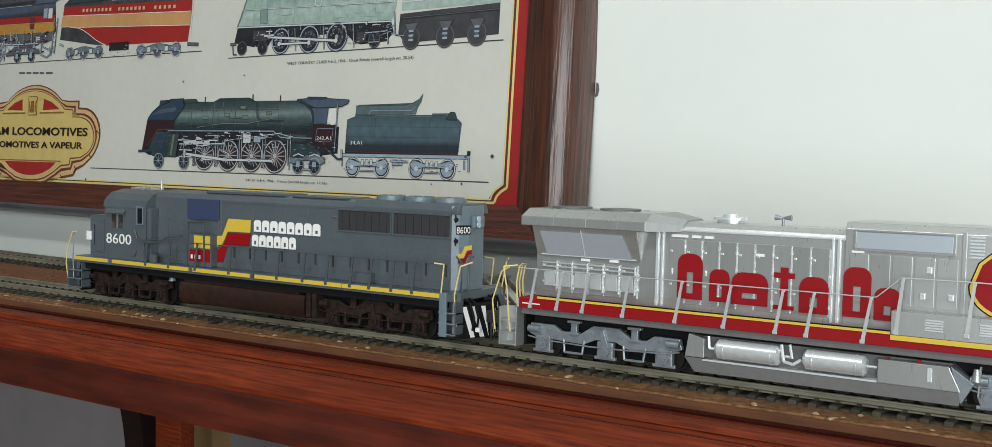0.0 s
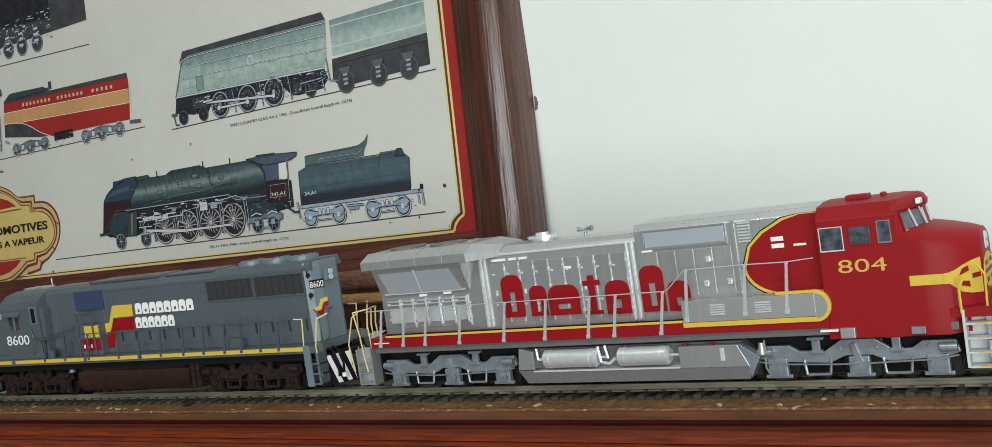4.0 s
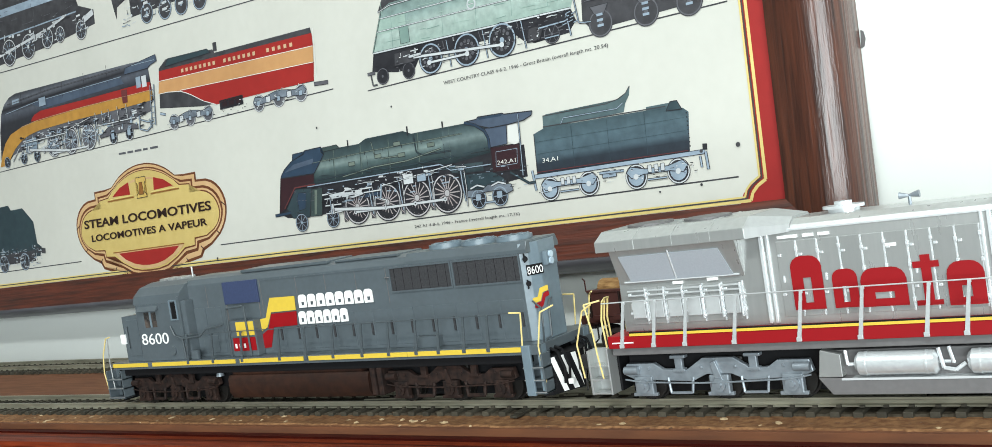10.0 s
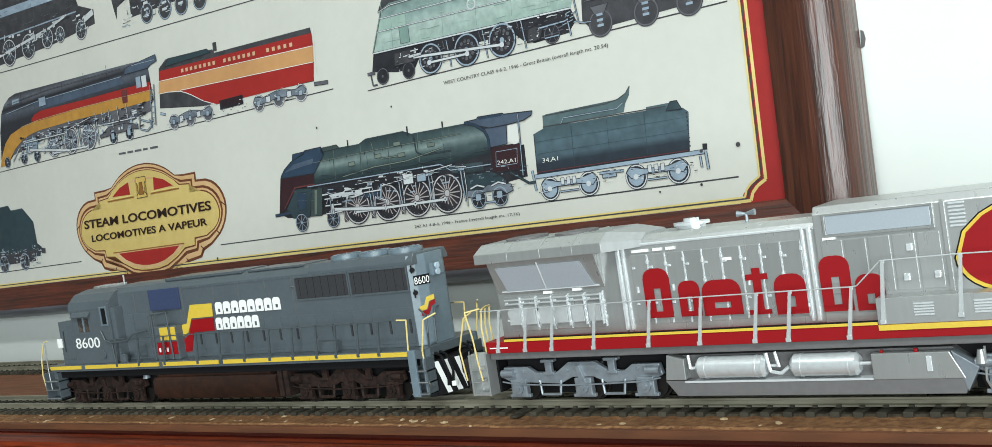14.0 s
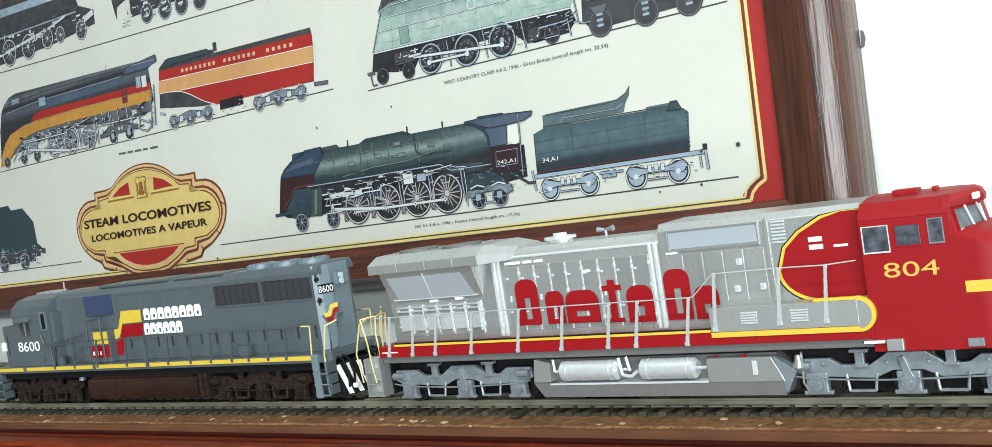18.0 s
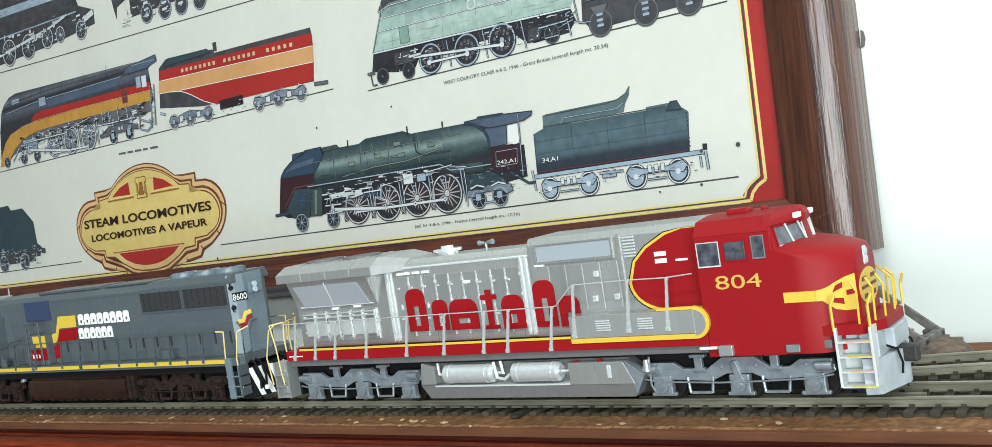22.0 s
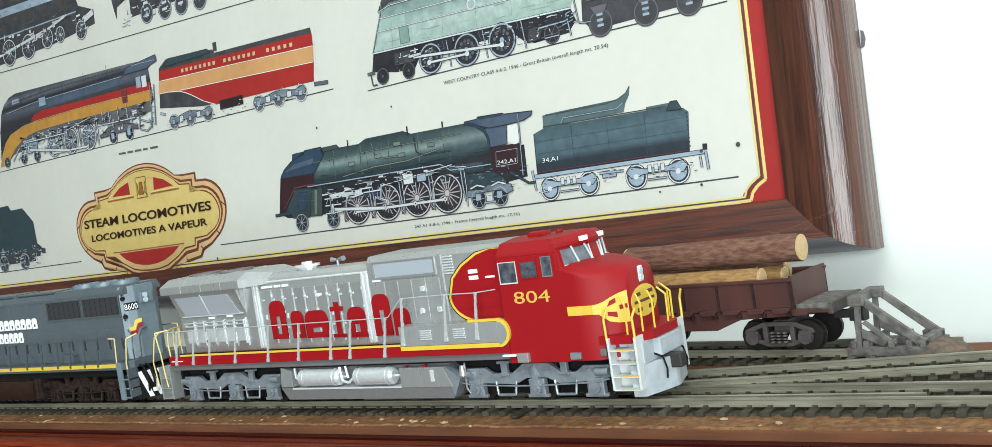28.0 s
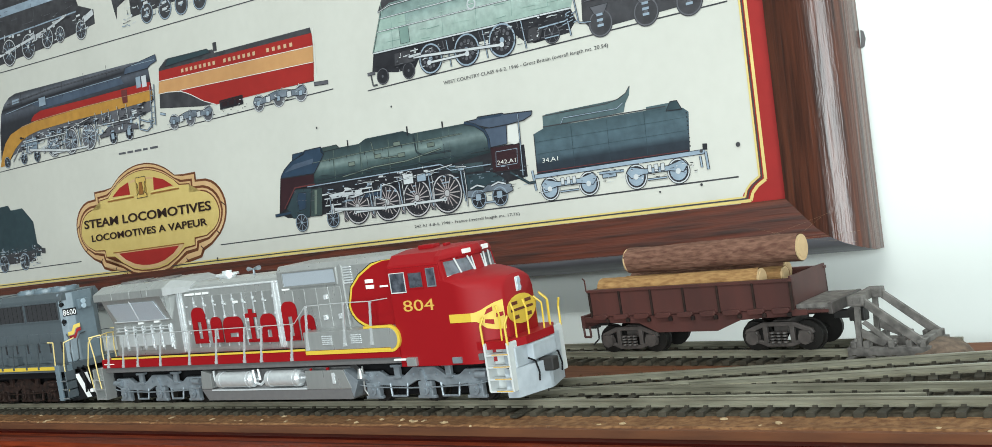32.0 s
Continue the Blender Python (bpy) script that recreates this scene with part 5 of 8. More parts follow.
tank = mpart("fuel_tank", tk, M_RUSTTANK, sb, "rusty brown fuel tank", True)
for s in (-1, 1):
    mpart("air_reservoir", tube((-36, s * 13, 14.4), (36, s * 13, 14.4), 2.3, 16), M_RUSTTANK, tank, "", True)
    for x in (41, 44.4):
        mpart("tank_bracket", box(x, x + 2.4, *sorted((s * 8, s * 16.2)), 4, 14.4, 0.4), M_RUST, tank)
    mpart("bell", tube((-46.5, s * 13, 15.4), (-46.5, s * 13, 12.4), 1.0, 10, 1.8), M_TRUCK, sb, "", True)
SB_AXLES = (-99.0, -76.5, -53.5, 53.5, 76.5, 99.0)
truck(sb, SB_AXLES[:3], M_RUST, "rusty brown three-axle truck", True)
truck(sb, SB_AXLES[3:], M_RUST, "rusty brown three-axle truck", True)
sb_wheels = [(wheelset(sb, x, 5.8, M_WHEEL), x) for x in SB_AXLES]

# ---- the print: flat coloured areas in millimetres across and up the paper ----
def ink(name, rgb, second=None, grain=0.5, scale=110.0):
    return material(name, rgb, 0.5, grain=grain, scale=scale, second=second or tuple(v * 0.6 for v in rgb), big=0.25)


def shaded_ink(name, stops):
    """Printed tones that change up the paper: stops are millimetres up and a colour, with a fine engraved grain."""
    m = ink(name, stops[0][1])
    t = m.node_tree
    for n in [n for n in t.nodes if n.bl_idname == "ShaderNodeMix"]:
        target = n
    b = t.nodes["Principled BSDF"]
    co = t.nodes.new("ShaderNodeTexCoord")
    sp = t.nodes.new("ShaderNodeSeparateXYZ")
    t.links.new(co.outputs["Object"], sp.inputs[0])
    rg = t.nodes.new("ShaderNodeMapRange")
    lo, hi = stops[0][0], stops[-1][0]
    rg.inputs[1].default_value, rg.inputs[2].default_value = lo / 1000, hi / 1000
    t.links.new(sp.outputs[2], rg.inputs[0])
    cr = t.nodes.new("ShaderNodeValToRGB")
    el = cr.color_ramp.elements
    while len(el) < len(stops):
        el.new(0.5)
    for e, (v, c) in zip(el, stops):
        e.position, e.color = (v - lo) / (hi - lo), (*c, 1)
    t.links.new(rg.outputs[0], cr.inputs[0])
    nz = t.nodes.new("ShaderNodeTexNoise")
    nz.inputs["Scale"].default_value, nz.inputs["Detail"].default_value = 170, 6
    t.links.new(co.outputs["Object"], nz.inputs[0])
    mr = t.nodes.new("ShaderNodeMapRange")
    mr.inputs[1].default_value, mr.inputs[2].default_value, mr.inputs[3].default_value, mr.inputs[4].default_value = 0.35, 0.68, 0.84, 1.14
    t.links.new(nz.outputs[0], mr.inputs[0])
    hs = t.nodes.new("ShaderNodeHueSaturation")
    t.links.new(mr.outputs[0], hs.inputs["Value"])
    t.links.new(cr.outputs[0], hs.inputs["Color"])
    t.links.new(hs.outputs[0], b.inputs["Base Color"])
    return m


I_BOILER = shaded_ink("boiler_tones", [(88, (0.012, 0.020, 0.026)), (95, (0.026, 0.045, 0.049)), (100, (0.075, 0.115, 0.115)), (103, (0.175, 0.235, 0.225)), (105.4, (0.13, 0.18, 0.175)), (108, (0.048, 0.076, 0.080)), (116, (0.022, 0.037, 0.043))])
I_TENDER = shaded_ink("tender_tones", [(73, (0.020, 0.026, 0.036)), (81, (0.022, 0.032, 0.044)), (84.5, (0.060, 0.095, 0.118)), (93, (0.072, 0.115, 0.138)), (100, (0.052, 0.085, 0.100)), (103, (0.085, 0.13, 0.14)), (115, (0.085, 0.13, 0.135))])
I_CASING = shaded_ink("casing_tones", [(157, (0.24, 0.33, 0.29)), (168, (0.30, 0.40, 0.355)), (180, (0.37, 0.46, 0.42)), (188, (0.24, 0.33, 0.31)), (203, (0.14, 0.20, 0.19))])
I_JACKET = shaded_ink("jacket_tones", [(160, (0.03, 0.03, 0.034)), (196, (0.03, 0.032, 0.04)), (204, (0.09, 0.10, 0.125)), (209, (0.02, 0.02, 0.025)), (214, (0.13, 0.14, 0.165)), (221, (0.03, 0.03, 0.036))])
I_BLACK = ink("black_ink", (0.035, 0.034, 0.038), (0.10, 0.10, 0.11))
I_DARK = ink("dark_blue_green_ink", (0.035, 0.062, 0.072), (0.018, 0.03, 0.04))
I_GREEN = ink("boiler_green_ink", (0.050, 0.075, 0.072), (0.026, 0.042, 0.044))
I_SHINE = ink("pale_boiler_ink", (0.17, 0.21, 0.175), (0.10, 0.13, 0.11))
I_BLUE = ink("blue_ink", (0.030, 0.058, 0.098), (0.016, 0.028, 0.050))
I_MAROON = ink("dark_maroon_ink", (0.038, 0.014, 0.018), (0.022, 0.010, 0.014))
I_STEEL = ink("grey_blue_ink", (0.33, 0.41, 0.49), (0.17, 0.22, 0.28))
I_LIGHT = ink("pale_grey_ink", (0.60, 0.62, 0.63), (0.44, 0.47, 0.50))
I_RED = ink("red_ink", (0.36, 0.024, 0.020), (0.27, 0.018, 0.016), 0.4)
I_BORDER = ink("border_red_ink", (0.36, 0.020, 0.018), (0.27, 0.016, 0.014), 0.4)
I_ORANGE = ink("orange_ink", (0.58, 0.31, 0.13), (0.48, 0.23, 0.09), 0.4)
I_OCHRE = ink("ochre_ink", (0.52, 0.27, 0.055), (0.36, 0.17, 0.035), 0.6)
I_GOLD = ink("gold_ink", (0.66, 0.47, 0.14), (0.50, 0.30, 0.06), 0.5)
I_YELLOW = ink("pale_yellow_ink", (0.75, 0.60, 0.22), None, 0.2)
I_PALEGREEN = ink("pale_green_ink", (0.36, 0.48, 0.42), (0.20, 0.30, 0.27))
I_MIDGREEN = ink("mid_green_ink", (0.22, 0.33, 0.29), (0.14, 0.22, 0.20))
I_RIM = ink("dark_rim_ink", (0.13, 0.13, 0.145), (0.06, 0.06, 0.07))
I_ROSE = ink("dull_red_ink", (0.15, 0.035, 0.035), (0.10, 0.03, 0.03))
I_PEACH = ink("pale_peach_ink", (0.62, 0.42, 0.26), None, 0.2)
I_WHITE = ink("white_ink", (0.72, 0.72, 0.68), None, 0.1)


def printed(name, shapes, mat, level, parent, label=""):
    """Flat printed shapes in one mesh, level steps of a sixth of a millimetre above the paper."""
    bm = bmesh.new()
    y = -0.17 * level
    for pts in shapes:
        try:
            bm.faces.new([bm.verts.new((u, y, v)) for u, v in pts])
        except ValueError:
            pass
    bmesh.ops.triangulate(bm, faces=bm.faces[:])
    bmesh.ops.scale(bm, vec=(0.001, 0.001, 0.001), verts=bm.verts)
    for f in bm.faces:
        if f.normal.y > 0:
            f.normal_flip()
    me = bpy.data.meshes.new(name)
    bm.to_mesh(me)
    bm.free()
    me.materials.append(mat)
    ob = new(name, me)
    ob.parent = parent
    if label:
        ob["label"] = label
    return ob


def strip(u0, v0, u1, v1, w):
    d = Vector((u1 - u0, v1 - v0)).normalized() * w / 2
    return [(u0 - d.y * -1, v0 - d.x), (u1 - d.y * -1, v1 - d.x), (u1 - d.y, v1 + d.x), (u0 - d.y, v0 + d.x)]


def quad(u0, u1, v0, v1):
    return [(u0, v0), (u1, v0), (u1, v1), (u0, v1)]


def disc(u, v, r, n=20):
    return arc(u, v, r, r, 0, 360 * (n - 1) / n, n - 1)


def annulus(u, v, r, w, n=20):
    o, i = disc(u, v, r, n), disc(u, v, r - w, n)
    return [[o[k], o[(k + 1) % n], i[(k + 1) % n], i[k]] for k in range(n)]


def printed_wheels(parent, wheels, dark, rim, spoke, level):
    """wheels: u, v, r, number of spokes; each wheel is one flat mesh in three inks."""
    for u, v, r, n in wheels:
        bm = bmesh.new()
        layers = [([disc(u, v, r * 1.06, 24)], 0, 0.0), (annulus(u, v, r, r * (0.075 if n > 8 else 0.10), 24) + [disc(u, v, r * 0.17, 10)], 1, 0.6), ([arc(u, v, r * 0.84, r * 0.84, 200, 300, 8)] if n > 8 else [], 0, 0.7),
                  ([strip(u + r * 0.2 * math.cos(q), v + r * 0.2 * math.sin(q), u + r * 0.85 * math.cos(q), v + r * 0.85 * math.sin(q), r * 0.06) for q in [math.tau * k / max(n, 1) for k in range(n)]], 2, 0.4)]
        for shapes, index, lift in layers:
            for pts in shapes:
                f = bm.faces.new([bm.verts.new((a, -0.17 * (level + lift), b)) for a, b in pts])
                f.material_index = index
        bmesh.ops.scale(bm, vec=(0.001, 0.001, 0.001), verts=bm.verts)
        for f in bm.faces:
            f.normal_update()
            if f.normal.y > 0:
                f.normal_flip()
        me = bpy.data.meshes.new("printed_wheel")
        bm.to_mesh(me)
        bm.free()
        for m in (dark, rim, spoke):
            me.materials.append(m)
        ob = tagged(new("printed_wheel", me), kind="stuff")
        ob.parent = parent


def linework(parent, u0, u1, v0, v1, count, inks, level, seed, length=6.0, width=0.6):
    """Fine engraved strokes over a band of a printed engine, one mesh for each ink."""
    rg = random.Random(seed)
    for k, mat in enumerate(inks):
        sh = []
        for _ in range(count):
            u, v = rg.uniform(u0, u1), rg.uniform(v0, v1)
            d = rg.uniform(0.25, 1.0) * length
            if rg.random() < 0.72:
                sh.append(strip(u, v, min(u + d, u1 + 2), v + rg.uniform(-0.08, 0.08) * d, width * rg.uniform(0.6, 1.5)))
            elif rg.random() < 0.6:
                sh.append(strip(u, v, u + rg.uniform(-0.4, 0.4), v + d * 0.6, width))
            else:
                sh.append(disc(u, v, width * rg.uniform(0.8, 2.0), 7))
        printed("printed_linework", sh, mat, level + k * 0.5, parent)["kind"] = "stuff"


def printed_each(name, shapes, mat, level, parent, label=""):
    for pts in shapes:
        printed(name, [pts], mat, level, parent, label)


I_SLATE = ink("slate_blue_ink", (0.085, 0.115, 0.165), (0.040, 0.056, 0.086), 0.6)
I_FIREBOX = shaded_ink("firebox_tones", [(82, (0.014, 0.024, 0.030)), (86, (0.05, 0.075, 0.082)), (92, (0.022, 0.036, 0.042)), (100, (0.060, 0.090, 0.094)), (104, (0.15, 0.20, 0.20)), (108, (0.075, 0.11, 0.115)), (113, (0.030, 0.048, 0.054))])
I_BRONZE = ink("bronze_ink", (0.30, 0.13, 0.03), (0.20, 0.07, 0.02), 0.6)
I_FIELD = ink("pale_gold_ink", (0.62, 0.47, 0.17), (0.54, 0.39, 0.12), 0.5)
I_PINK = ink("pale_rose_ink", (0.42, 0.38, 0.38), (0.30, 0.24, 0.24))
I_PALERIM = ink("worn_pale_rim_ink", (0.50, 0.49, 0.50), (0.34, 0.32, 0.33))
I_MIDSTEEL = ink("mid_steel_ink", (0.23, 0.27, 0.32), (0.07, 0.085, 0.105), 0.8)
I_SOOT = ink("soot_ink", (0.016, 0.016, 0.020), (0.04, 0.04, 0.048))


def drawn(parent, pts, w, mat, level, name="printed_rod", edge=0.35):
    """A drawn bar along a polyline: the ink with a dark outline, one flat mesh."""
    bm = bmesh.new()
    for k, (grow, index) in enumerate(((edge * 2, 1), (0.0, 0))):
        for a, b in zip(pts, pts[1:]):
            f = bm.faces.new([bm.verts.new((u, -0.17 * (level + 0.4 * k), v)) for u, v in strip(*a, *b, w + grow)])
            f.material_index = index
    bmesh.ops.scale(bm, vec=(0.001, 0.001, 0.001), verts=bm.verts)
    for f in bm.faces:
        f.normal_update()
        if f.normal.y > 0:
            f.normal_flip()
    me = bpy.data.meshes.new(name)
    bm.to_mesh(me)
    bm.free()
    me.materials.append(mat)
    me.materials.append(I_SOOT)
    ob = new(name, me)
    ob.parent = parent
    return ob


def panel(parent, pts, mat, level, name="printed_plate", w=0.45):
    """An inked panel with a dark drawn outline."""
    printed(name, [pts], mat, level, parent)
    for a, b in zip(pts, pts[1:] + pts[:1]):
        printed("printed_outline", [strip(*a, *b, w)], I_SOOT, level + 0.5, parent)


def valve_gear(parent, drivers, cyl, board, pale, mid, level, seed, crank=0.30):
    """Rods, valve gear, hangers, pipes and small fittings round the driving wheels (u, v, r)."""
    rg = random.Random(seed)
    (ua, va, ra), (ub, vb, rb), (uz, vz, rz) = drivers[0], drivers[1], drivers[-1]
    for (u0, v0, r0), (u1, v1, r1) in zip(drivers, drivers[1:] + [(uz + 2.3 * rz, vz, rz)]):
        m = (u0 + u1) / 2
        drawn(parent, [(m - 1.0, board - 2), (m - 0.4, v0 + r0 * 0.3), (m + 0.9, v0 - r0 * 0.55)], 0.8, mid, level)
        drawn(parent, [(m + 1.6, board - 1.5), (m + 2.4, v0 + r0 * 0.1), (m + 1.6, v0 - r0 * 0.8)], 0.4, pale, level)
        panel(parent, quad(m - 2.6, m + 2.2, board - 5.4, board - 2.2), mid, level, "printed_spring")
        drawn(parent, [(m - 4.4, board - 2.6), (m + 4.2, board - 3.4)], 0.5, pale, level + 1)
        panel(parent, arc(u0, v0 + r0 * 0.95, r0 * 0.5, r0 * 0.22, 0, 180, 6), I_SOOT, level - 1, "printed_guard")
        for k in range(3):
            a, b = rg.uniform(u0 - r0, u0 + r0), rg.uniform(board - 6, board - 0.5)
            drawn(parent, [(a, b), (a + rg.uniform(3, 8), b + rg.uniform(-0.6, 0.6))], 0.35, rg.choice((pale, mid, I_RIM)), level + 0.5)
    low = [(u - r * 0.12, v - r * crank) for u, v, r in drivers]
    drawn(parent, [low[0], low[-1]], 1.5, pale, level + 2, "printed_side_rod")
    for u, v in low:
        printed("printed_pin", [disc(u, v, 1.5, 10)], pale, level + 3, parent)
        printed("printed_pin", [disc(u, v, 0.6, 8)], I_SOOT, level + 3.4, parent)
    drawn(parent, [(cyl + 6, va + ra * 0.05), low[1]], 1.9, pale, level + 3.6, "printed_main_rod")
    drawn(parent, [(cyl - 1, va + ra * 0.32), (cyl + ra * 1.3, va + ra * 0.30)], 0.8, pale, level + 3)
    drawn(parent, [(cyl - 1, va - ra * 0.16), (cyl + ra * 1.3, va - ra * 0.14)], 0.8, pale, level + 3)
    panel(parent, quad(cyl + 4, cyl + 7.5, va - ra * 0.25, va + ra * 0.4), pale, level + 4, "printed_crosshead")
    drawn(parent, [(cyl + 5.4, va - ra * 0.3), (cyl + 4.2, va + ra * 0.85)], 0.7, mid, level + 4)
    drawn(parent, [(cyl - 1, va + ra * 0.72), (ub - rb * 0.3, vb + rb * 0.74)], 0.8, pale, level + 4)
    drawn(parent, [(ub - rb * 0.4, vb + rb * 0.2), (ub - rb * 0.25, vb + rb * 1.05)], 1.3, mid, level + 4)
    drawn(parent, [low[1], (low[1][0] + 2, vb + rb * 0.12), (ub - rb * 0.35, vb + rb * 0.25)], 0.7, pale, level + 4.6)
    drawn(parent, [(ub - rb * 0.2, vb + rb * 0.95), (uz + rz * 0.6, board - 0.8)], 0.5, pale, level + 4)
    for k in range(7):
        u = cyl + (ub - cyl) * k / 7
        drawn(parent, [(u, va + ra * rg.uniform(0.3, 0.6)), (u + rg.uniform(-1, 3), va + ra * rg.uniform(0.7, 1.1))], 0.4, rg.choice((pale, mid)), level + 1)


FP = framed_print
# red border with a double yellow line whose corner is notched
printed("red_border", [quad(FR * 1000 - 13.5, FR * 1000, FB * 1000, FT * 1000), quad(FL * 1000, FR * 1000 - 13.5, FT * 1000 - 13, FT * 1000), [(-213.5, 44.7), (-201.3, 44.7), (-201.3, 58), (-204, 55.5), (-208.5, 52.5), (-211.5, 49.5)]], I_BORDER, 1, FP, "red printed border")
printed("red_border_corner", [[(-201.2, 44.8), (-188, 44.8), (-188, 62), (-201.2, 58)]], I_BORDER, 2, FP)
corner = [(-207.5, 45.8), (-206.2, 49.5), (-203.2, 52.8), (-198.4, 55.6)]
for shift, w, mat, lev, nm in ((0.0, 1.7, I_YELLOW, 3, "yellow_line"), (-1.9, 0.8, I_BLACK, 4, "dark_line"), (-3.2, 1.1, I_YELLOW, 3, "yellow_line")):
    line = [(u + shift, v - shift * 0.6) for u, v in corner]
    sh = [strip(*a, *b, w) for a, b in zip(line, line[1:])]
    sh.append(strip(line[-1][0], line[-1][1], line[-1][0], 450, w))
    sh.append(strip(-1140, line[0][1] + 0.2, line[0][0], line[0][1], w))
    printed(nm, sh, mat, lev, FP, "thin printed border line")


# the French engine, lowest
eng = printed("printed_engine", [[(-569, 75), (-564, 97), (-556, 96), (-534, 92), (-392, 92), (-346, 94), (-346, 75), (-392, 70), (-410, 74), (-500, 72), (-520, 70), (-535, 70), (-560, 71)]], I_SOOT, 1, FP, "printed dark green express engine")
printed("printed_boiler", [[(-532, 92), (-530, 112), (-516, 113.8), (-482, 113.4), (-475, 116), (-441, 116), (-434, 113.3), (-389, 113), (-372, 108), (-369, 93), (-400, 90)]], I_BOILER, 2, eng)
panel(eng, [(-522, 112.6), (-520, 115.6), (-503, 115.8), (-500, 113.2)], I_GREEN, 3)
panel(eng, [(-549, 111), (-548, 115.2), (-534, 115.6), (-532, 112)], I_BLUE, 3)
for u in (-508, -482, -456, -430, -404):
    printed("printed_boiler_band", [strip(u, 92.5, u + 0.8, 113, 0.6)], I_GREEN, 3, eng)
    printed("printed_boiler_band", [strip(u + 0.8, 93, u + 1.6, 113, 0.25)], I_SHINE, 3.2, eng)
drawn(eng, [(-534, 106.5), (-470, 107.4), (-392, 107.2)], 0.4, I_SHINE, 4, "printed_handrail", 0.2)
for u in range(-528, -392, 17):
    printed("printed_handrail_post", [strip(u, 105.4, u, 107.4, 0.5)], I_SOOT, 4.5, eng)
drawn(eng, [(-536, 90.8), (-412, 90.6)], 0.7, I_STEEL, 5, "printed_running_board")
drawn(eng, [(-412, 90.6), (-404, 86), (-372, 85.6)], 0.6, I_STEEL, 5, "printed_running_board")
drawn(eng, [(-500, 93.5), (-470, 96.4), (-440, 96.6), (-410, 100.5)], 0.6, I_SHINE, 4, "printed_pipe", 0.3)
drawn(eng, [(-525, 94.2), (-480, 95.0), (-445, 93.6), (-400, 94.4)], 0.5, I_DARK, 4, "printed_pipe", 0.2)
drawn(eng, [(-470, 113), (-468, 104), (-462, 101), (-445, 100.6)], 0.5, I_SHINE, 4, "printed_pipe", 0.3)
drawn(eng, [(-432, 112), (-431, 101), (-426, 98.4), (-402, 98)], 0.5, I_DARK, 4, "printed_pipe", 0.3)
for u, v in ((-447, 108.6), (-444, 101), (-418, 104), (-490, 101), (-465, 103)):
    panel(eng, quad(u - 3, u + 3, v - 1.3, v + 1.3), I_SHINE, 4.6, "printed_plate", 0.3)
for u, h in ((-437, 118.5), (-407, 117), (-492, 117.5)):
    printed("printed_whistle", [quad(u - 0.6, u + 0.6, 112.6, h)], I_SOOT, 3, eng)
panel(eng, [(-563, 99.8), (-562, 101.6), (-558, 105.7), (-550, 110.4), (-536, 114.0), (-535, 116.1), (-518, 116.4), (-519, 113.0), (-516, 111.3), (-524, 102.7), (-528, 99.2)], I_BLUE, 4, "printed_nose", 0.6)
printed("printed_nose_light", [[(-558, 103.4), (-548, 108.0), (-527, 109.6), (-528, 106.4), (-548, 104.6)]], I_SLATE, 4.6, eng)
panel(eng, [(-568, 75), (-563, 99.6), (-528, 99.0), (-529, 92.7), (-549, 91.9), (-562, 77.9)], I_MAROON, 4.6, "printed_smoke_plate", 0.5)
drawn(eng, [(-562, 77.9), (-549, 91.6), (-528, 91.8)], 0.9, I_ROSE, 5.4, "printed_step_edge", 0.3)
panel(eng, [(-560, 78), (-549, 90.6), (-532, 89.6), (-537, 69.6), (-554, 70.4)], I_DARK, 4, "printed_apron", 0.5)
panel(eng, [(-548, 84), (-546, 87.6), (-538, 87.2), (-540, 76), (-547, 75)], I_BLUE, 4.8, "printed_apron_plate", 0.4)
panel(eng, [(-532, 88.6), (-521, 88.7), (-524, 69.6), (-536, 70.0)], I_GREEN, 5, "printed_cylinder")
printed("printed_cylinder_light", [[(-529, 87.6), (-526.4, 87.6), (-529.4, 71), (-531.6, 71)]], I_SHINE, 5.6, eng)
drawn(eng, [(-573, 74), (-556, 74.6)], 1.6, I_BLUE, 5, "printed_buffer")
panel(eng, [(-389, 113.7), (-379, 114.1), (-378, 115.2), (-359, 114.6), (-358, 113.8), (-337, 112.5), (-338, 110.1), (-344, 108.0), (-355, 107.3), (-370, 107.3), (-381, 110.8)], I_SLATE, 5, "printed_cab_roof", 0.6)
printed("printed_roof_shade", [[(-378, 114.8), (-359, 114.2), (-360, 113.0), (-377, 113.4)]], I_BLUE, 5.6, eng)
panel(eng, [(-374, 107.6), (-357, 107.2), (-358, 96.0), (-371, 95.6), (-372, 102.6)], I_SLATE, 4, "printed_cab_inside")
drawn(eng, [(-389, 113.2), (-381, 110.9), (-374, 106.3), (-371.6, 101.4), (-371.4, 95.1)], 1.3, I_BLUE, 5.8, "printed_backhead", 0.4)
printed("printed_firebox", [[(-408, 112), (-388, 112.2), (-379, 108.6), (-374.6, 104.0), (-373, 93.4), (-409, 93.4)]], I_FIREBOX, 3.2, eng)
printed("printed_cab_window", [[(-356, 106.7), (-349, 106.8), (-348.6, 97), (-350, 95.3), (-353, 95.0), (-357.4, 97.4)]], I_WHITE, 4.6, eng)
panel(eng, [(-371, 95.6), (-349, 95.1), (-350, 80.0), (-371, 80.4)], I_MAROON, 4, "printed_cab_side", 0.5)
drawn(eng, [(-367, 92.4), (-351, 92.4), (-352, 83.6), (-368, 83.6), (-367, 92.4)], 0.3, I_STEEL, 4.8, "printed_lining", 0.1)
panel(eng, [(-411, 89.1), (-378, 88.2), (-378, 82.2), (-412, 83.2)], I_FIREBOX, 3.4, "printed_ashpan")
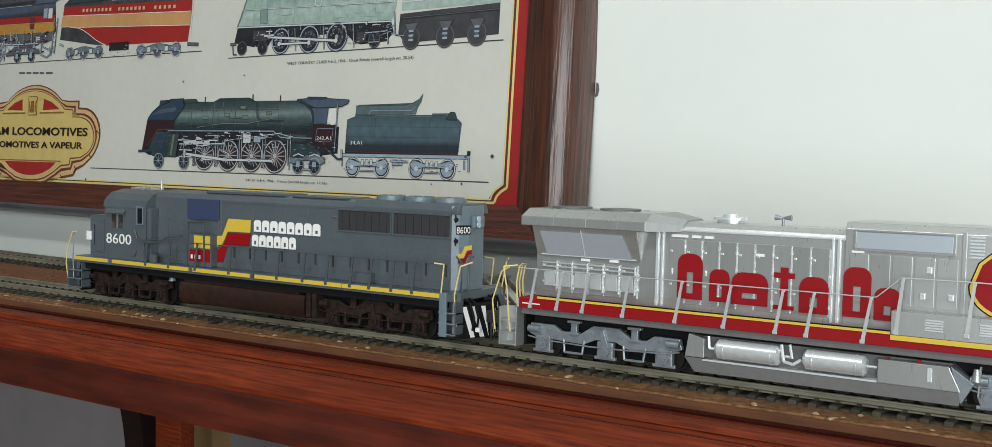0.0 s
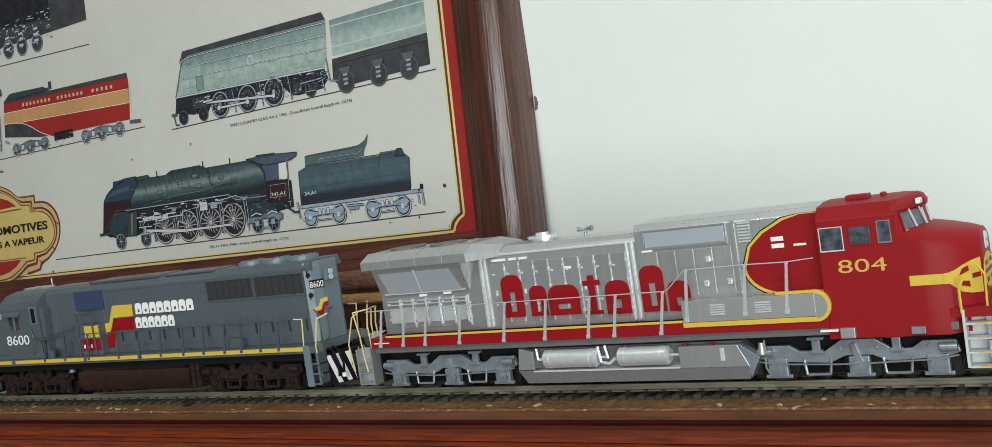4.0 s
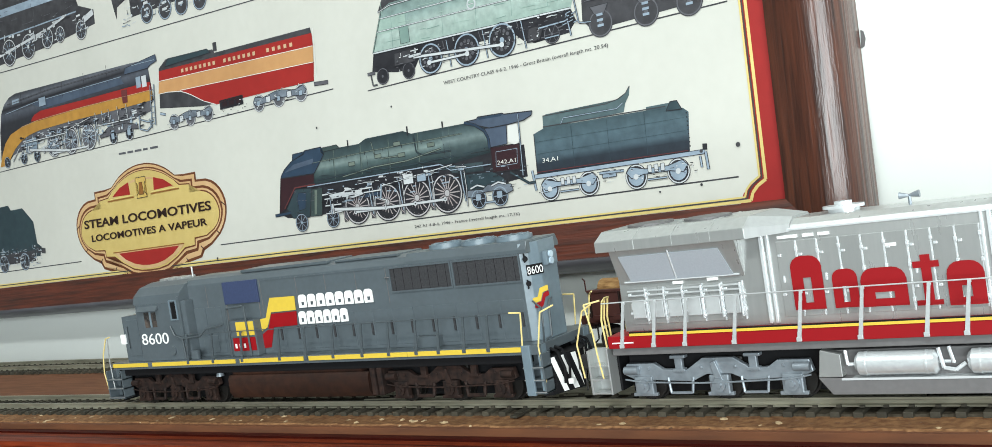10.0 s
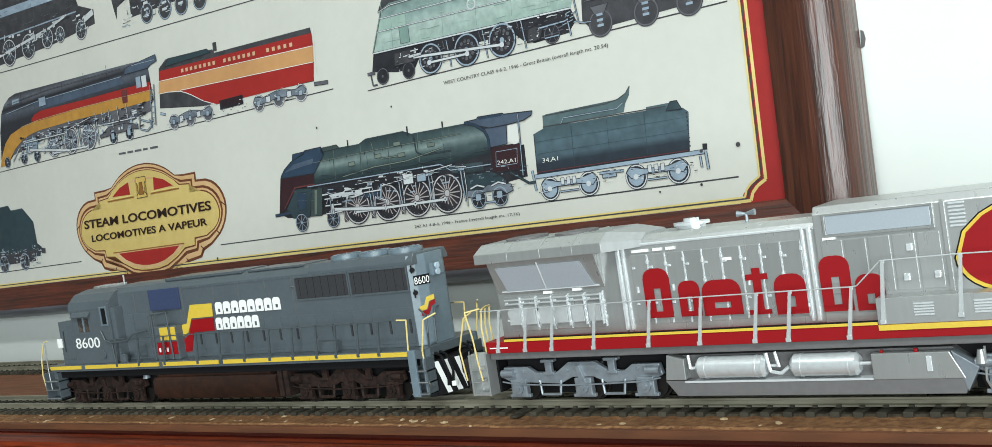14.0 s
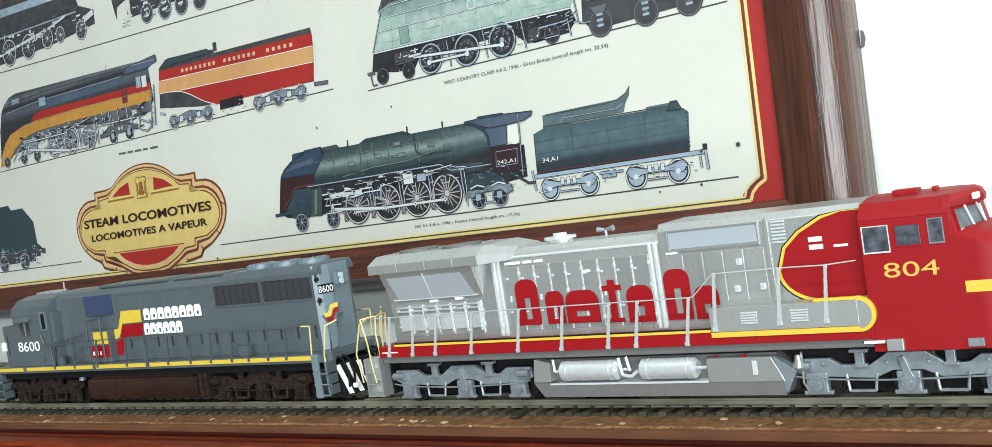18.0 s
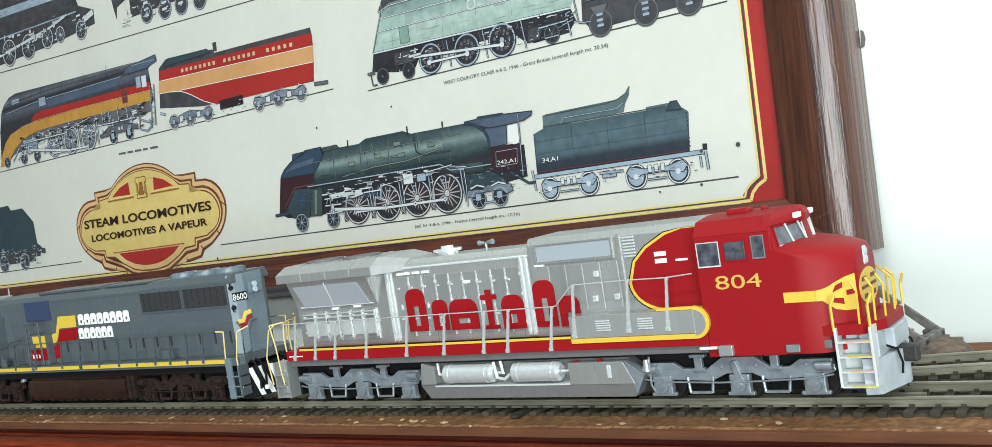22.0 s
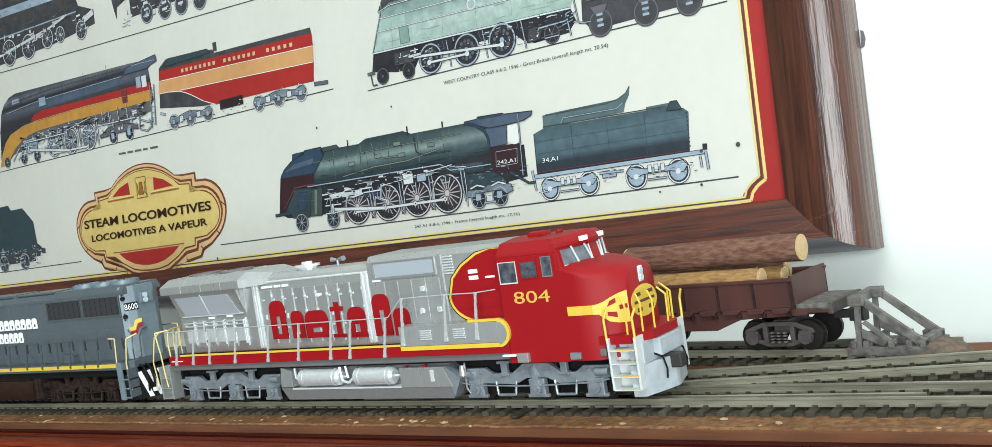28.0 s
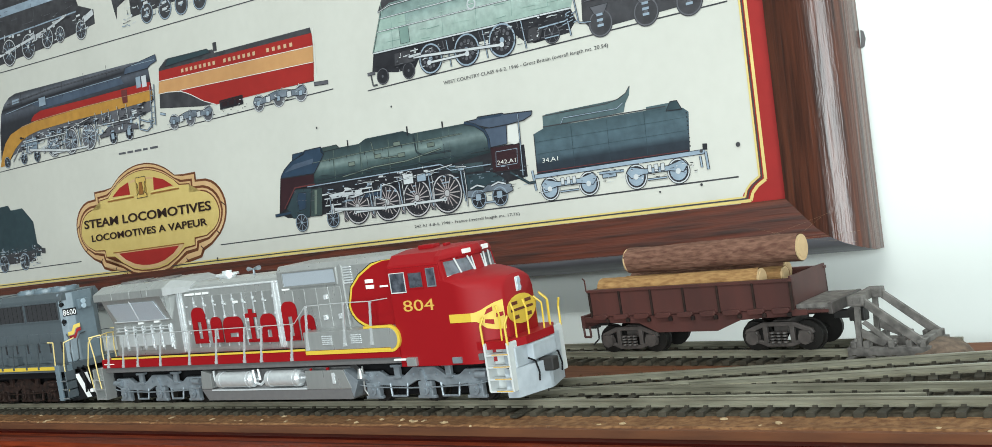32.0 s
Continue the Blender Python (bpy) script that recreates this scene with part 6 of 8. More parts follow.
panel(eng, [(-396, 82), (-371, 81), (-363, 76), (-363, 71), (-393, 70)], I_DARK, 3.2, "printed_ashpan")
drawn(eng, [(-347.6, 112), (-348.6, 76)], 0.5, I_STEEL, 6, "printed_cab_post")
panel(eng, [(-395, 68.6), (-392, 71.8), (-380, 71.2), (-376, 73.6), (-366, 73.4), (-358, 72.0), (-357, 68.2), (-362, 66.6), (-366, 69.4), (-379, 69.4), (-384, 67.2), (-390, 67.0)], I_MIDSTEEL, 6.4, "printed_trailing_truck")
for u in (-384, -367.5):
    panel(eng, quad(u - 2.2, u + 2.2, 64.6, 69.0), I_STEEL, 7.4, "printed_axle_box", 0.4)
    drawn(eng, [(u - 5.5, 72.6), (u, 74.2), (u + 5.5, 72.6)], 0.9, I_LIGHT, 7.4, "printed_spring")
drawn(eng, [(-380, 63.0), (-371, 63.0)], 0.8, I_STEEL, 5.8, "printed_brake_rod")
for u in (-501, -475, -447.6, -421.6):
    panel(eng, [(u - 2.4, 74), (u + 2.4, 74), (u + 1.8, 63.6), (u - 1.6, 63.2)], I_RIM, 3.6, "printed_brake_hanger", 0.4)
    drawn(eng, [(u - 0.8, 73), (u - 1.6, 66), (u + 1.2, 63.4)], 0.6, I_PINK, 4.4, "printed_brake_rod")
panel(eng, [(-515, 83.1), (-500, 83.7), (-496, 86.2), (-484, 83.2), (-480, 79.6), (-491, 78.0), (-501, 79.8), (-512, 79.3)], I_LIGHT, 11, "printed_crosshead", 0.6)
panel(eng, quad(-444, -435, 81.4, 88.2), I_LIGHT, 11, "printed_valve_box", 0.6)
panel(eng, quad(-432, -424, 81.8, 87.0), I_STEEL, 11, "printed_valve_box", 0.6)
drawn(eng, [(-521, 83.4), (-473, 83.3)], 0.9, I_LIGHT, 10.4, "printed_slide_bar")
printed_wheels(eng, [(-545.5, 66.6, 6.2, 8), (-513.5, 66.4, 6.0, 8)], I_SOOT, I_STEEL, I_STEEL, 6)
drivers = [(-489, 72, 11.4), (-461, 72.0, 11.8), (-434.5, 72.0, 11.8), (-409, 72.2, 12.2)]
printed_wheels(eng, [(*d, 16) for d in drivers], I_SOOT, I_PALERIM, I_PINK, 5)
printed_wheels(eng, [(-384, 65.8, 5.8, 6), (-367.5, 65.8, 5.8, 6)], I_SOOT, I_STEEL, I_STEEL, 6)
valve_gear(eng, drivers, -518, 90, I_LIGHT, I_STEEL, 7, 5)
linework(eng, -520, -398, 76, 89, 42, (I_SOOT, I_STEEL), 5.4, 21, 6, 0.6)
linework(eng, -466, -424, 83, 90, 16, (I_LIGHT, I_SOOT), 12, 29, 4, 0.8)
linework(eng, -514, -484, 76, 86, 12, (I_LIGHT, I_SOOT), 12, 30, 7, 0.9)
linework(eng, -528, -374, 91.5, 97, 12, (I_DARK, I_SOOT), 5, 22, 16, 0.3)
linework(eng, -562, -522, 72, 90, 14, (I_SOOT, I_RIM), 6, 23, 5, 0.35)
linework(eng, -394, -346, 66, 84, 30, (I_SOOT, I_STEEL), 7, 24, 4, 0.3)
panel(eng, [(-482, 77), (-478, 81.4), (-470, 82), (-464, 77.6)], I_BLUE, 6.6, "printed_splasher")
drawn(eng, [(-358, 79), (-345, 71), (-340, 71)], 1.0, I_DARK, 5, "printed_drawbar")
tend = printed("printed_tender", [[(-339, 75), (-338, 99), (-330, 101.5), (-250, 100.5), (-240, 98.5), (-237, 96), (-239, 74)]], I_TENDER, 1, FP, "printed dark blue-green tender")
printed("printed_bunker", [[(-331, 101), (-330.5, 108), (-328, 109), (-287, 108.4), (-279, 109.6), (-273.6, 112.0), (-270.5, 115.6), (-271.6, 110.6), (-274.6, 106.4), (-276, 102)], quad(-262, -244, 100, 102.5)], I_TENDER, 2, tend)
printed("printed_outline", [strip(-331, 102, -250, 101, 0.6), strip(-338.6, 76, -338, 99, 0.5), strip(-330.5, 108.3, -287, 108.3, 0.5), strip(-287, 108.3, -279, 109.6, 0.5), strip(-279, 109.6, -273.6, 112, 0.5), strip(-273.6, 112, -270.5, 115.6, 0.5)], I_BLACK, 3, tend)
drawn(tend, [(-342, 74.0), (-230, 74.0)], 2.0, I_STEEL, 3, "printed_tender_sill")
drawn(tend, [(-342, 78), (-340.5, 66)], 1.2, I_STEEL, 4, "printed_step")
drawn(tend, [(-231, 76.6), (-228.4, 76.4)], 2.6, I_SOOT, 4, "printed_buffer")
drawn(tend, [(-229.6, 74), (-229, 64.5)], 1.1, I_STEEL, 4, "printed_coupling")
drawn(tend, [(-233, 72), (-232.6, 66)], 0.8, I_STEEL, 4, "printed_coupling")
printed("printed_tender_edges", [strip(-338.5, 76.4, -239.5, 75.8, 0.4)], I_ROSE, 4, tend)
for v in (87, 94):
    printed("printed_shadow_line", [strip(-337, v, -240, v - 0.6, 0.18)], I_DARK, 3, tend)
for u in (-312, -288, -264):
    printed("printed_seam", [strip(u, 77, u + 0.4, 100, 0.25)], I_DARK, 3, tend)
for k in range(9):
    printed("printed_rivet_mark", [disc(-238.2, 78 + k * 2.2, 0.45, 6)], I_SOOT, 3, tend)
panel(tend, [(-250, 98.4), (-247, 103), (-243, 103), (-240.5, 98)], I_DARK, 3)
drawn(tend, [(-318, 102), (-316, 105), (-280, 104.6), (-276, 107)], 0.4, I_STEEL, 4, "printed_handrail", 0.2)
for c0, c1 in ((-330.5, -303.5), (-272.5, -246.5)):
    panel(tend, [(c0 - 6, 68.6), (c0 - 3, 71.6), (c0 + 6, 69.4), (c1 - 6, 69.4), (c1 + 3, 71.6), (c1 + 6, 68.6), (c1 + 3, 65), (c1 - 5, 66.6), (c0 + 5, 66.6), (c0 - 3, 65)], I_STEEL, 5.6, "printed_bogie")
    for k in range(3):
        m = (c0 + c1) / 2 + (k - 1) * 4
        panel(tend, quad(m - 1.2, m + 1.2, 67.2, 71.2), I_LIGHT, 6.4, "printed_spring", 0.3)
    drawn(tend, [(c0 + 7, 63.4), (c1 - 7, 63.4)], 0.6, I_STEEL, 5, "printed_brake_rod")
linework(tend, -338, -236, 64, 73, 40, (I_SOOT, I_LIGHT), 7, 26, 3, 0.25)
drawn(tend, [(-296, 70.6), (-280, 70.2)], 1.0, I_STEEL, 5, "printed_pipe")
panel(tend, quad(-294, -285, 67.6, 71.4), I_STEEL, 4.4)
printed_wheels(tend, [(-330.5, 65.8, 6.6, 0), (-303.5, 65.8, 6.6, 0), (-272.5, 65.8, 6.6, 0), (-246.5, 65.8, 6.6, 0)], I_SOOT, I_LIGHT, I_LIGHT, 4)
for u in (-330.5, -303.5, -272.5, -246.5):
    printed("printed_wheel_web", [disc(u, 65.8, 5.0, 16)], I_STEEL, 5, tend)
    printed("printed_hub", [disc(u, 65.8, 1.6, 10)], I_LIGHT, 7, tend)
printed("ground_line", [strip(-640, 58.6, -213, 58.6, 0.8)], I_BLACK, 1, FP)

# the streamlined red and orange engine
eng = printed("printed_engine", [[(-953, 160), (-949, 190), (-944, 206), (-937, 214), (-927, 219), (-915, 221), (-735, 214.6), (-715, 213.4), (-707, 206), (-704, 180), (-708, 177), (-835, 178), (-905, 179), (-940, 160)]], I_JACKET, 1, FP, "printed streamlined engine in red and orange")
printed("printed_red_band", [[(-892, 191.6), (-889, 194.4), (-884, 196.8), (-873, 198.6), (-806, 196.6), (-735, 195.6), (-706, 195.0), (-705, 188.2), (-807, 190.5), (-878, 190.2)]], I_RED, 3.2, eng)
printed("printed_jacket_light", [[(-890, 207.4), (-747, 206.4), (-742, 199.6), (-868, 199.8)]], I_SLATE, 2.6, eng)
printed("printed_cab_wall", [[(-738, 208), (-707, 206.4), (-706, 194.6), (-736, 195.4)]], I_JACKET, 2.8, eng)
printed("printed_lamp", [[(-921, 215.4), (-909, 215.6), (-909, 211.8), (-922, 211.6)]], I_STEEL, 3, eng)
printed("printed_skirt", [[(-955, 158), (-948, 170), (-941, 178.6), (-930, 185.2), (-910, 189.0), (-881, 190.9), (-807, 190.8), (-705, 188.4), (-706, 180.2), (-752, 180.4), (-829, 181.9), (-880, 181.7), (-898, 180.0), (-911, 176.9), (-924, 171.4), (-933, 165.0), (-941, 157.7)]], I_OCHRE, 3, eng)
drawn(eng, [(-910, 189.0), (-881, 190.9), (-807, 190.8), (-706, 188.4)], 0.4, I_PEACH, 4, "printed_lining", 0.1)
printed("printed_underframe", [[(-928, 176), (-918, 183), (-905, 187.4), (-885, 188), (-799, 185.5), (-709, 181), (-709, 172), (-750, 166), (-790, 174), (-870, 173), (-905, 168), (-930, 166)]], I_RIM, 1.5, eng)
printed("printed_cab_slope", [[(-746, 184), (-739, 183.8), (-738, 194.4), (-747, 195)]], I_ROSE, 4.4, eng)
printed("printed_cab_window", [quad(-724.6, -718.4, 192.8, 201.6)], I_STEEL, 4, eng)
printed("printed_cab_window", [quad(-716.8, -710.4, 192.2, 201.2)], I_LIGHT, 4, eng)
for u in (-905, -870, -835, -800, -765):
    printed("printed_boiler_band", [strip(u, 204, u, 219, 0.5)], I_SOOT, 3, eng)
drawn(eng, [(-935, 205), (-880, 207.6), (-745, 206)], 0.6, I_STEEL, 3, "printed_handrail", 0.3)
drawn(eng, [(-930, 213), (-860, 214.6), (-745, 212.6)], 0.5, I_RIM, 3, "printed_pipe", 0.3)
linework(eng, -915, -716, 162, 180, 60, (I_LIGHT, I_STEEL, I_SOOT), 8, 31, 7, 0.9)
panel(eng, quad(-874.6, -863, 202, 210), I_STEEL, 4.6)
panel(eng, [(-740, 206.7), (-738, 211.6), (-715, 213.4), (-695, 214.8), (-694, 209.4), (-703, 207.9), (-707, 206.0)], I_SLATE, 3.6, "printed_cab_roof")
drawn(eng, [(-728, 212), (-697, 211)], 0.5, I_STEEL, 4.6, "printed_handrail", 0.1)
drivers = [(-857.6, 166, 10.8), (-829.4, 164.8, 10.8), (-801, 164.6, 11.0)]
printed_wheels(eng, [(-941, 160.6, 5, 6), (-910.5, 160.6, 5.4, 6), (-887.5, 159.8, 5.2, 6)], I_SOOT, I_STEEL, I_STEEL, 4)
printed_wheels(eng, [(*d, 14) for d in drivers], I_RIM, I_LIGHT, I_STEEL, 4)
printed_wheels(eng, [(-764.7, 158.8, 5.6, 6), (-741.2, 158.9, 5.6, 6)], I_SOOT, I_LIGHT, I_STEEL, 4)
valve_gear(eng, drivers, -905, 181, I_LIGHT, I_STEEL, 6, 8, 0.72)
panel(eng, [(-905, 165), (-905, 176), (-885, 177), (-885, 166)], I_STEEL, 5, "printed_cylinder")
for u in (-930, -920, -875):
    drawn(eng, [(u, 160), (u + 14, 171)], 0.8, I_LIGHT, 6)
panel(eng, [(-784, 162.6), (-778, 164.4), (-770, 168.4), (-744, 167.6), (-728, 164.4), (-728, 160.6), (-736, 161.4), (-741, 163.4), (-746, 161.0), (-759, 161.2), (-764, 163.4), (-770, 160.8), (-783, 160.4)], I_RIM, 5.4, "printed_trailing_truck")
for u in (-764.7, -741.2):
    panel(eng, quad(u - 2.4, u + 2.4, 157.0, 162.4), I_STEEL, 6.4, "printed_axle_box", 0.4)
for u in (-754.6, -750.6):
    printed("printed_pin", [disc(u, 164.6, 1.3, 8)], I_LIGHT, 6.4, eng)
drawn(eng, [(-786, 171.6), (-770, 171.0), (-731, 170.2)], 0.8, I_LIGHT, 5.4, "printed_pipe")
drawn(eng, [(-724, 172), (-726, 160), (-716, 157), (-710, 160), (-712, 166)], 0.9, I_STEEL, 5.4, "printed_pipe")
for u in (-788, -778, -768, -755, -742):
    drawn(eng, [(u, 183), (u + 1, 171)], 0.6, I_LIGHT, 5)
drawn(eng, [(-706, 192), (-709, 158)], 0.6, I_STEEL, 6, "printed_ladder")
drawn(eng, [(-701, 192), (-704, 160)], 0.6, I_STEEL, 6, "printed_ladder")
for k in range(7):
    drawn(eng, [(-706.3 - k * 0.4, 188 - k * 4.4), (-701.4 - k * 0.4, 188 - k * 4.4)], 0.4, I_STEEL, 6, "printed_rung", 0.15)
drawn(eng, [(-726, 168), (-714, 164), (-706, 164)], 0.9, I_STEEL, 5)
tend = printed("printed_tender", [[(-697, 172), (-693, 203), (-683, 208.5), (-624, 205), (-622, 202), (-516, 199), (-515, 192), (-518, 162), (-643, 165)]], I_BLACK, 1, FP, "printed red and orange tender")
printed("printed_red_band", [[(-694, 193), (-693, 201), (-515, 195), (-515, 186)], [(-626, 163.6), (-633, 166), (-641, 168.8), (-648, 172.2), (-654, 175.4), (-661, 178.4), (-668, 180.6), (-668, 181.5), (-516, 175), (-518, 162.5)]], I_RED, 2, tend)
printed("printed_orange_band", [[(-696.4, 183.2), (-694, 193), (-515, 186), (-516, 175), (-668, 181.3), (-684, 182.8)]], I_ORANGE, 3, tend)
printed_each("printed_line", [strip(-694, 193, -515, 186, 0.5), strip(-668, 181.5, -516, 175, 0.5), strip(-696, 183.2, -684, 182.8, 0.5), strip(-684, 182.8, -668, 180.8, 0.6), strip(-668, 180.8, -661, 178.4, 0.6), strip(-661, 178.4, -654, 175.4, 0.6), strip(-654, 175.4, -641, 168.8, 0.6), strip(-641, 168.8, -633, 166, 0.6), strip(-633, 166, -626, 163.6, 0.6), strip(-514.6, 164, -513, 198, 0.8)], I_WHITE, 4, tend)
printed_each("printed_name_bar", [quad(u, u + 3.0, 194.6 - (u + 664) * 0.039, 197.4 - (u + 664) * 0.039) for u in [-664 + k * 5.6 for k in range(8)] + [-612 + k * 5.6 for k in range(7)] + [-563 + k * 6.2 for k in range(5)]], I_PEACH, 4, tend, "pale plain bars of a company name")
printed("printed_chimney", [quad(-623, -618.6, 203, 209.6)], I_BLACK, 2, tend)
for cs in ((-680, -659, -637), (-577.5, -555.5, -532)):
    v = 158.6 if cs[0] < -600 else 156.4
    printed_wheels(tend, [(c, v, 6.0, 0) for c in cs], I_RIM, I_LIGHT, I_STEEL, 3)
    panel(tend, [(cs[0] - 6, v + 1.5), (cs[0] - 3, v + 5), (cs[0] + 5, v + 3.2), (cs[1] - 4, v + 5.4), (cs[1] + 4, v + 5.4), (cs[2] - 5, v + 3.2), (cs[2] + 3, v + 5), (cs[2] + 6, v + 1.5), (cs[2] + 3, v - 1.6), (cs[1], v + 0.4), (cs[0] - 3, v - 1.6)], I_MIDSTEEL, 4.6, "printed_bogie")
    for c in cs:
        panel(tend, quad(c - 1.8, c + 1.8, v - 1.8, v + 1.8), I_STEEL, 5.4, "printed_axle_box", 0.35)
    for c in ((cs[0] + cs[1]) / 2, (cs[1] + cs[2]) / 2):
        panel(tend, quad(c - 2.4, c + 2.4, v - 1.0, v + 3.4), I_LIGHT, 5.4, "printed_spring", 0.5)
linework(tend, -690, -528, 153, 163, 50, (I_SOOT, I_LIGHT), 6.4, 35, 3, 0.35)
panel(tend, quad(-622, -595, 159, 165.6), I_SOOT, 2, "printed_toolbox")
for k in range(3):
    panel(tend, quad(-619 + k * 8, -613 + k * 8, 160.4, 164), I_MAROON, 3, "printed_toolbox_door", 0.3)
drawn(tend, [(-518, 160), (-504, 159)], 2.2, I_RIM, 3, "printed_coupling")
drawn(tend, [(-697, 168), (-690, 166)], 1.4, I_STEEL, 3, "printed_coupling")
panel(tend, [(-684, 203), (-680, 208.4), (-630, 206.4), (-626, 203)], I_DARK, 3)
printed("ground_line", [strip(-975, 153.6, -500, 153.6, 0.8)], I_BLACK, 1, FP)

# the pale green British engine
eng = printed("printed_engine", [[(-462, 158), (-459, 170), (-303, 165.6), (-300, 158), (-306, 152), (-330, 151), (-338, 154), (-345, 160), (-420, 159), (-424, 154), (-440, 154)]], I_SOOT, 1, FP, "printed pale green air-smoothed engine")
printed("printed_casing", [[(-459, 169.6), (-448, 195), (-440, 200), (-297, 197), (-299, 175), (-302.5, 165.4)]], I_CASING, 2, eng)
printed("printed_roof", [[(-451, 195), (-446, 203), (-300, 203), (-297, 197.4), (-440, 199)]], I_BLACK, 3, eng)
drawn(eng, [(-451, 195), (-440, 197.4), (-297, 195.4)], 0.5, I_LIGHT, 4, "printed_lining", 0.3)
drawn(eng, [(-459, 169.6), (-302.5, 165.4)], 0.9, I_LIGHT, 4, "printed_lining", 0.25)
drawn(eng, [(-453.5, 182.6), (-299, 178.6)], 0.5, I_LIGHT, 4, "printed_lining", 0.15)
drawn(eng, [(-450, 190.6), (-299, 187)], 0.5, I_LIGHT, 4, "printed_lining", 0.15)
for u in (-441, -428, -398, -371, -344, -318):
    printed("printed_door_line", [strip(u, 170, u + 1.5, 196, 0.3)], I_MIDGREEN, 3, eng)
panel(eng, quad(-434, -426, 171, 182), I_MIDGREEN, 2.4, "printed_hatch", 0.3)
drawn(eng, [(-459, 169.6), (-448, 195)], 0.5, I_MIDGREEN, 4, "printed_outline", 0.3)
printed("printed_shade", [[(-455, 181), (-450.5, 191), (-428, 190), (-428, 180.4)]], I_PALEGREEN, 2.2, eng)
drivers = [(-410, 157.2, 9.4), (-380.5, 157, 9.8), (-353, 157.4, 10.0)]
printed_wheels(eng, [(-452.5, 153.6, 5.2, 0), (-429.5, 153.2, 5.2, 0)], I_SOOT, I_RIM, I_RIM, 4)
printed_wheels(eng, [(*d, 0) for d in drivers], I_SOOT, I_STEEL, I_RIM, 4)
for u, v, r in drivers:
    for k in range(11):
        q = math.tau * k / 11
        printed("printed_dimple", [disc(u + r * 0.55 * math.cos(q), v + r * 0.55 * math.sin(q), r * 0.12, 7)], I_RIM, 5, eng)
printed_wheels(eng, [(-317, 153.6, 5.4, 6)], I_SOOT, I_RIM, I_RIM, 4)
panel(eng, [(-441, 158), (-440, 166), (-424, 166.4), (-424, 158)], I_BLACK, 5, "printed_cylinder")
drawn(eng, [(-424, 160.6), (-353, 154.6)], 1.5, I_LIGHT, 7, "printed_main_rod", 0.4)
drawn(eng, [(-411, 154.8), (-380, 154.4)], 1.3, I_LIGHT, 6, "printed_side_rod", 0.4)
for u, v in ((-411, 154.8), (-380, 154.4), (-353, 154.6)):
    printed("printed_pin", [disc(u, v, 1.7, 10)], I_LIGHT, 8, eng)
panel(eng, quad(-428, -417, 160.6, 162.6), I_LIGHT, 7)
panel(eng, quad(-426, -419, 164.2, 165.4), I_LIGHT, 7)
drawn(eng, [(-422.5, 159.6), (-421.5, 166)], 1.2, I_LIGHT, 7)
for u in (-396, -367, -338):
    drawn(eng, [(u, 166), (u + 1, 158), (u + 2, 149)], 0.6, I_STEEL, 3.4)
    drawn(eng, [(u - 3, 166), (u - 2, 161)], 0.5, I_RIM, 3.4)
drawn(eng, [(-466, 157), (-459, 157)], 1.6, I_RIM, 4, "printed_buffer")
drawn(eng, [(-463, 156), (-462, 149), (-458, 149)], 0.5, I_RIM, 4, "printed_coupling")
linework(eng, -440, -305, 152, 165, 60, (I_LIGHT, I_SOOT, I_RIM), 5.6, 41, 4, 0.4)
linework(eng, -450, -302, 170, 194, 14, (I_MIDGREEN, I_PALEGREEN), 3.4, 42, 16, 0.3)
panel(eng, [(-335, 152), (-333, 160), (-322, 160), (-326, 152)], I_BLACK, 4)
drawn(eng, [(-326, 158.6), (-307, 159)], 0.8, I_STEEL, 5)
drawn(eng, [(-322, 152), (-312, 152)], 0.6, I_STEEL, 6)
drawn(eng, [(-306, 163), (-304, 150)], 0.7, I_STEEL, 5, "printed_step")
drawn(eng, [(-300, 172), (-298, 156), (-290, 155)], 0.5, I_STEEL, 5, "printed_step")
for k in range(8):
    drawn(eng, [(-309 + k * 1.1, 157 + (k * 37 % 7)), (-306 + k * 1.1, 157.6 + (k * 37 % 7))], 0.5, I_STEEL, 5.4, "printed_pipe", 0.2)
printed("printed_crest", [disc(-373, 183.4, 3.6, 16)], I_LIGHT, 5, eng)
printed("printed_crest_inner", [disc(-373, 183.4, 2.6, 14)], I_PALEGREEN, 5.4, eng)
drawn(eng, [(-375, 183.4), (-371, 183.4)], 0.5, I_LIGHT, 5.8, "printed_crest_bar", 0.1)
tend = printed("printed_tender", [[(-296, 157), (-295, 170), (-212, 172), (-212, 152), (-290, 150)]], I_BLACK, 1, FP, "printed green tender on black wheels")
printed("printed_tender_side", [[(-294, 172), (-294, 196), (-212, 198), (-212, 172)]], I_CASING, 1, tend)
printed("printed_tender_lines", [strip(-294, 178, -212, 178, 0.7), strip(-294, 192, -212, 192, 0.7)], I_LIGHT, 2, tend)
printed_wheels(tend, [(-284, 153, 7.5, 0), (-255, 153, 7.5, 0), (-229, 153, 7.5, 0)], I_BLACK, I_RIM, I_RIM, 3)
for u in (-284, -255, -229):
    panel(tend, [(u - 6, 163), (u - 3, 158), (u + 3, 158), (u + 6, 163)], I_RIM, 4, "printed_horn_guide", 0.3)
drawn(tend, [(-293, 167), (-212, 168)], 0.5, I_RIM, 3, "printed_pipe")
printed_each("printed_axle_box", [quad(u - 2, u + 2, v, v + 1.4) for u in (-284, -255, -229) for v in (151, 154, 157)], I_STEEL, 5, tend)
printed("ground_line", [strip(-468, 146.7, -208, 148.2, 0.8)], I_BLACK, 1, FP)

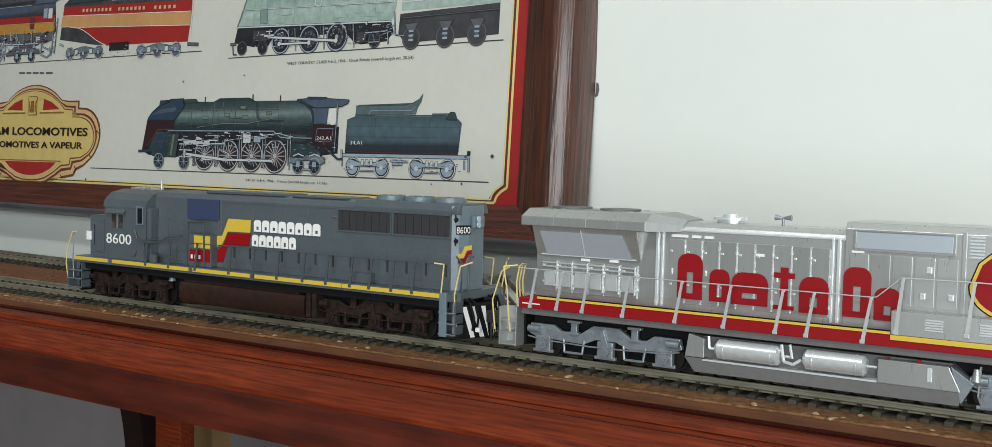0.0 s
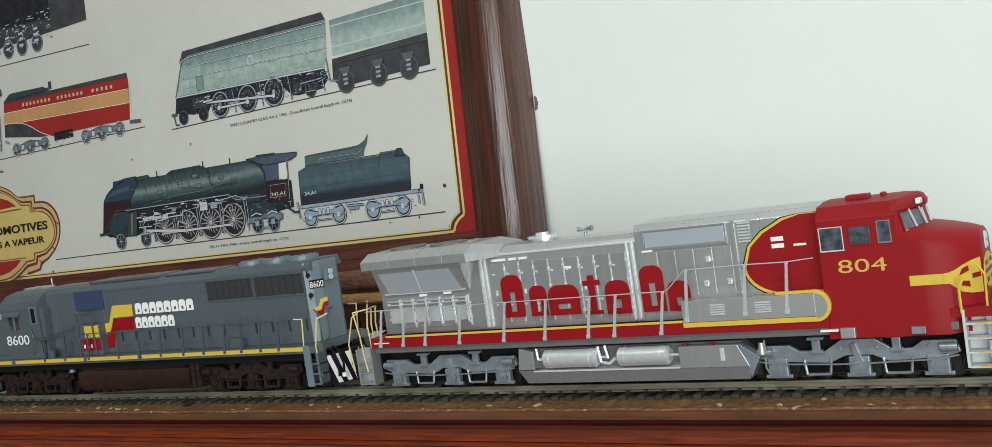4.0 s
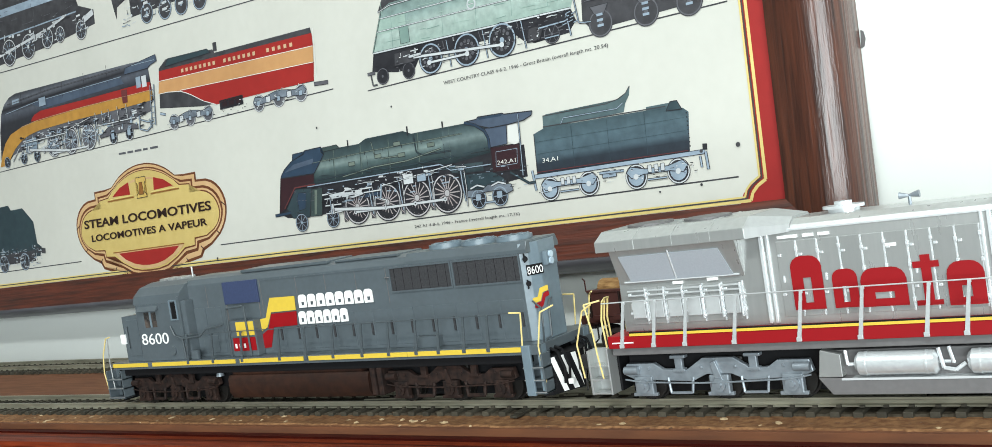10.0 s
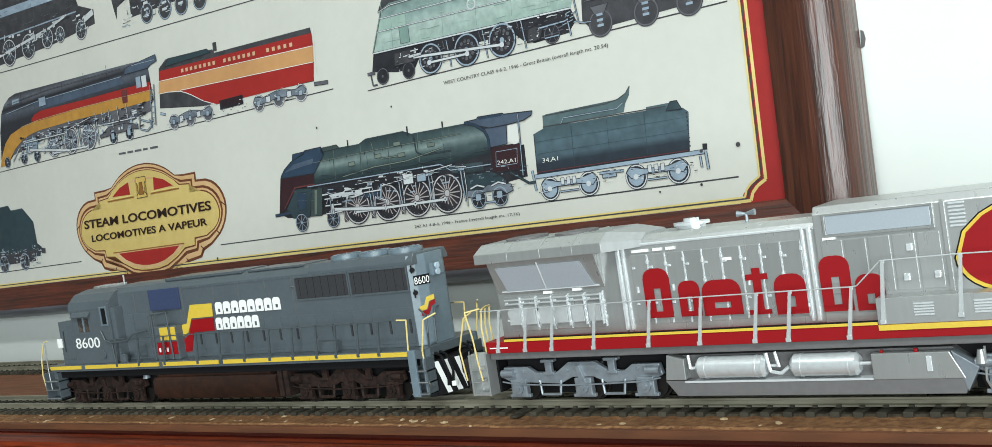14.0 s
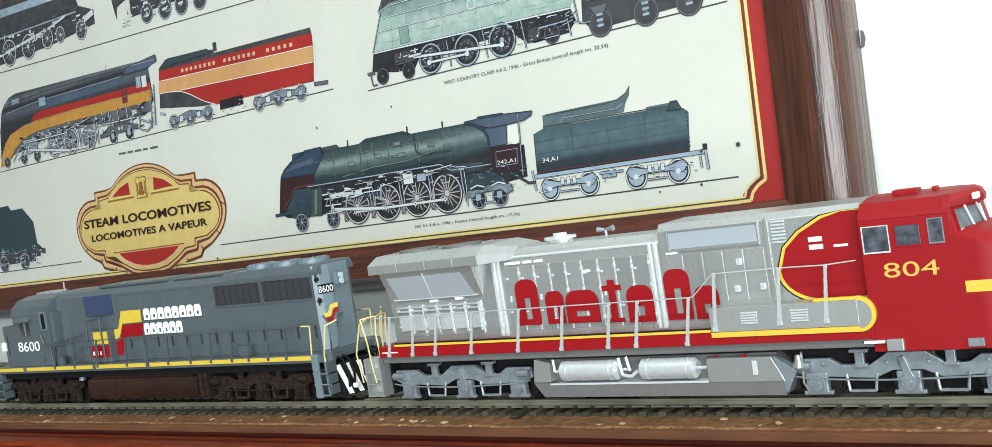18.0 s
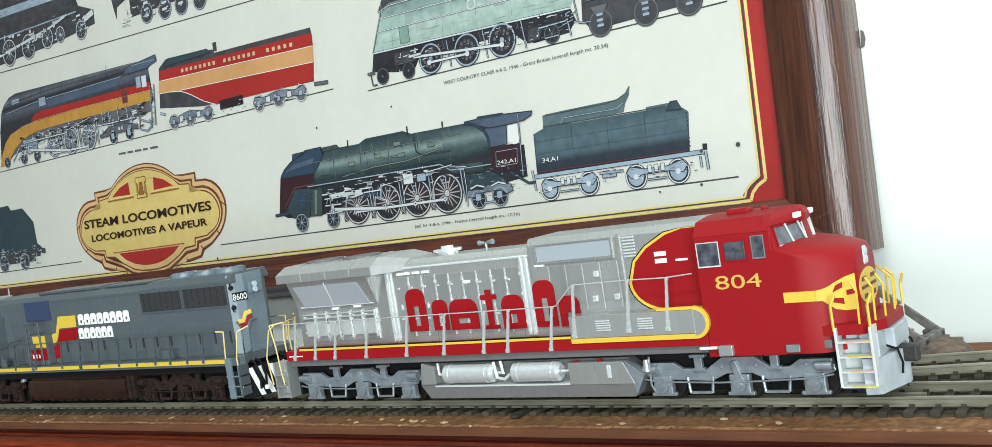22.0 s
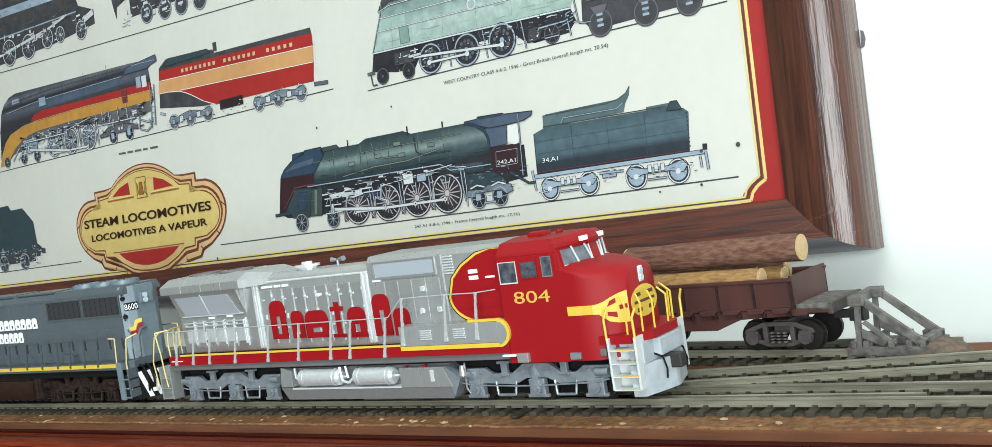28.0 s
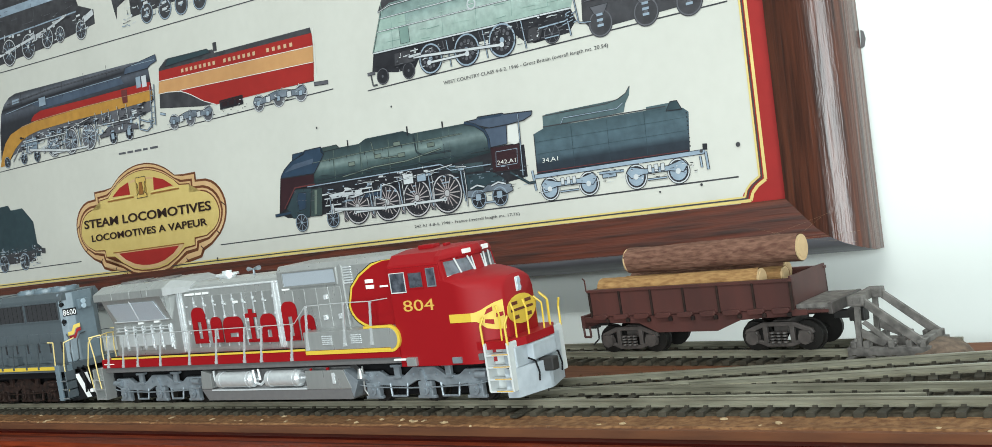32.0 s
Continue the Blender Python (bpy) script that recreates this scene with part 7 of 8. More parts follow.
# black engines at the upper left, and the end of a tender at the lower left
eng = printed("printed_engine", [[(-1000, 262), (-1000, 320), (-860, 322), (-806, 300), (-796, 276), (-774, 268), (-774, 256), (-840, 252), (-1000, 250)]], I_BLACK, 1, FP, "printed black engine")
printed("printed_shine", [strip(-1000, 300, -815, 292, 7), strip(-1000, 276, -800, 272, 1.2)], I_STEEL, 2, eng)
printed_wheels(eng, [(-950, 259, 12, 10), (-916, 259, 12, 10), (-882, 258, 11, 10), (-849, 259, 9, 8), (-828, 258, 7, 8), (-795, 255, 8, 8)], I_BLACK, I_LIGHT, I_STEEL, 3)
printed("printed_side_rod", [strip(-940, 258, -850, 266, 2.4), strip(-870, 262, -815, 272, 2.0), strip(-790, 262, -774, 266, 5)], I_LIGHT, 6, eng)
linework(eng, -1000, -785, 252, 276, 50, (I_LIGHT, I_BLACK), 6, 51, 9, 1.1)
linework(eng, -1000, -800, 276, 316, 40, (I_BLACK, I_RIM), 3, 52, 16, 0.5)
tend = printed("printed_tender", [[(-742, 252), (-740, 262), (-722, 268), (-610, 262), (-610, 300), (-760, 330), (-745, 262)], quad(-722, -560, 250, 300)], I_BLACK, 1, FP, "printed black tender")
printed_wheels(tend, [(-700, 249, 8, 0), (-676, 247, 8, 0), (-655, 246, 8, 0), (-632, 245, 8, 0)], I_BLACK, I_STEEL, I_STEEL, 2)
printed_each("printed_axle_box", [quad(u - 3, u + 3, v, v + 2) for u in (-700, -676, -655, -632) for v in (246, 251, 256)], I_LIGHT, 4, tend)
linework(tend, -735, -610, 244, 270, 60, (I_BLACK, I_LIGHT, I_STEEL), 4, 53, 6, 0.6)
printed("ground_line", [strip(-1000, 246.5, -560, 230, 0.8)], I_BLACK, 1, FP)
tend = printed("printed_tender", [[(-1060, 70), (-1060, 120), (-950, 121), (-946, 116), (-925, 116), (-908, 102), (-905, 82), (-898, 78), (-902, 70)]], I_DARK, 1, FP, "printed dark tender end")
printed_wheels(tend, [(-1010, 67, 8, 6), (-968, 67, 8, 6), (-930, 67, 8, 6)], I_BLACK, I_STEEL, I_STEEL, 2)
printed_each("printed_axle_box", [quad(-985, -910, 66, 76), strip(-908, 76, -892, 74, 5)], I_BLACK, 2, tend)
linework(tend, -1000, -900, 62, 80, 60, (I_BLACK, I_LIGHT, I_STEEL), 4, 54, 6, 0.5)
printed("ground_line", [strip(-1100, 59.4, -835, 60, 0.8)], I_BLACK, 1, FP)

# title badge: a lobed plate drawn as nested outlines, from the drop edge in to the field
BADGE_OUT = [(0, 43), (7, 42.8), (13, 42), (20, 40.6), (26, 38.6), (32, 36.2), (37, 33.5), (44.5, 28.6), (56, 27.7), (71, 27.7), (71, 21.6), (83, 21), (90, 18.9), (95, 16), (99, 12.4), (102, 8), (104, 2.8), (104.5, -2.5), (103.6, -7.8), (101.5, -13), (98, -18), (93.5, -22.5), (82.5, -29.5), (72, -33.4), (68, -38.6), (51, -41.2), (40, -45.2), (28, -52), (14, -54.4), (0, -55)]
BADGE_IN = [(0, 37.6), (6.5, 37.4), (12, 36.7), (18, 35.6), (23.5, 34), (29, 32.2), (34, 30), (43, 25.2), (50, 20.5), (63, 19.5), (63, 13.2), (77, 12.8), (83, 11.4), (88, 9), (91.8, 5.9), (94.6, 2), (96.2, -2), (96.8, -6), (95.8, -9.4), (94, -12.5), (91.4, -15.4), (88, -18), (78, -22.4), (63, -23.4), (62, -29), (49, -30), (38, -36), (24, -41.6), (12, -43.6), (0, -44)]
BADGE_AT = (-732.3, 89.5)


def badge_shape(half):
    both = half + [(-u, v) for u, v in half[-2:0:-1]]
    return [(BADGE_AT[0] + u, BADGE_AT[1] + v) for u, v in both]


def badge_ring(f):
    return badge_shape([(a[0] + (b[0] - a[0]) * f, a[1] + (b[1] - a[1]) * f) for a, b in zip(BADGE_OUT, BADGE_IN)])


I_RIMBROWN = ink("badge_rim_brown_ink", (0.17, 0.055, 0.022), (0.10, 0.035, 0.015), 0.6, 60)
I_RIMCREAM = ink("badge_rim_cream_ink", (0.66, 0.44, 0.24), (0.50, 0.28, 0.10), 0.7, 40)
title = printed("title_badge", [badge_ring(0.0)], I_RIMBROWN, 2, FP, "red and gold title badge")
for k, (f, m) in enumerate(((0.20, I_RIMCREAM), (0.58, I_RIMBROWN), (0.80, I_RIMCREAM), (0.97, I_RIMBROWN), (1.08, I_FIELD))):
    printed("badge_ring", [badge_ring(f)], m, 3 + k * 0.9, title)
for sgn in (-1, 1):
    for u, v in ((104, -2), (93, -22), (72, -33), (51, -41), (36, -47)):
        printed("badge_edge_shade", [strip(BADGE_AT[0] + sgn * u, BADGE_AT[1] + v, BADGE_AT[0] + sgn * u * 0.95, BADGE_AT[1] + v + 3.4, 0.9)], I_MAROON, 3.4, title)
# arch over the field, its cream edge, the red fields and the lines that bound them
arch_top = [(u * 0.9, v * 0.86 - 0.4) for u, v in BADGE_IN[:8]] + [(46, 18)]
printed("badge_arch", [badge_shape(arch_top + [(0, 18)])], I_RIMCREAM, 8.0, title, "cream arch")
printed("badge_arch_field", [badge_shape([(u * 0.94, 18 + (v - 18) * 0.86) for u, v in arch_top] + [(0, 18)])], I_FIELD, 8.5, title)
for sgn in (-1, 1):
    tri = [(16.6, 19.6), (42.5, 20.4), (31, 26.6), (17.6, 30.0)]
    printed("badge_red_field", [[(BADGE_AT[0] + sgn * u, BADGE_AT[1] + v) for u, v in tri]], I_RED, 9.2, title, "red field")
    printed("badge_line", [strip(BADGE_AT[0] + sgn * 12, BADGE_AT[1] + 17.2, BADGE_AT[0] + sgn * 50, BADGE_AT[1] + 17.2, 1.1)], I_BRONZE, 9.6, title)
    printed("badge_line", [strip(BADGE_AT[0] + sgn * 13, BADGE_AT[1] + 18.6, BADGE_AT[0] + sgn * 46, BADGE_AT[1] + 18.6, 0.8)], I_YELLOW, 9.6, title)
low = [(49, -26.2), (38, -33.6), (24, -39.4), (12, -41.6), (0, -42.2)]
printed("badge_arch", [badge_shape([(0, -26.2)] + low)], I_RIMCREAM, 8.0, title, "cream arch")
printed("badge_red_field", [badge_shape([(0, -27.2), (42, -27.2), (33, -32.8), (21, -37.0), (10, -38.9), (0, -39.4)])], I_RED, 9, title, "red field")
printed("badge_line", [strip(BADGE_AT[0] - 50, BADGE_AT[1] - 26.0, BADGE_AT[0] + 49, BADGE_AT[1] - 26.0, 0.9)], I_BRONZE, 9.6, title)
# a little chimney in the arch
panel(title, [(-739.5, 105.0), (-738.5, 107.6), (-736.4, 109), (-737.0, 116), (-739.5, 119), (-739, 121.6), (-725.5, 121.6), (-725, 119), (-727.6, 116), (-728.2, 109), (-726, 107.6), (-725, 105.0)], I_GOLD, 10, "badge_chimney", 0.5)
panel(title, [(-735.6, 107.4), (-734.4, 117.4), (-730.2, 117.4), (-729, 107.4)], I_BRONZE, 11, "badge_chimney_side", 0.3)


I_LETTER = ink("dark_brown_letter_ink", (0.030, 0.014, 0.010), (0.018, 0.008, 0.006))


def caption(body, u, v, size, width, parent, mat=None, tilt=0.0, level=3.0, bold=0.0):
    text_part("printed_caption", body, parent, mat or I_BLACK, size / 1000, pose(u / 1000, -0.17 * level / 1000, v / 1000, 0, 0, 0) @ Matrix.Rotation(radians(-tilt), 4, "Y") @ FACE, thick=0.00002, width=width / 1000, bold=bold)


caption("STEAM LOCOMOTIVES", -821.8, 87.3, 9.9, 177, title, I_LETTER, -0.38, 11, 0.022)
caption("LOCOMOTIVES A VAPEUR", -813, 75.4, 7.8, 161, title, I_LETTER, -0.15, 11, 0.022)
caption("WEST COUNTRY CLASS 4-6-2, 1946 - Great Britain (overall length mt. 20.54)", -402, 139.2, 3.0, 121, FP)
caption("242 A1 4-8-4, 1946 - France (overall length mt. 17.76)", -440, 53.0, 2.6, 85, FP)
caption("242.A1", -367, 84.6, 3.4, 14, FP, I_WHITE, 0, 6)
caption("34.A1", -334, 81.5, 3.6, 11, FP, I_WHITE, 0, 5)
printed("caption_bars", [strip(-760.4 + a, 144.2 - a * 0.027, -760.4 + b, 144.2 - b * 0.027, 1.7) for a, b in ((0, 10), (12.5, 20.5), (23, 32.4), (34.6, 41), (44.5, 55))], I_RIM, 2, FP, "faint caption too small to read")
printed_each("fly_speck", [disc(-211, 75, 1.3, 10), disc(-645, 48.6, 1.0, 8), disc(-234, 57, 0.8, 8), disc(-259, 56, 0.6, 8), disc(-642, 42, 0.8, 8), disc(-232, 74.5, 1.0, 8), disc(-520, 130, 0.8, 8), disc(-448, 133, 0.7, 8)], I_BLACK, 5, FP, "tiny dark specks")

# ---- gondola with logs on the siding ----
M_GONDOLA = material("brown_wagon_plastic", (0.082, 0.029, 0.024), 0.5, spec=0.35, grain=0.6, scale=160, second=(0.042, 0.020, 0.018), stretch=(1, 1, 0.25), big=0.3)
M_BOGIE = material("grey_brown_bogie_plastic", (0.066, 0.055, 0.050), 0.5, grain=0.7, scale=420, bump=0.2)
M_STOP = material("weathered_grey_brown_buffer", (0.155, 0.142, 0.13), 0.6, grain=0.85, scale=300, second=(0.045, 0.04, 0.036), bump=0.4)


def bark(name, a, b):
    return material(name, a, 0.9, spec=0.2, grain=0.8, scale=900, second=b, bump=1.0, stretch=(0.3, 1, 1), big=0.15)


M_BARK = bark("dark_bark", (0.20, 0.105, 0.072), (0.075, 0.030, 0.021))
M_BARKPALE = bark("ochre_bark", (0.36, 0.21, 0.085), (0.17, 0.080, 0.030))
M_CUT = material("cut_wood_end", (0.55, 0.39, 0.21), 0.8, grain=0.5, scale=300, second=(0.42, 0.27, 0.13))

GON = pose(-0.1745, 0.3812, 0, 0, 0, -5.6)
gon = empty("gondola_wagon", "brown model gondola wagon loaded with logs on the siding", "wagon", GON)
GX0, GX1, GW = -46.0, 42.0, 14.5
mpart("floor", box(GX0 - 1, GX1 + 12, -GW + 1, GW - 1, 14.0, 16.0, 0.2), M_GONDOLA, gon)
for s in (-1, 1):
    def side(a, b):
        return tuple(sorted((s * a, s * b)))
    sd = mpart("side", prism([(GX0, 15.8), (GX0, 26.0), (GX1, 26.0), (GX1, 15.8)], s * (GW - 0.9), s * GW, "y", 0.15), M_GONDOLA, gon, "brown panelled wagon side")
    mpart("top_rim", box(GX0 - 0.4, GX1 + 0.4, *side(GW - 1.3, GW + 0.6), 25.6, 26.7, 0.15), M_GONDOLA, sd)
    for k in range(7):
        x = GX0 + 0.6 + k * (GX1 - GX0 - 1.2) / 6
        # ribs take a dark colour that paints the shadow lines between panels
        mpart("rib", prism([(x - 0.4, 15.6), (x - 0.4, 25.8), (x + 0.4, 25.8), (x + 0.4, 15.6)], s * GW, s * (GW + 0.7), "y", 0.1), M_RUST, sd, "dark rib with a shadow line put into its colour")
    for k in range(9):
        x = GX0 + 5 + k * (GX1 - GX0 - 10) / 8
        mpart("stake_pocket", prism([(x - 3.6, 15.4), (x - 3.2, 16.4), (x + 3.0, 16.6), (x + 3.6, 15.6), (x + 2.4, 14.6), (x - 2.8, 14.4)], s * (GW - 0.2), s * (GW + 1.3), "y", 0.25), M_GONDOLA, sd, "moulded stake pocket")
        mpart("pocket_hook", box(x + 2.2, x + 3.6, *side(GW - 0.1, GW + 1.0), 13.2, 14.8, 0.2), M_RUST, sd)
    mpart("side_sill", prism([(GX0 - 4, 15.4), (GX0 - 4, 13.4), (-24, 12.4), (-16, 8.6), (10, 8.6), (20, 12.4), (GX1 + 4, 13.4), (GX1 + 4, 15.4)], s * (GW - 1.6), s * (GW - 0.6), "y", 0.15), M_GONDOLA, gon, "fish-bellied side sill")
for x in (GX0, GX1 - 0.9):
    mpart("end", box(x, x + 0.9, -GW, GW, 15.8, 27.6 if x > 0 else 26.4, 0.15), M_GONDOLA, gon, "brown wagon end")
mpart("end_platform", box(GX1, GX1 + 13, -GW + 1, GW - 1, 15.0, 17.2, 0.2), M_STOP, gon)
mpart("end_beam", box(GX1 + 11.5, GX1 + 13.2, -GW + 1, GW - 1, 13.4, 17.4, 0.3), M_BOGIE, gon, "dark end beam")
mpart("end_beam", box(GX0 - 5.5, GX0 - 3.8, -GW, GW, 11.0, 16.2, 0.3), M_GONDOLA, gon)
mpart("stirrup", wire([(GX0 - 4.6, -GW, 12), (GX0 - 4.6, -GW, 7.6), (GX0 - 1.6, -GW, 7.6), (GX0 - 1.6, -GW, 12)], 0.45), M_GONDOLA, gon)
mpart("brake_stand", box(GX0 - 3, GX0 - 1.6, -3, 3, 16, 22, 0.3), M_GONDOLA, gon)
mpart("brake_rod", wire([(GX0 - 1.5, -GW + 1, 26), (GX0 - 1.6, -GW + 1, 30.5), (GX0 - 2.6, -GW + 1, 31.5)], 0.3), M_GONDOLA, gon)
for cx in (-31, 33):
    bg = mpart("bogie", box(cx - 3, cx + 3, -9, 9, 6, 11, 0.5), M_BOGIE, gon, "grey-brown archbar bogie")
    for s in (-1, 1):
        y0, y1 = sorted((s * 10.2, s * 11.6))
        mpart("arch_bar", prism([(cx - 13.5, 6.6), (cx - 12.8, 8.2), (cx - 6, 10.8), (cx + 6, 10.8), (cx + 12.8, 8.2), (cx + 13.5, 6.6), (cx + 12, 6.6), (cx + 5.4, 9.2), (cx - 5.4, 9.2), (cx - 12, 6.6)], y0, y1, "y", 0.25), M_BOGIE, bg)
        mpart("arch_bar", prism([(cx - 12.5, 5.2), (cx - 7, 4.2), (cx - 4.4, 3.2), (cx + 4.4, 3.2), (cx + 7, 4.2), (cx + 12.5, 5.2), (cx + 12.5, 4.0), (cx + 7.4, 2.8), (cx + 5, 1.8), (cx - 5, 1.8), (cx - 7.4, 2.8), (cx - 12.5, 4.0)], y0, y1, "y", 0.25), M_BOGIE, bg)
        for dx in (-5.2, 5.2):
            mpart("column", box(cx + dx - 0.9, cx + dx + 0.9, y0, y1, 3.4, 9.4, 0.2), M_BOGIE, bg)
        for dx in (-10.2, 10.2):
            jb = tube((cx + dx, s * 10.4, 5.2), (cx + dx, s * 12.8, 5.2), 2.5, 14)
            bm_box(jb, cx + dx - 2.3, cx + dx + 2.3, *sorted((s * 10.6, s * 12.4)), 3.2, 7.6, 0.5)
            mpart("axle_box", jb, M_BOGIE, bg)
        sp = bmesh.new()
        for dx in (-2.4, 0, 2.4):
            for k in range(4):
                bm_tube(sp, (cx + dx, s * 11.9, 3.4 + k * 1.1), (cx + dx, s * 11.9, 4.0 + k * 1.1), 1.1, 8)
        mpart("springs", sp, M_BOGIE, bg)
    for dx in (-10.2, 10.2):
        wheelset(gon, cx + dx, 5.4, M_WHEEL)
coupler(gon, GX1 + 8, 1)
coupler(gon, GX0 - 1, -1)


def log(x0, x1, y, z, r, mat, label, seed, tilt=0.0):
    rg = random.Random(seed)
    n, m = 18, 26
    bm = bmesh.new()
    rows = []
    ph = [rg.uniform(0, 6.3) for _ in range(4)]
    for i in range(m + 1):
        x = x0 + (x1 - x0) * i / m
        ring = []
        for k in range(n):
            a = math.tau * k / n
            rr = r * (1 + 0.04 * math.sin(3 * a + ph[0] + x * 0.05) + 0.03 * math.sin(5 * a + x * 0.21 + ph[1]) + rg.uniform(-0.018, 0.018))
            ring.append(bm.verts.new((x, y + rr * math.cos(a) + 0.5 * math.sin(x * 0.04 + ph[2]), z + rr * math.sin(a) + tilt * (x - x0))))
        rows.append(ring)
    for a, b in zip(rows, rows[1:]):
        for k in range(n):
            bm.faces.new((a[k], b[k], b[(k + 1) % n], a[(k + 1) % n]))
    ob = empty("log", label, "log", GON, "logs on the wagon")
    mpart("bark", bm, mat, ob, "", True)
    for ring_x, side_ in ((x1 + 0.15, 1), (x0 - 0.15, -1)):
        e = bmesh.new()
        zz = z + tilt * (ring_x - x0)
        bm_tube(e, (ring_x - side_ * 0.5, y, zz), (ring_x, y, zz), r * 0.95, 18)
        for q in (0.3, 0.55, 0.78):
            bm_tube(e, (ring_x - side_ * 0.5, y, zz), (ring_x + side_ * (0.22 - q * 0.2), y, zz), r * (1 - q), 18)
        mpart("cut_end", e, M_CUT, ob, "pale sawn end")
    return ob


log(-42.5, 28, -8.5, 26.5, 4.0, M_BARKPALE, "ochre-barked cut log lying low on the wagon", 1)
log(-36.0, 33, 0.2, 26.0, 3.4, M_BARKPALE, "thin pale log in the middle of the load", 2)
log(-38.0, 30, 8.6, 26.4, 3.9, M_BARK, "brown log at the far side of the load", 3)
log(-32.0, 42, -2.2, 36.0, 5.1, M_BARK, "thick dark-barked log on top of the load", 4)

# ---- buffer stop at the siding's end ----
stop = empty("buffer_stop", "weathered grey-brown model buffer stop at the siding's end", "buffer stop", pose(-0.1085, 0.3745, 0, 0, 0, -5.6))
for s in (-1, 1):
    y = s * 8.3
    mpart("upright", prism([(-6.6, -2), (-5.2, 17.5), (-3.4, 17.5), (-4.6, -2)], y - 0.8, y + 0.8, "y", 0.2), M_STOP, stop)
    mpart("brace", prism([(-3.4, 15.8), (-1.6, 17.6), (17.5, 2.6), (17.5, 0.6), (15.2, 0.6)], y - 0.8, y + 0.8, "y", 0.2), M_STOP, stop)
    mpart("foot", box(-9.5, 19, y - 1.5, y + 1.5, -2.4, 0.8, 0.3), M_STOP, stop)
    mpart("bumper_block", box(-7.0, -1.2, y - 1.9, y + 1.9, 15.0, 18.8, 0.7), M_STOP, stop)
    for x in (-7, -2.5, 6, 12, 16.5):
        mpart("bolt", box(x - 1, x + 1, y - 1.9, y + 1.9, 0.4, 3.0, 0.4), M_STOP, stop)
    mpart("gusset", prism([(-4, 4), (3, 0.8), (5, 2.6), (-4, 7)], y - 0.6, y + 0.6, "y", 0.1), M_STOP, stop)
for k in range(5):
    mpart("sleeper", box(-9 + k * 6.6, -6.4 + k * 6.6, -13.5, 13.5, -3.8, -2.2, 0.3), M_STOP, stop)
for s in (-1, 1):
    mpart("strut", prism([(-3.6, 9.0), (-2.2, 9.8), (7.6, 1.8), (6.0, 0.8)], s * 8.3 - 0.6, s * 8.3 + 0.6, "y", 0.15), M_STOP, stop)
    for x, z in ((-5.4, 16.9), (-3.0, 16.9), (-5.8, 3.4), (15.6, 2.6)):
        mpart("bolt_head", tube((x, s * 8.3 - 2.3, z), (x, s * 8.3 + 2.3, z), 0.6, 8), M_STOP, stop)
mpart("cross_beam", box(-7.4, -4.8, -9.5, 9.5, 15.0, 18.4, 0.4), M_STOP, stop)
mpart("tie_beam", box(14.5, 17.5, -9.5, 9.5, 0.8, 3.2, 0.4), M_STOP, stop)

# ---- dirt on the shelf ----
M_DUST = material("dry_glue_and_dust", (0.125, 0.062, 0.03), 0.9, grain=0.6, scale=300, second=(0.09, 0.04, 0.018), bump=0.5)
M_PALE = material("pale_glue_flake", (0.42, 0.30, 0.17), 0.8, grain=0.3, scale=500)
rg = random.Random(11)


def crumbs(name, count, xr, yr, size, mat, label):
    ball = bmesh.new()
    bmesh.ops.create_icosphere(ball, subdivisions=1, radius=1.0)
    shape = [v.co.copy() for v in ball.verts]
    tris = [[v.index for v in f.verts] for f in ball.faces]
    ball.free()
    verts, faces = [], []
    for _ in range(count):
        x, y = rg.uniform(*xr), rg.gauss((yr[0] + yr[1]) / 2, (yr[1] - yr[0]) / 4)
        y = min(max(y, yr[0]), yr[1])
        r = size * rg.uniform(0.4, 1.3)
        m = Matrix.Translation((x, y, TOP + r * 0.25)) @ Matrix.Rotation(rg.uniform(0, 6.3), 4, "Z") @ Matrix.Diagonal((r * rg.uniform(0.8, 2.2), r, r * 0.6, 1))
        n = len(verts)
        verts += [m @ v + Vector((rg.uniform(-1, 1), rg.uniform(-1, 1), rg.uniform(-1, 1))) * size * 0.15 for v in shape]
        faces += [[n + i for i in f] for f in tris]
    me = bpy.data.meshes.new(name)
    me.from_pydata(verts, [], faces)
    me.materials.append(mat)
    return tagged(new(name, me), label, "dirt", "", "stuff")


# a dried smear of dust and glue in front of the ties, with a ragged front edge
smear = bmesh.new()
rows = []
for k in range(900):
    x = -0.8 + k * 0.00135
    edge = 0.2832 + 0.0011 * noise.noise(Vector((x * 60, 0, 0))) + 0.0009 * noise.noise(Vector((x * 260, 3, 0))) + rg.uniform(-0.0003, 0.0003)
    lift = 0.00030 + 0.00015 * noise.noise(Vector((x * 400, 7, 0)))
    rows.append([smear.verts.new(p) for p in ((x, edge, TOP), (x, edge + 0.0005, TOP + lift * 1.8), (x, edge + 0.0035, TOP + lift), (x, 0.2965, TOP + 0.0003))])
for a, b in zip(rows, rows[1:]):
    for i in range(3):
        smear.faces.new((a[i], b[i], b[i + 1], a[i + 1]))
solid("glue_smear", smear, material("tan_dust_and_glue", (0.26, 0.135, 0.060), 0.85, spec=0.2, grain=0.9, scale=420, second=(0.105, 0.042, 0.018), bump=0.7, big=0.55), "tan smear of dust and dry glue along the front track", "dirt", "stuff")
crumbs("ballast_dust", 2600, (-0.75, 0.4), (0.2835, 0.2965), 0.00042, M_DUST, "crumbs of dry glue beside the front track")
crumbs("ballast_dust", 260, (-0.5, 0.0), (0.330, 0.366), 0.0007, M_DUST, "crumbs of dry dirt between the tracks")
crumbs("glue_flakes", 60, (-0.5, 0.1), (0.2825, 0.294), 0.0009, M_PALE, "pale flakes of old glue")
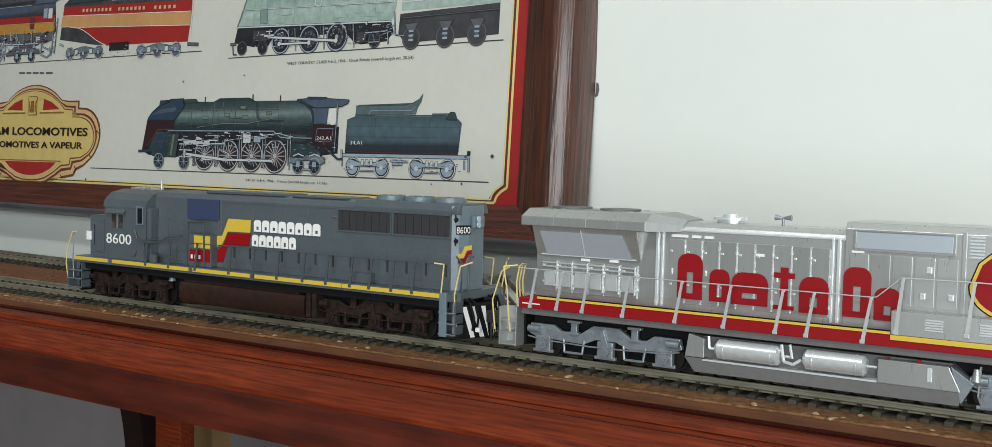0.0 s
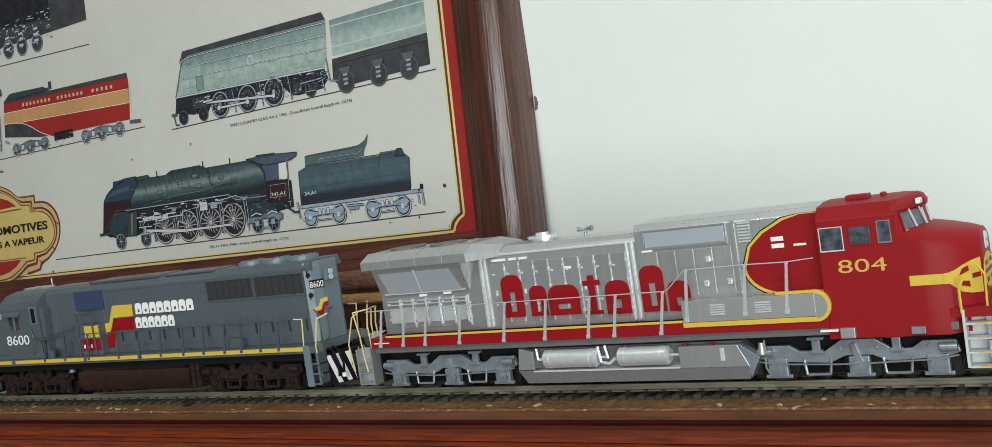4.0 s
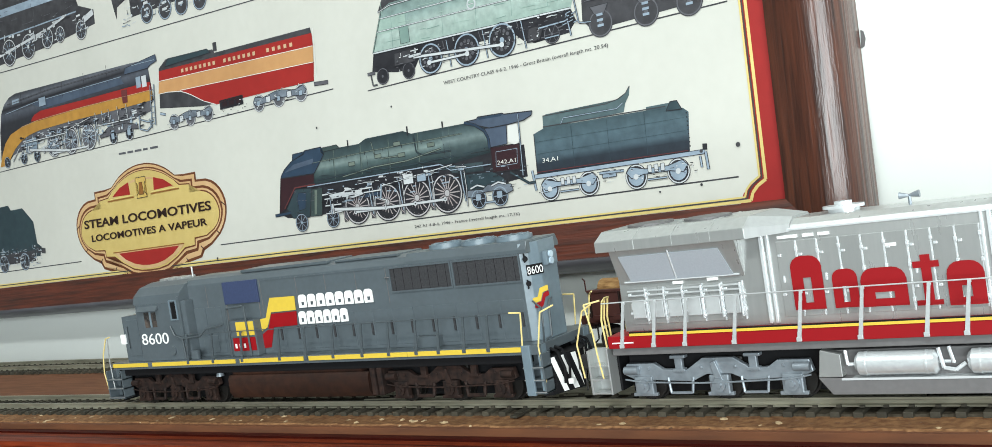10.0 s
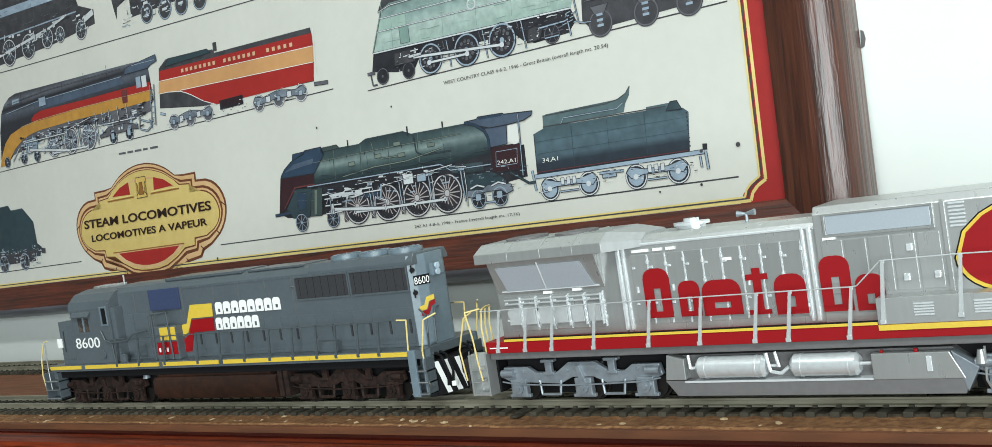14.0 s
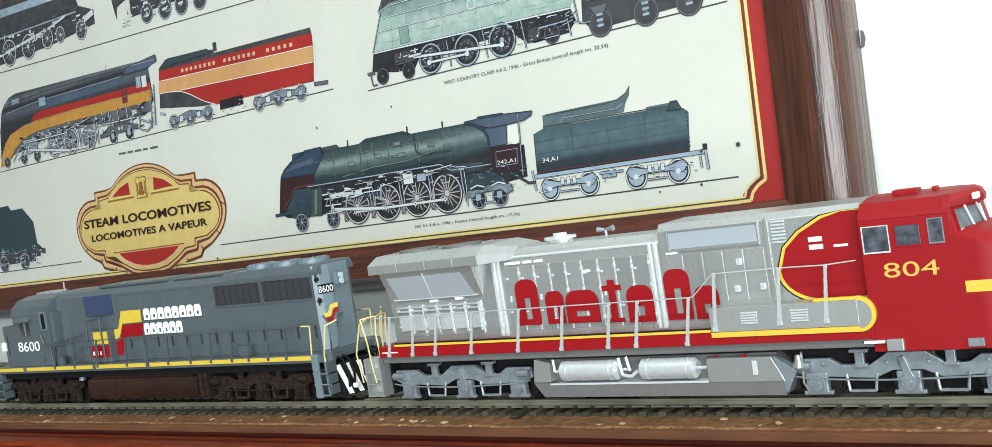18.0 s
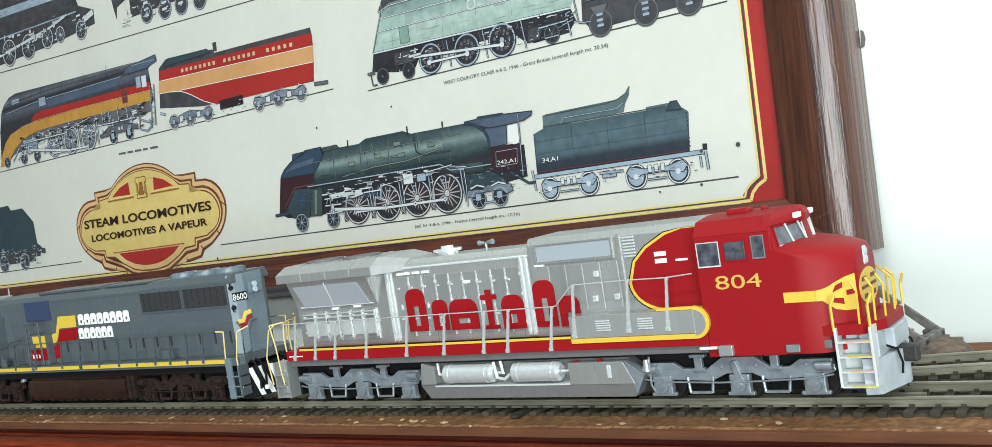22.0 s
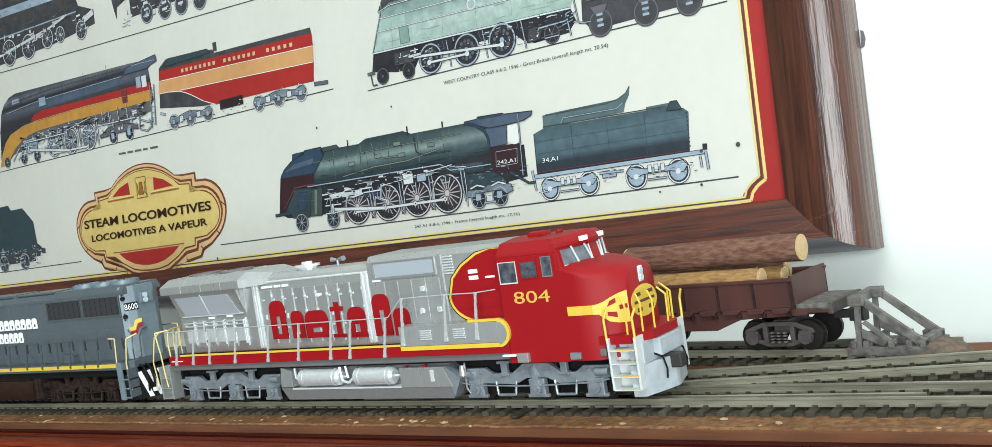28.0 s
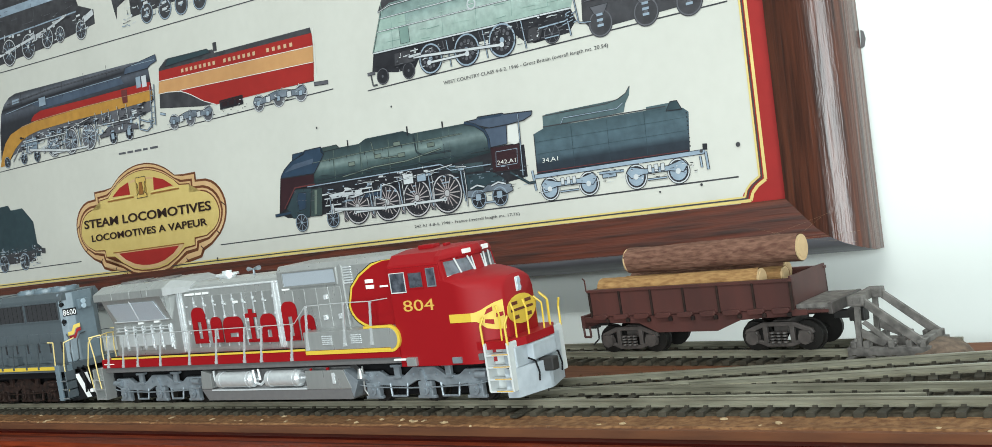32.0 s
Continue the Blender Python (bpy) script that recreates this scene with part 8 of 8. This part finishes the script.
crumbs("glue_flakes", 8, (-0.25, -0.18), (0.30, 0.335), 0.0014, M_PALE, "pale flakes of old glue")
heap = bmesh.new()
bmesh.ops.create_icosphere(heap, subdivisions=3, radius=1.0, matrix=pose(-0.0895, 0.3702, TOP, 0, 0, -6) @ Matrix.Diagonal((0.011, 0.010, 0.0065, 1)))
for v in heap.verts:
    v.co.z += noise.noise(v.co * 260) * 0.0012
solid("dirt_heap", heap, material("brown_dirt", (0.15, 0.105, 0.075), 0.9, grain=0.8, scale=400, second=(0.06, 0.042, 0.032), bump=0.6), "small heap of brown dirt behind the buffer stop", "dirt", smooth=True)
# switch tie bar and its pins
sw = empty("switch_throw", "small metal throw bar of the turnout", "switch")
mpart("throw_bar", box(-211.4, -208.6, 291, 328, -3.7, -2.8, 0.2), M_TIE, sw)
for y in (304, 316):
    mpart("pin", tube((-210, y, -2.6), (-210, y, -1.6), 0.7, 10), M_RAIL, sw)
for k, (a, b) in enumerate((((-0.285, 0.3035), (-0.19, 0.3065)), ((-0.285, 0.3165), (-0.16, 0.3245)), ((-0.17, 0.3075), (-0.08, 0.309)))):
    solid("guard_rail", wire([(a[0], a[1], -0.0012), (b[0], b[1], -0.0012)], 0.0006, 6), M_RAIL, "dull guard rail of the turnout", "rail")

# ---- wall chip, cobweb, and what stands under the shelf ----
chip = bmesh.new()
bm_prism(chip, [(-1.2, -4.5), (0.6, -3.6), (1.6, 0), (1.0, 3.8), (-0.4, 4.6), (-0.6, 1.0)], -0.3, 0.0, "y")
bmesh.ops.scale(chip, vec=(0.001, 0.001, 0.001), verts=chip.verts)
ob = solid("wall_chip", chip, M_TANKGREY, "small dark chip in the wall paint", "mark")
ob.matrix_world = pose(-0.1465, 0.5393, 0.1164, 0, 0, math.degrees(YAW_WALL))
web = bmesh.new()
for a, b, sag in (((-0.22, 0.028), (-0.150, 0.026), 0.002), ((-0.215, 0.024), (-0.163, 0.036), 0.001), ((-0.20, 0.031), (-0.152, 0.021), 0.0015), ((-0.19, 0.020), (-0.168, 0.034), 0.0)):
    pts = [Vector((a[0] + (b[0] - a[0]) * k / 8, -0.0118, a[1] + (b[1] - a[1]) * k / 8 - sag * math.sin(math.pi * k / 8))) for k in range(9)]
    bm_wire(web, pts, 0.00002, 4)
web_ob = solid("cobweb", web, M_PALE, "thin dusty cobweb across the frame's corner", "cobweb")
web_ob.matrix_world = PRINT
M_DARKWOOD = material("dark_stained_wood", (0.012, 0.006, 0.005), 0.7, spec=0.1, grain=0.5, scale=100)
br = empty("shelf_bracket", "dark wooden bracket under the shelf", "bracket")
curve = [(-0.290 + 0.030 * math.sin(a), -0.090 + 0.0672 * math.cos(a)) for a in [k * math.pi / 16 for k in range(9)]]
inner = [(-0.290 + 0.016 * math.sin(a), -0.090 + 0.050 * math.cos(a)) for a in [k * math.pi / 16 for k in range(8, -1, -1)]]
part("arch", prism([(x, z) for x, z in curve] + [(-0.260, -0.30), (-0.274, -0.30)] + inner, 0.296, 0.310, "y"), M_DARKWOOD, br, "dark curved brace")
part("post", box(-0.258, -0.240, 0.300, 0.309, -1.2, -0.0228, 0.001), M_VARNISH, br, "red-brown post")
solid("cardboard_box", box(-0.318, -0.284, 0.36, 0.375, -1.2, -0.028, 0.002), material("tan_cardboard", (0.26, 0.16, 0.06), 0.7, grain=0.3, scale=60), "tan cardboard box standing under the shelf", "box")

# ---- motion ----
TIMES = (0.0, 2.5, 5.0, 6.0, 7.0, 8.0, 9.0, 9.5, 10.0, 11.0, 12.0, 13.0, 19.0, 23.0, 25.0, 28.0, 30.0, 32.0)
# millimetres that each locomotive has rolled; the couplers between them have a little slack
SILVER_GONE = (111.0, 79.5, 48.0, 34.7, 21.2, 10.2, 0.2, -5.7, -11.2, -22.5, -35.3, -47.2, -120.1, -168.7, -192.9, -229.0, -253.4, -277.5)
GREY_GONE = (110.4, 78.7, 47.7, 34.9, 21.8, 11.5, 1.6, -3.9, -9.2, -21.6, -34.8, -47.0, -120.1, -170.2, -195.1, -231.6, -255.6, -279.9)


def motions():
    for thing, start, gone, wheels in ((sf, -0.0488, SILVER_GONE, sf_wheels), (sb, -0.3062, GREY_GONE, sb_wheels)):
        walk(thing, [(t, pose(start + g / 1000, YT, 0)) for t, g in zip(TIMES, gone)])
        for ob, x in wheels:
            rows = []
            for i in range(65):
                g = float(np.interp(i * 0.5, TIMES, gone))
                rows.append((i * 0.5, pose(x / 1000, 0, 0.0058, 0, math.degrees(g / 5.8), 0)))
            walk(ob, rows)


motions()
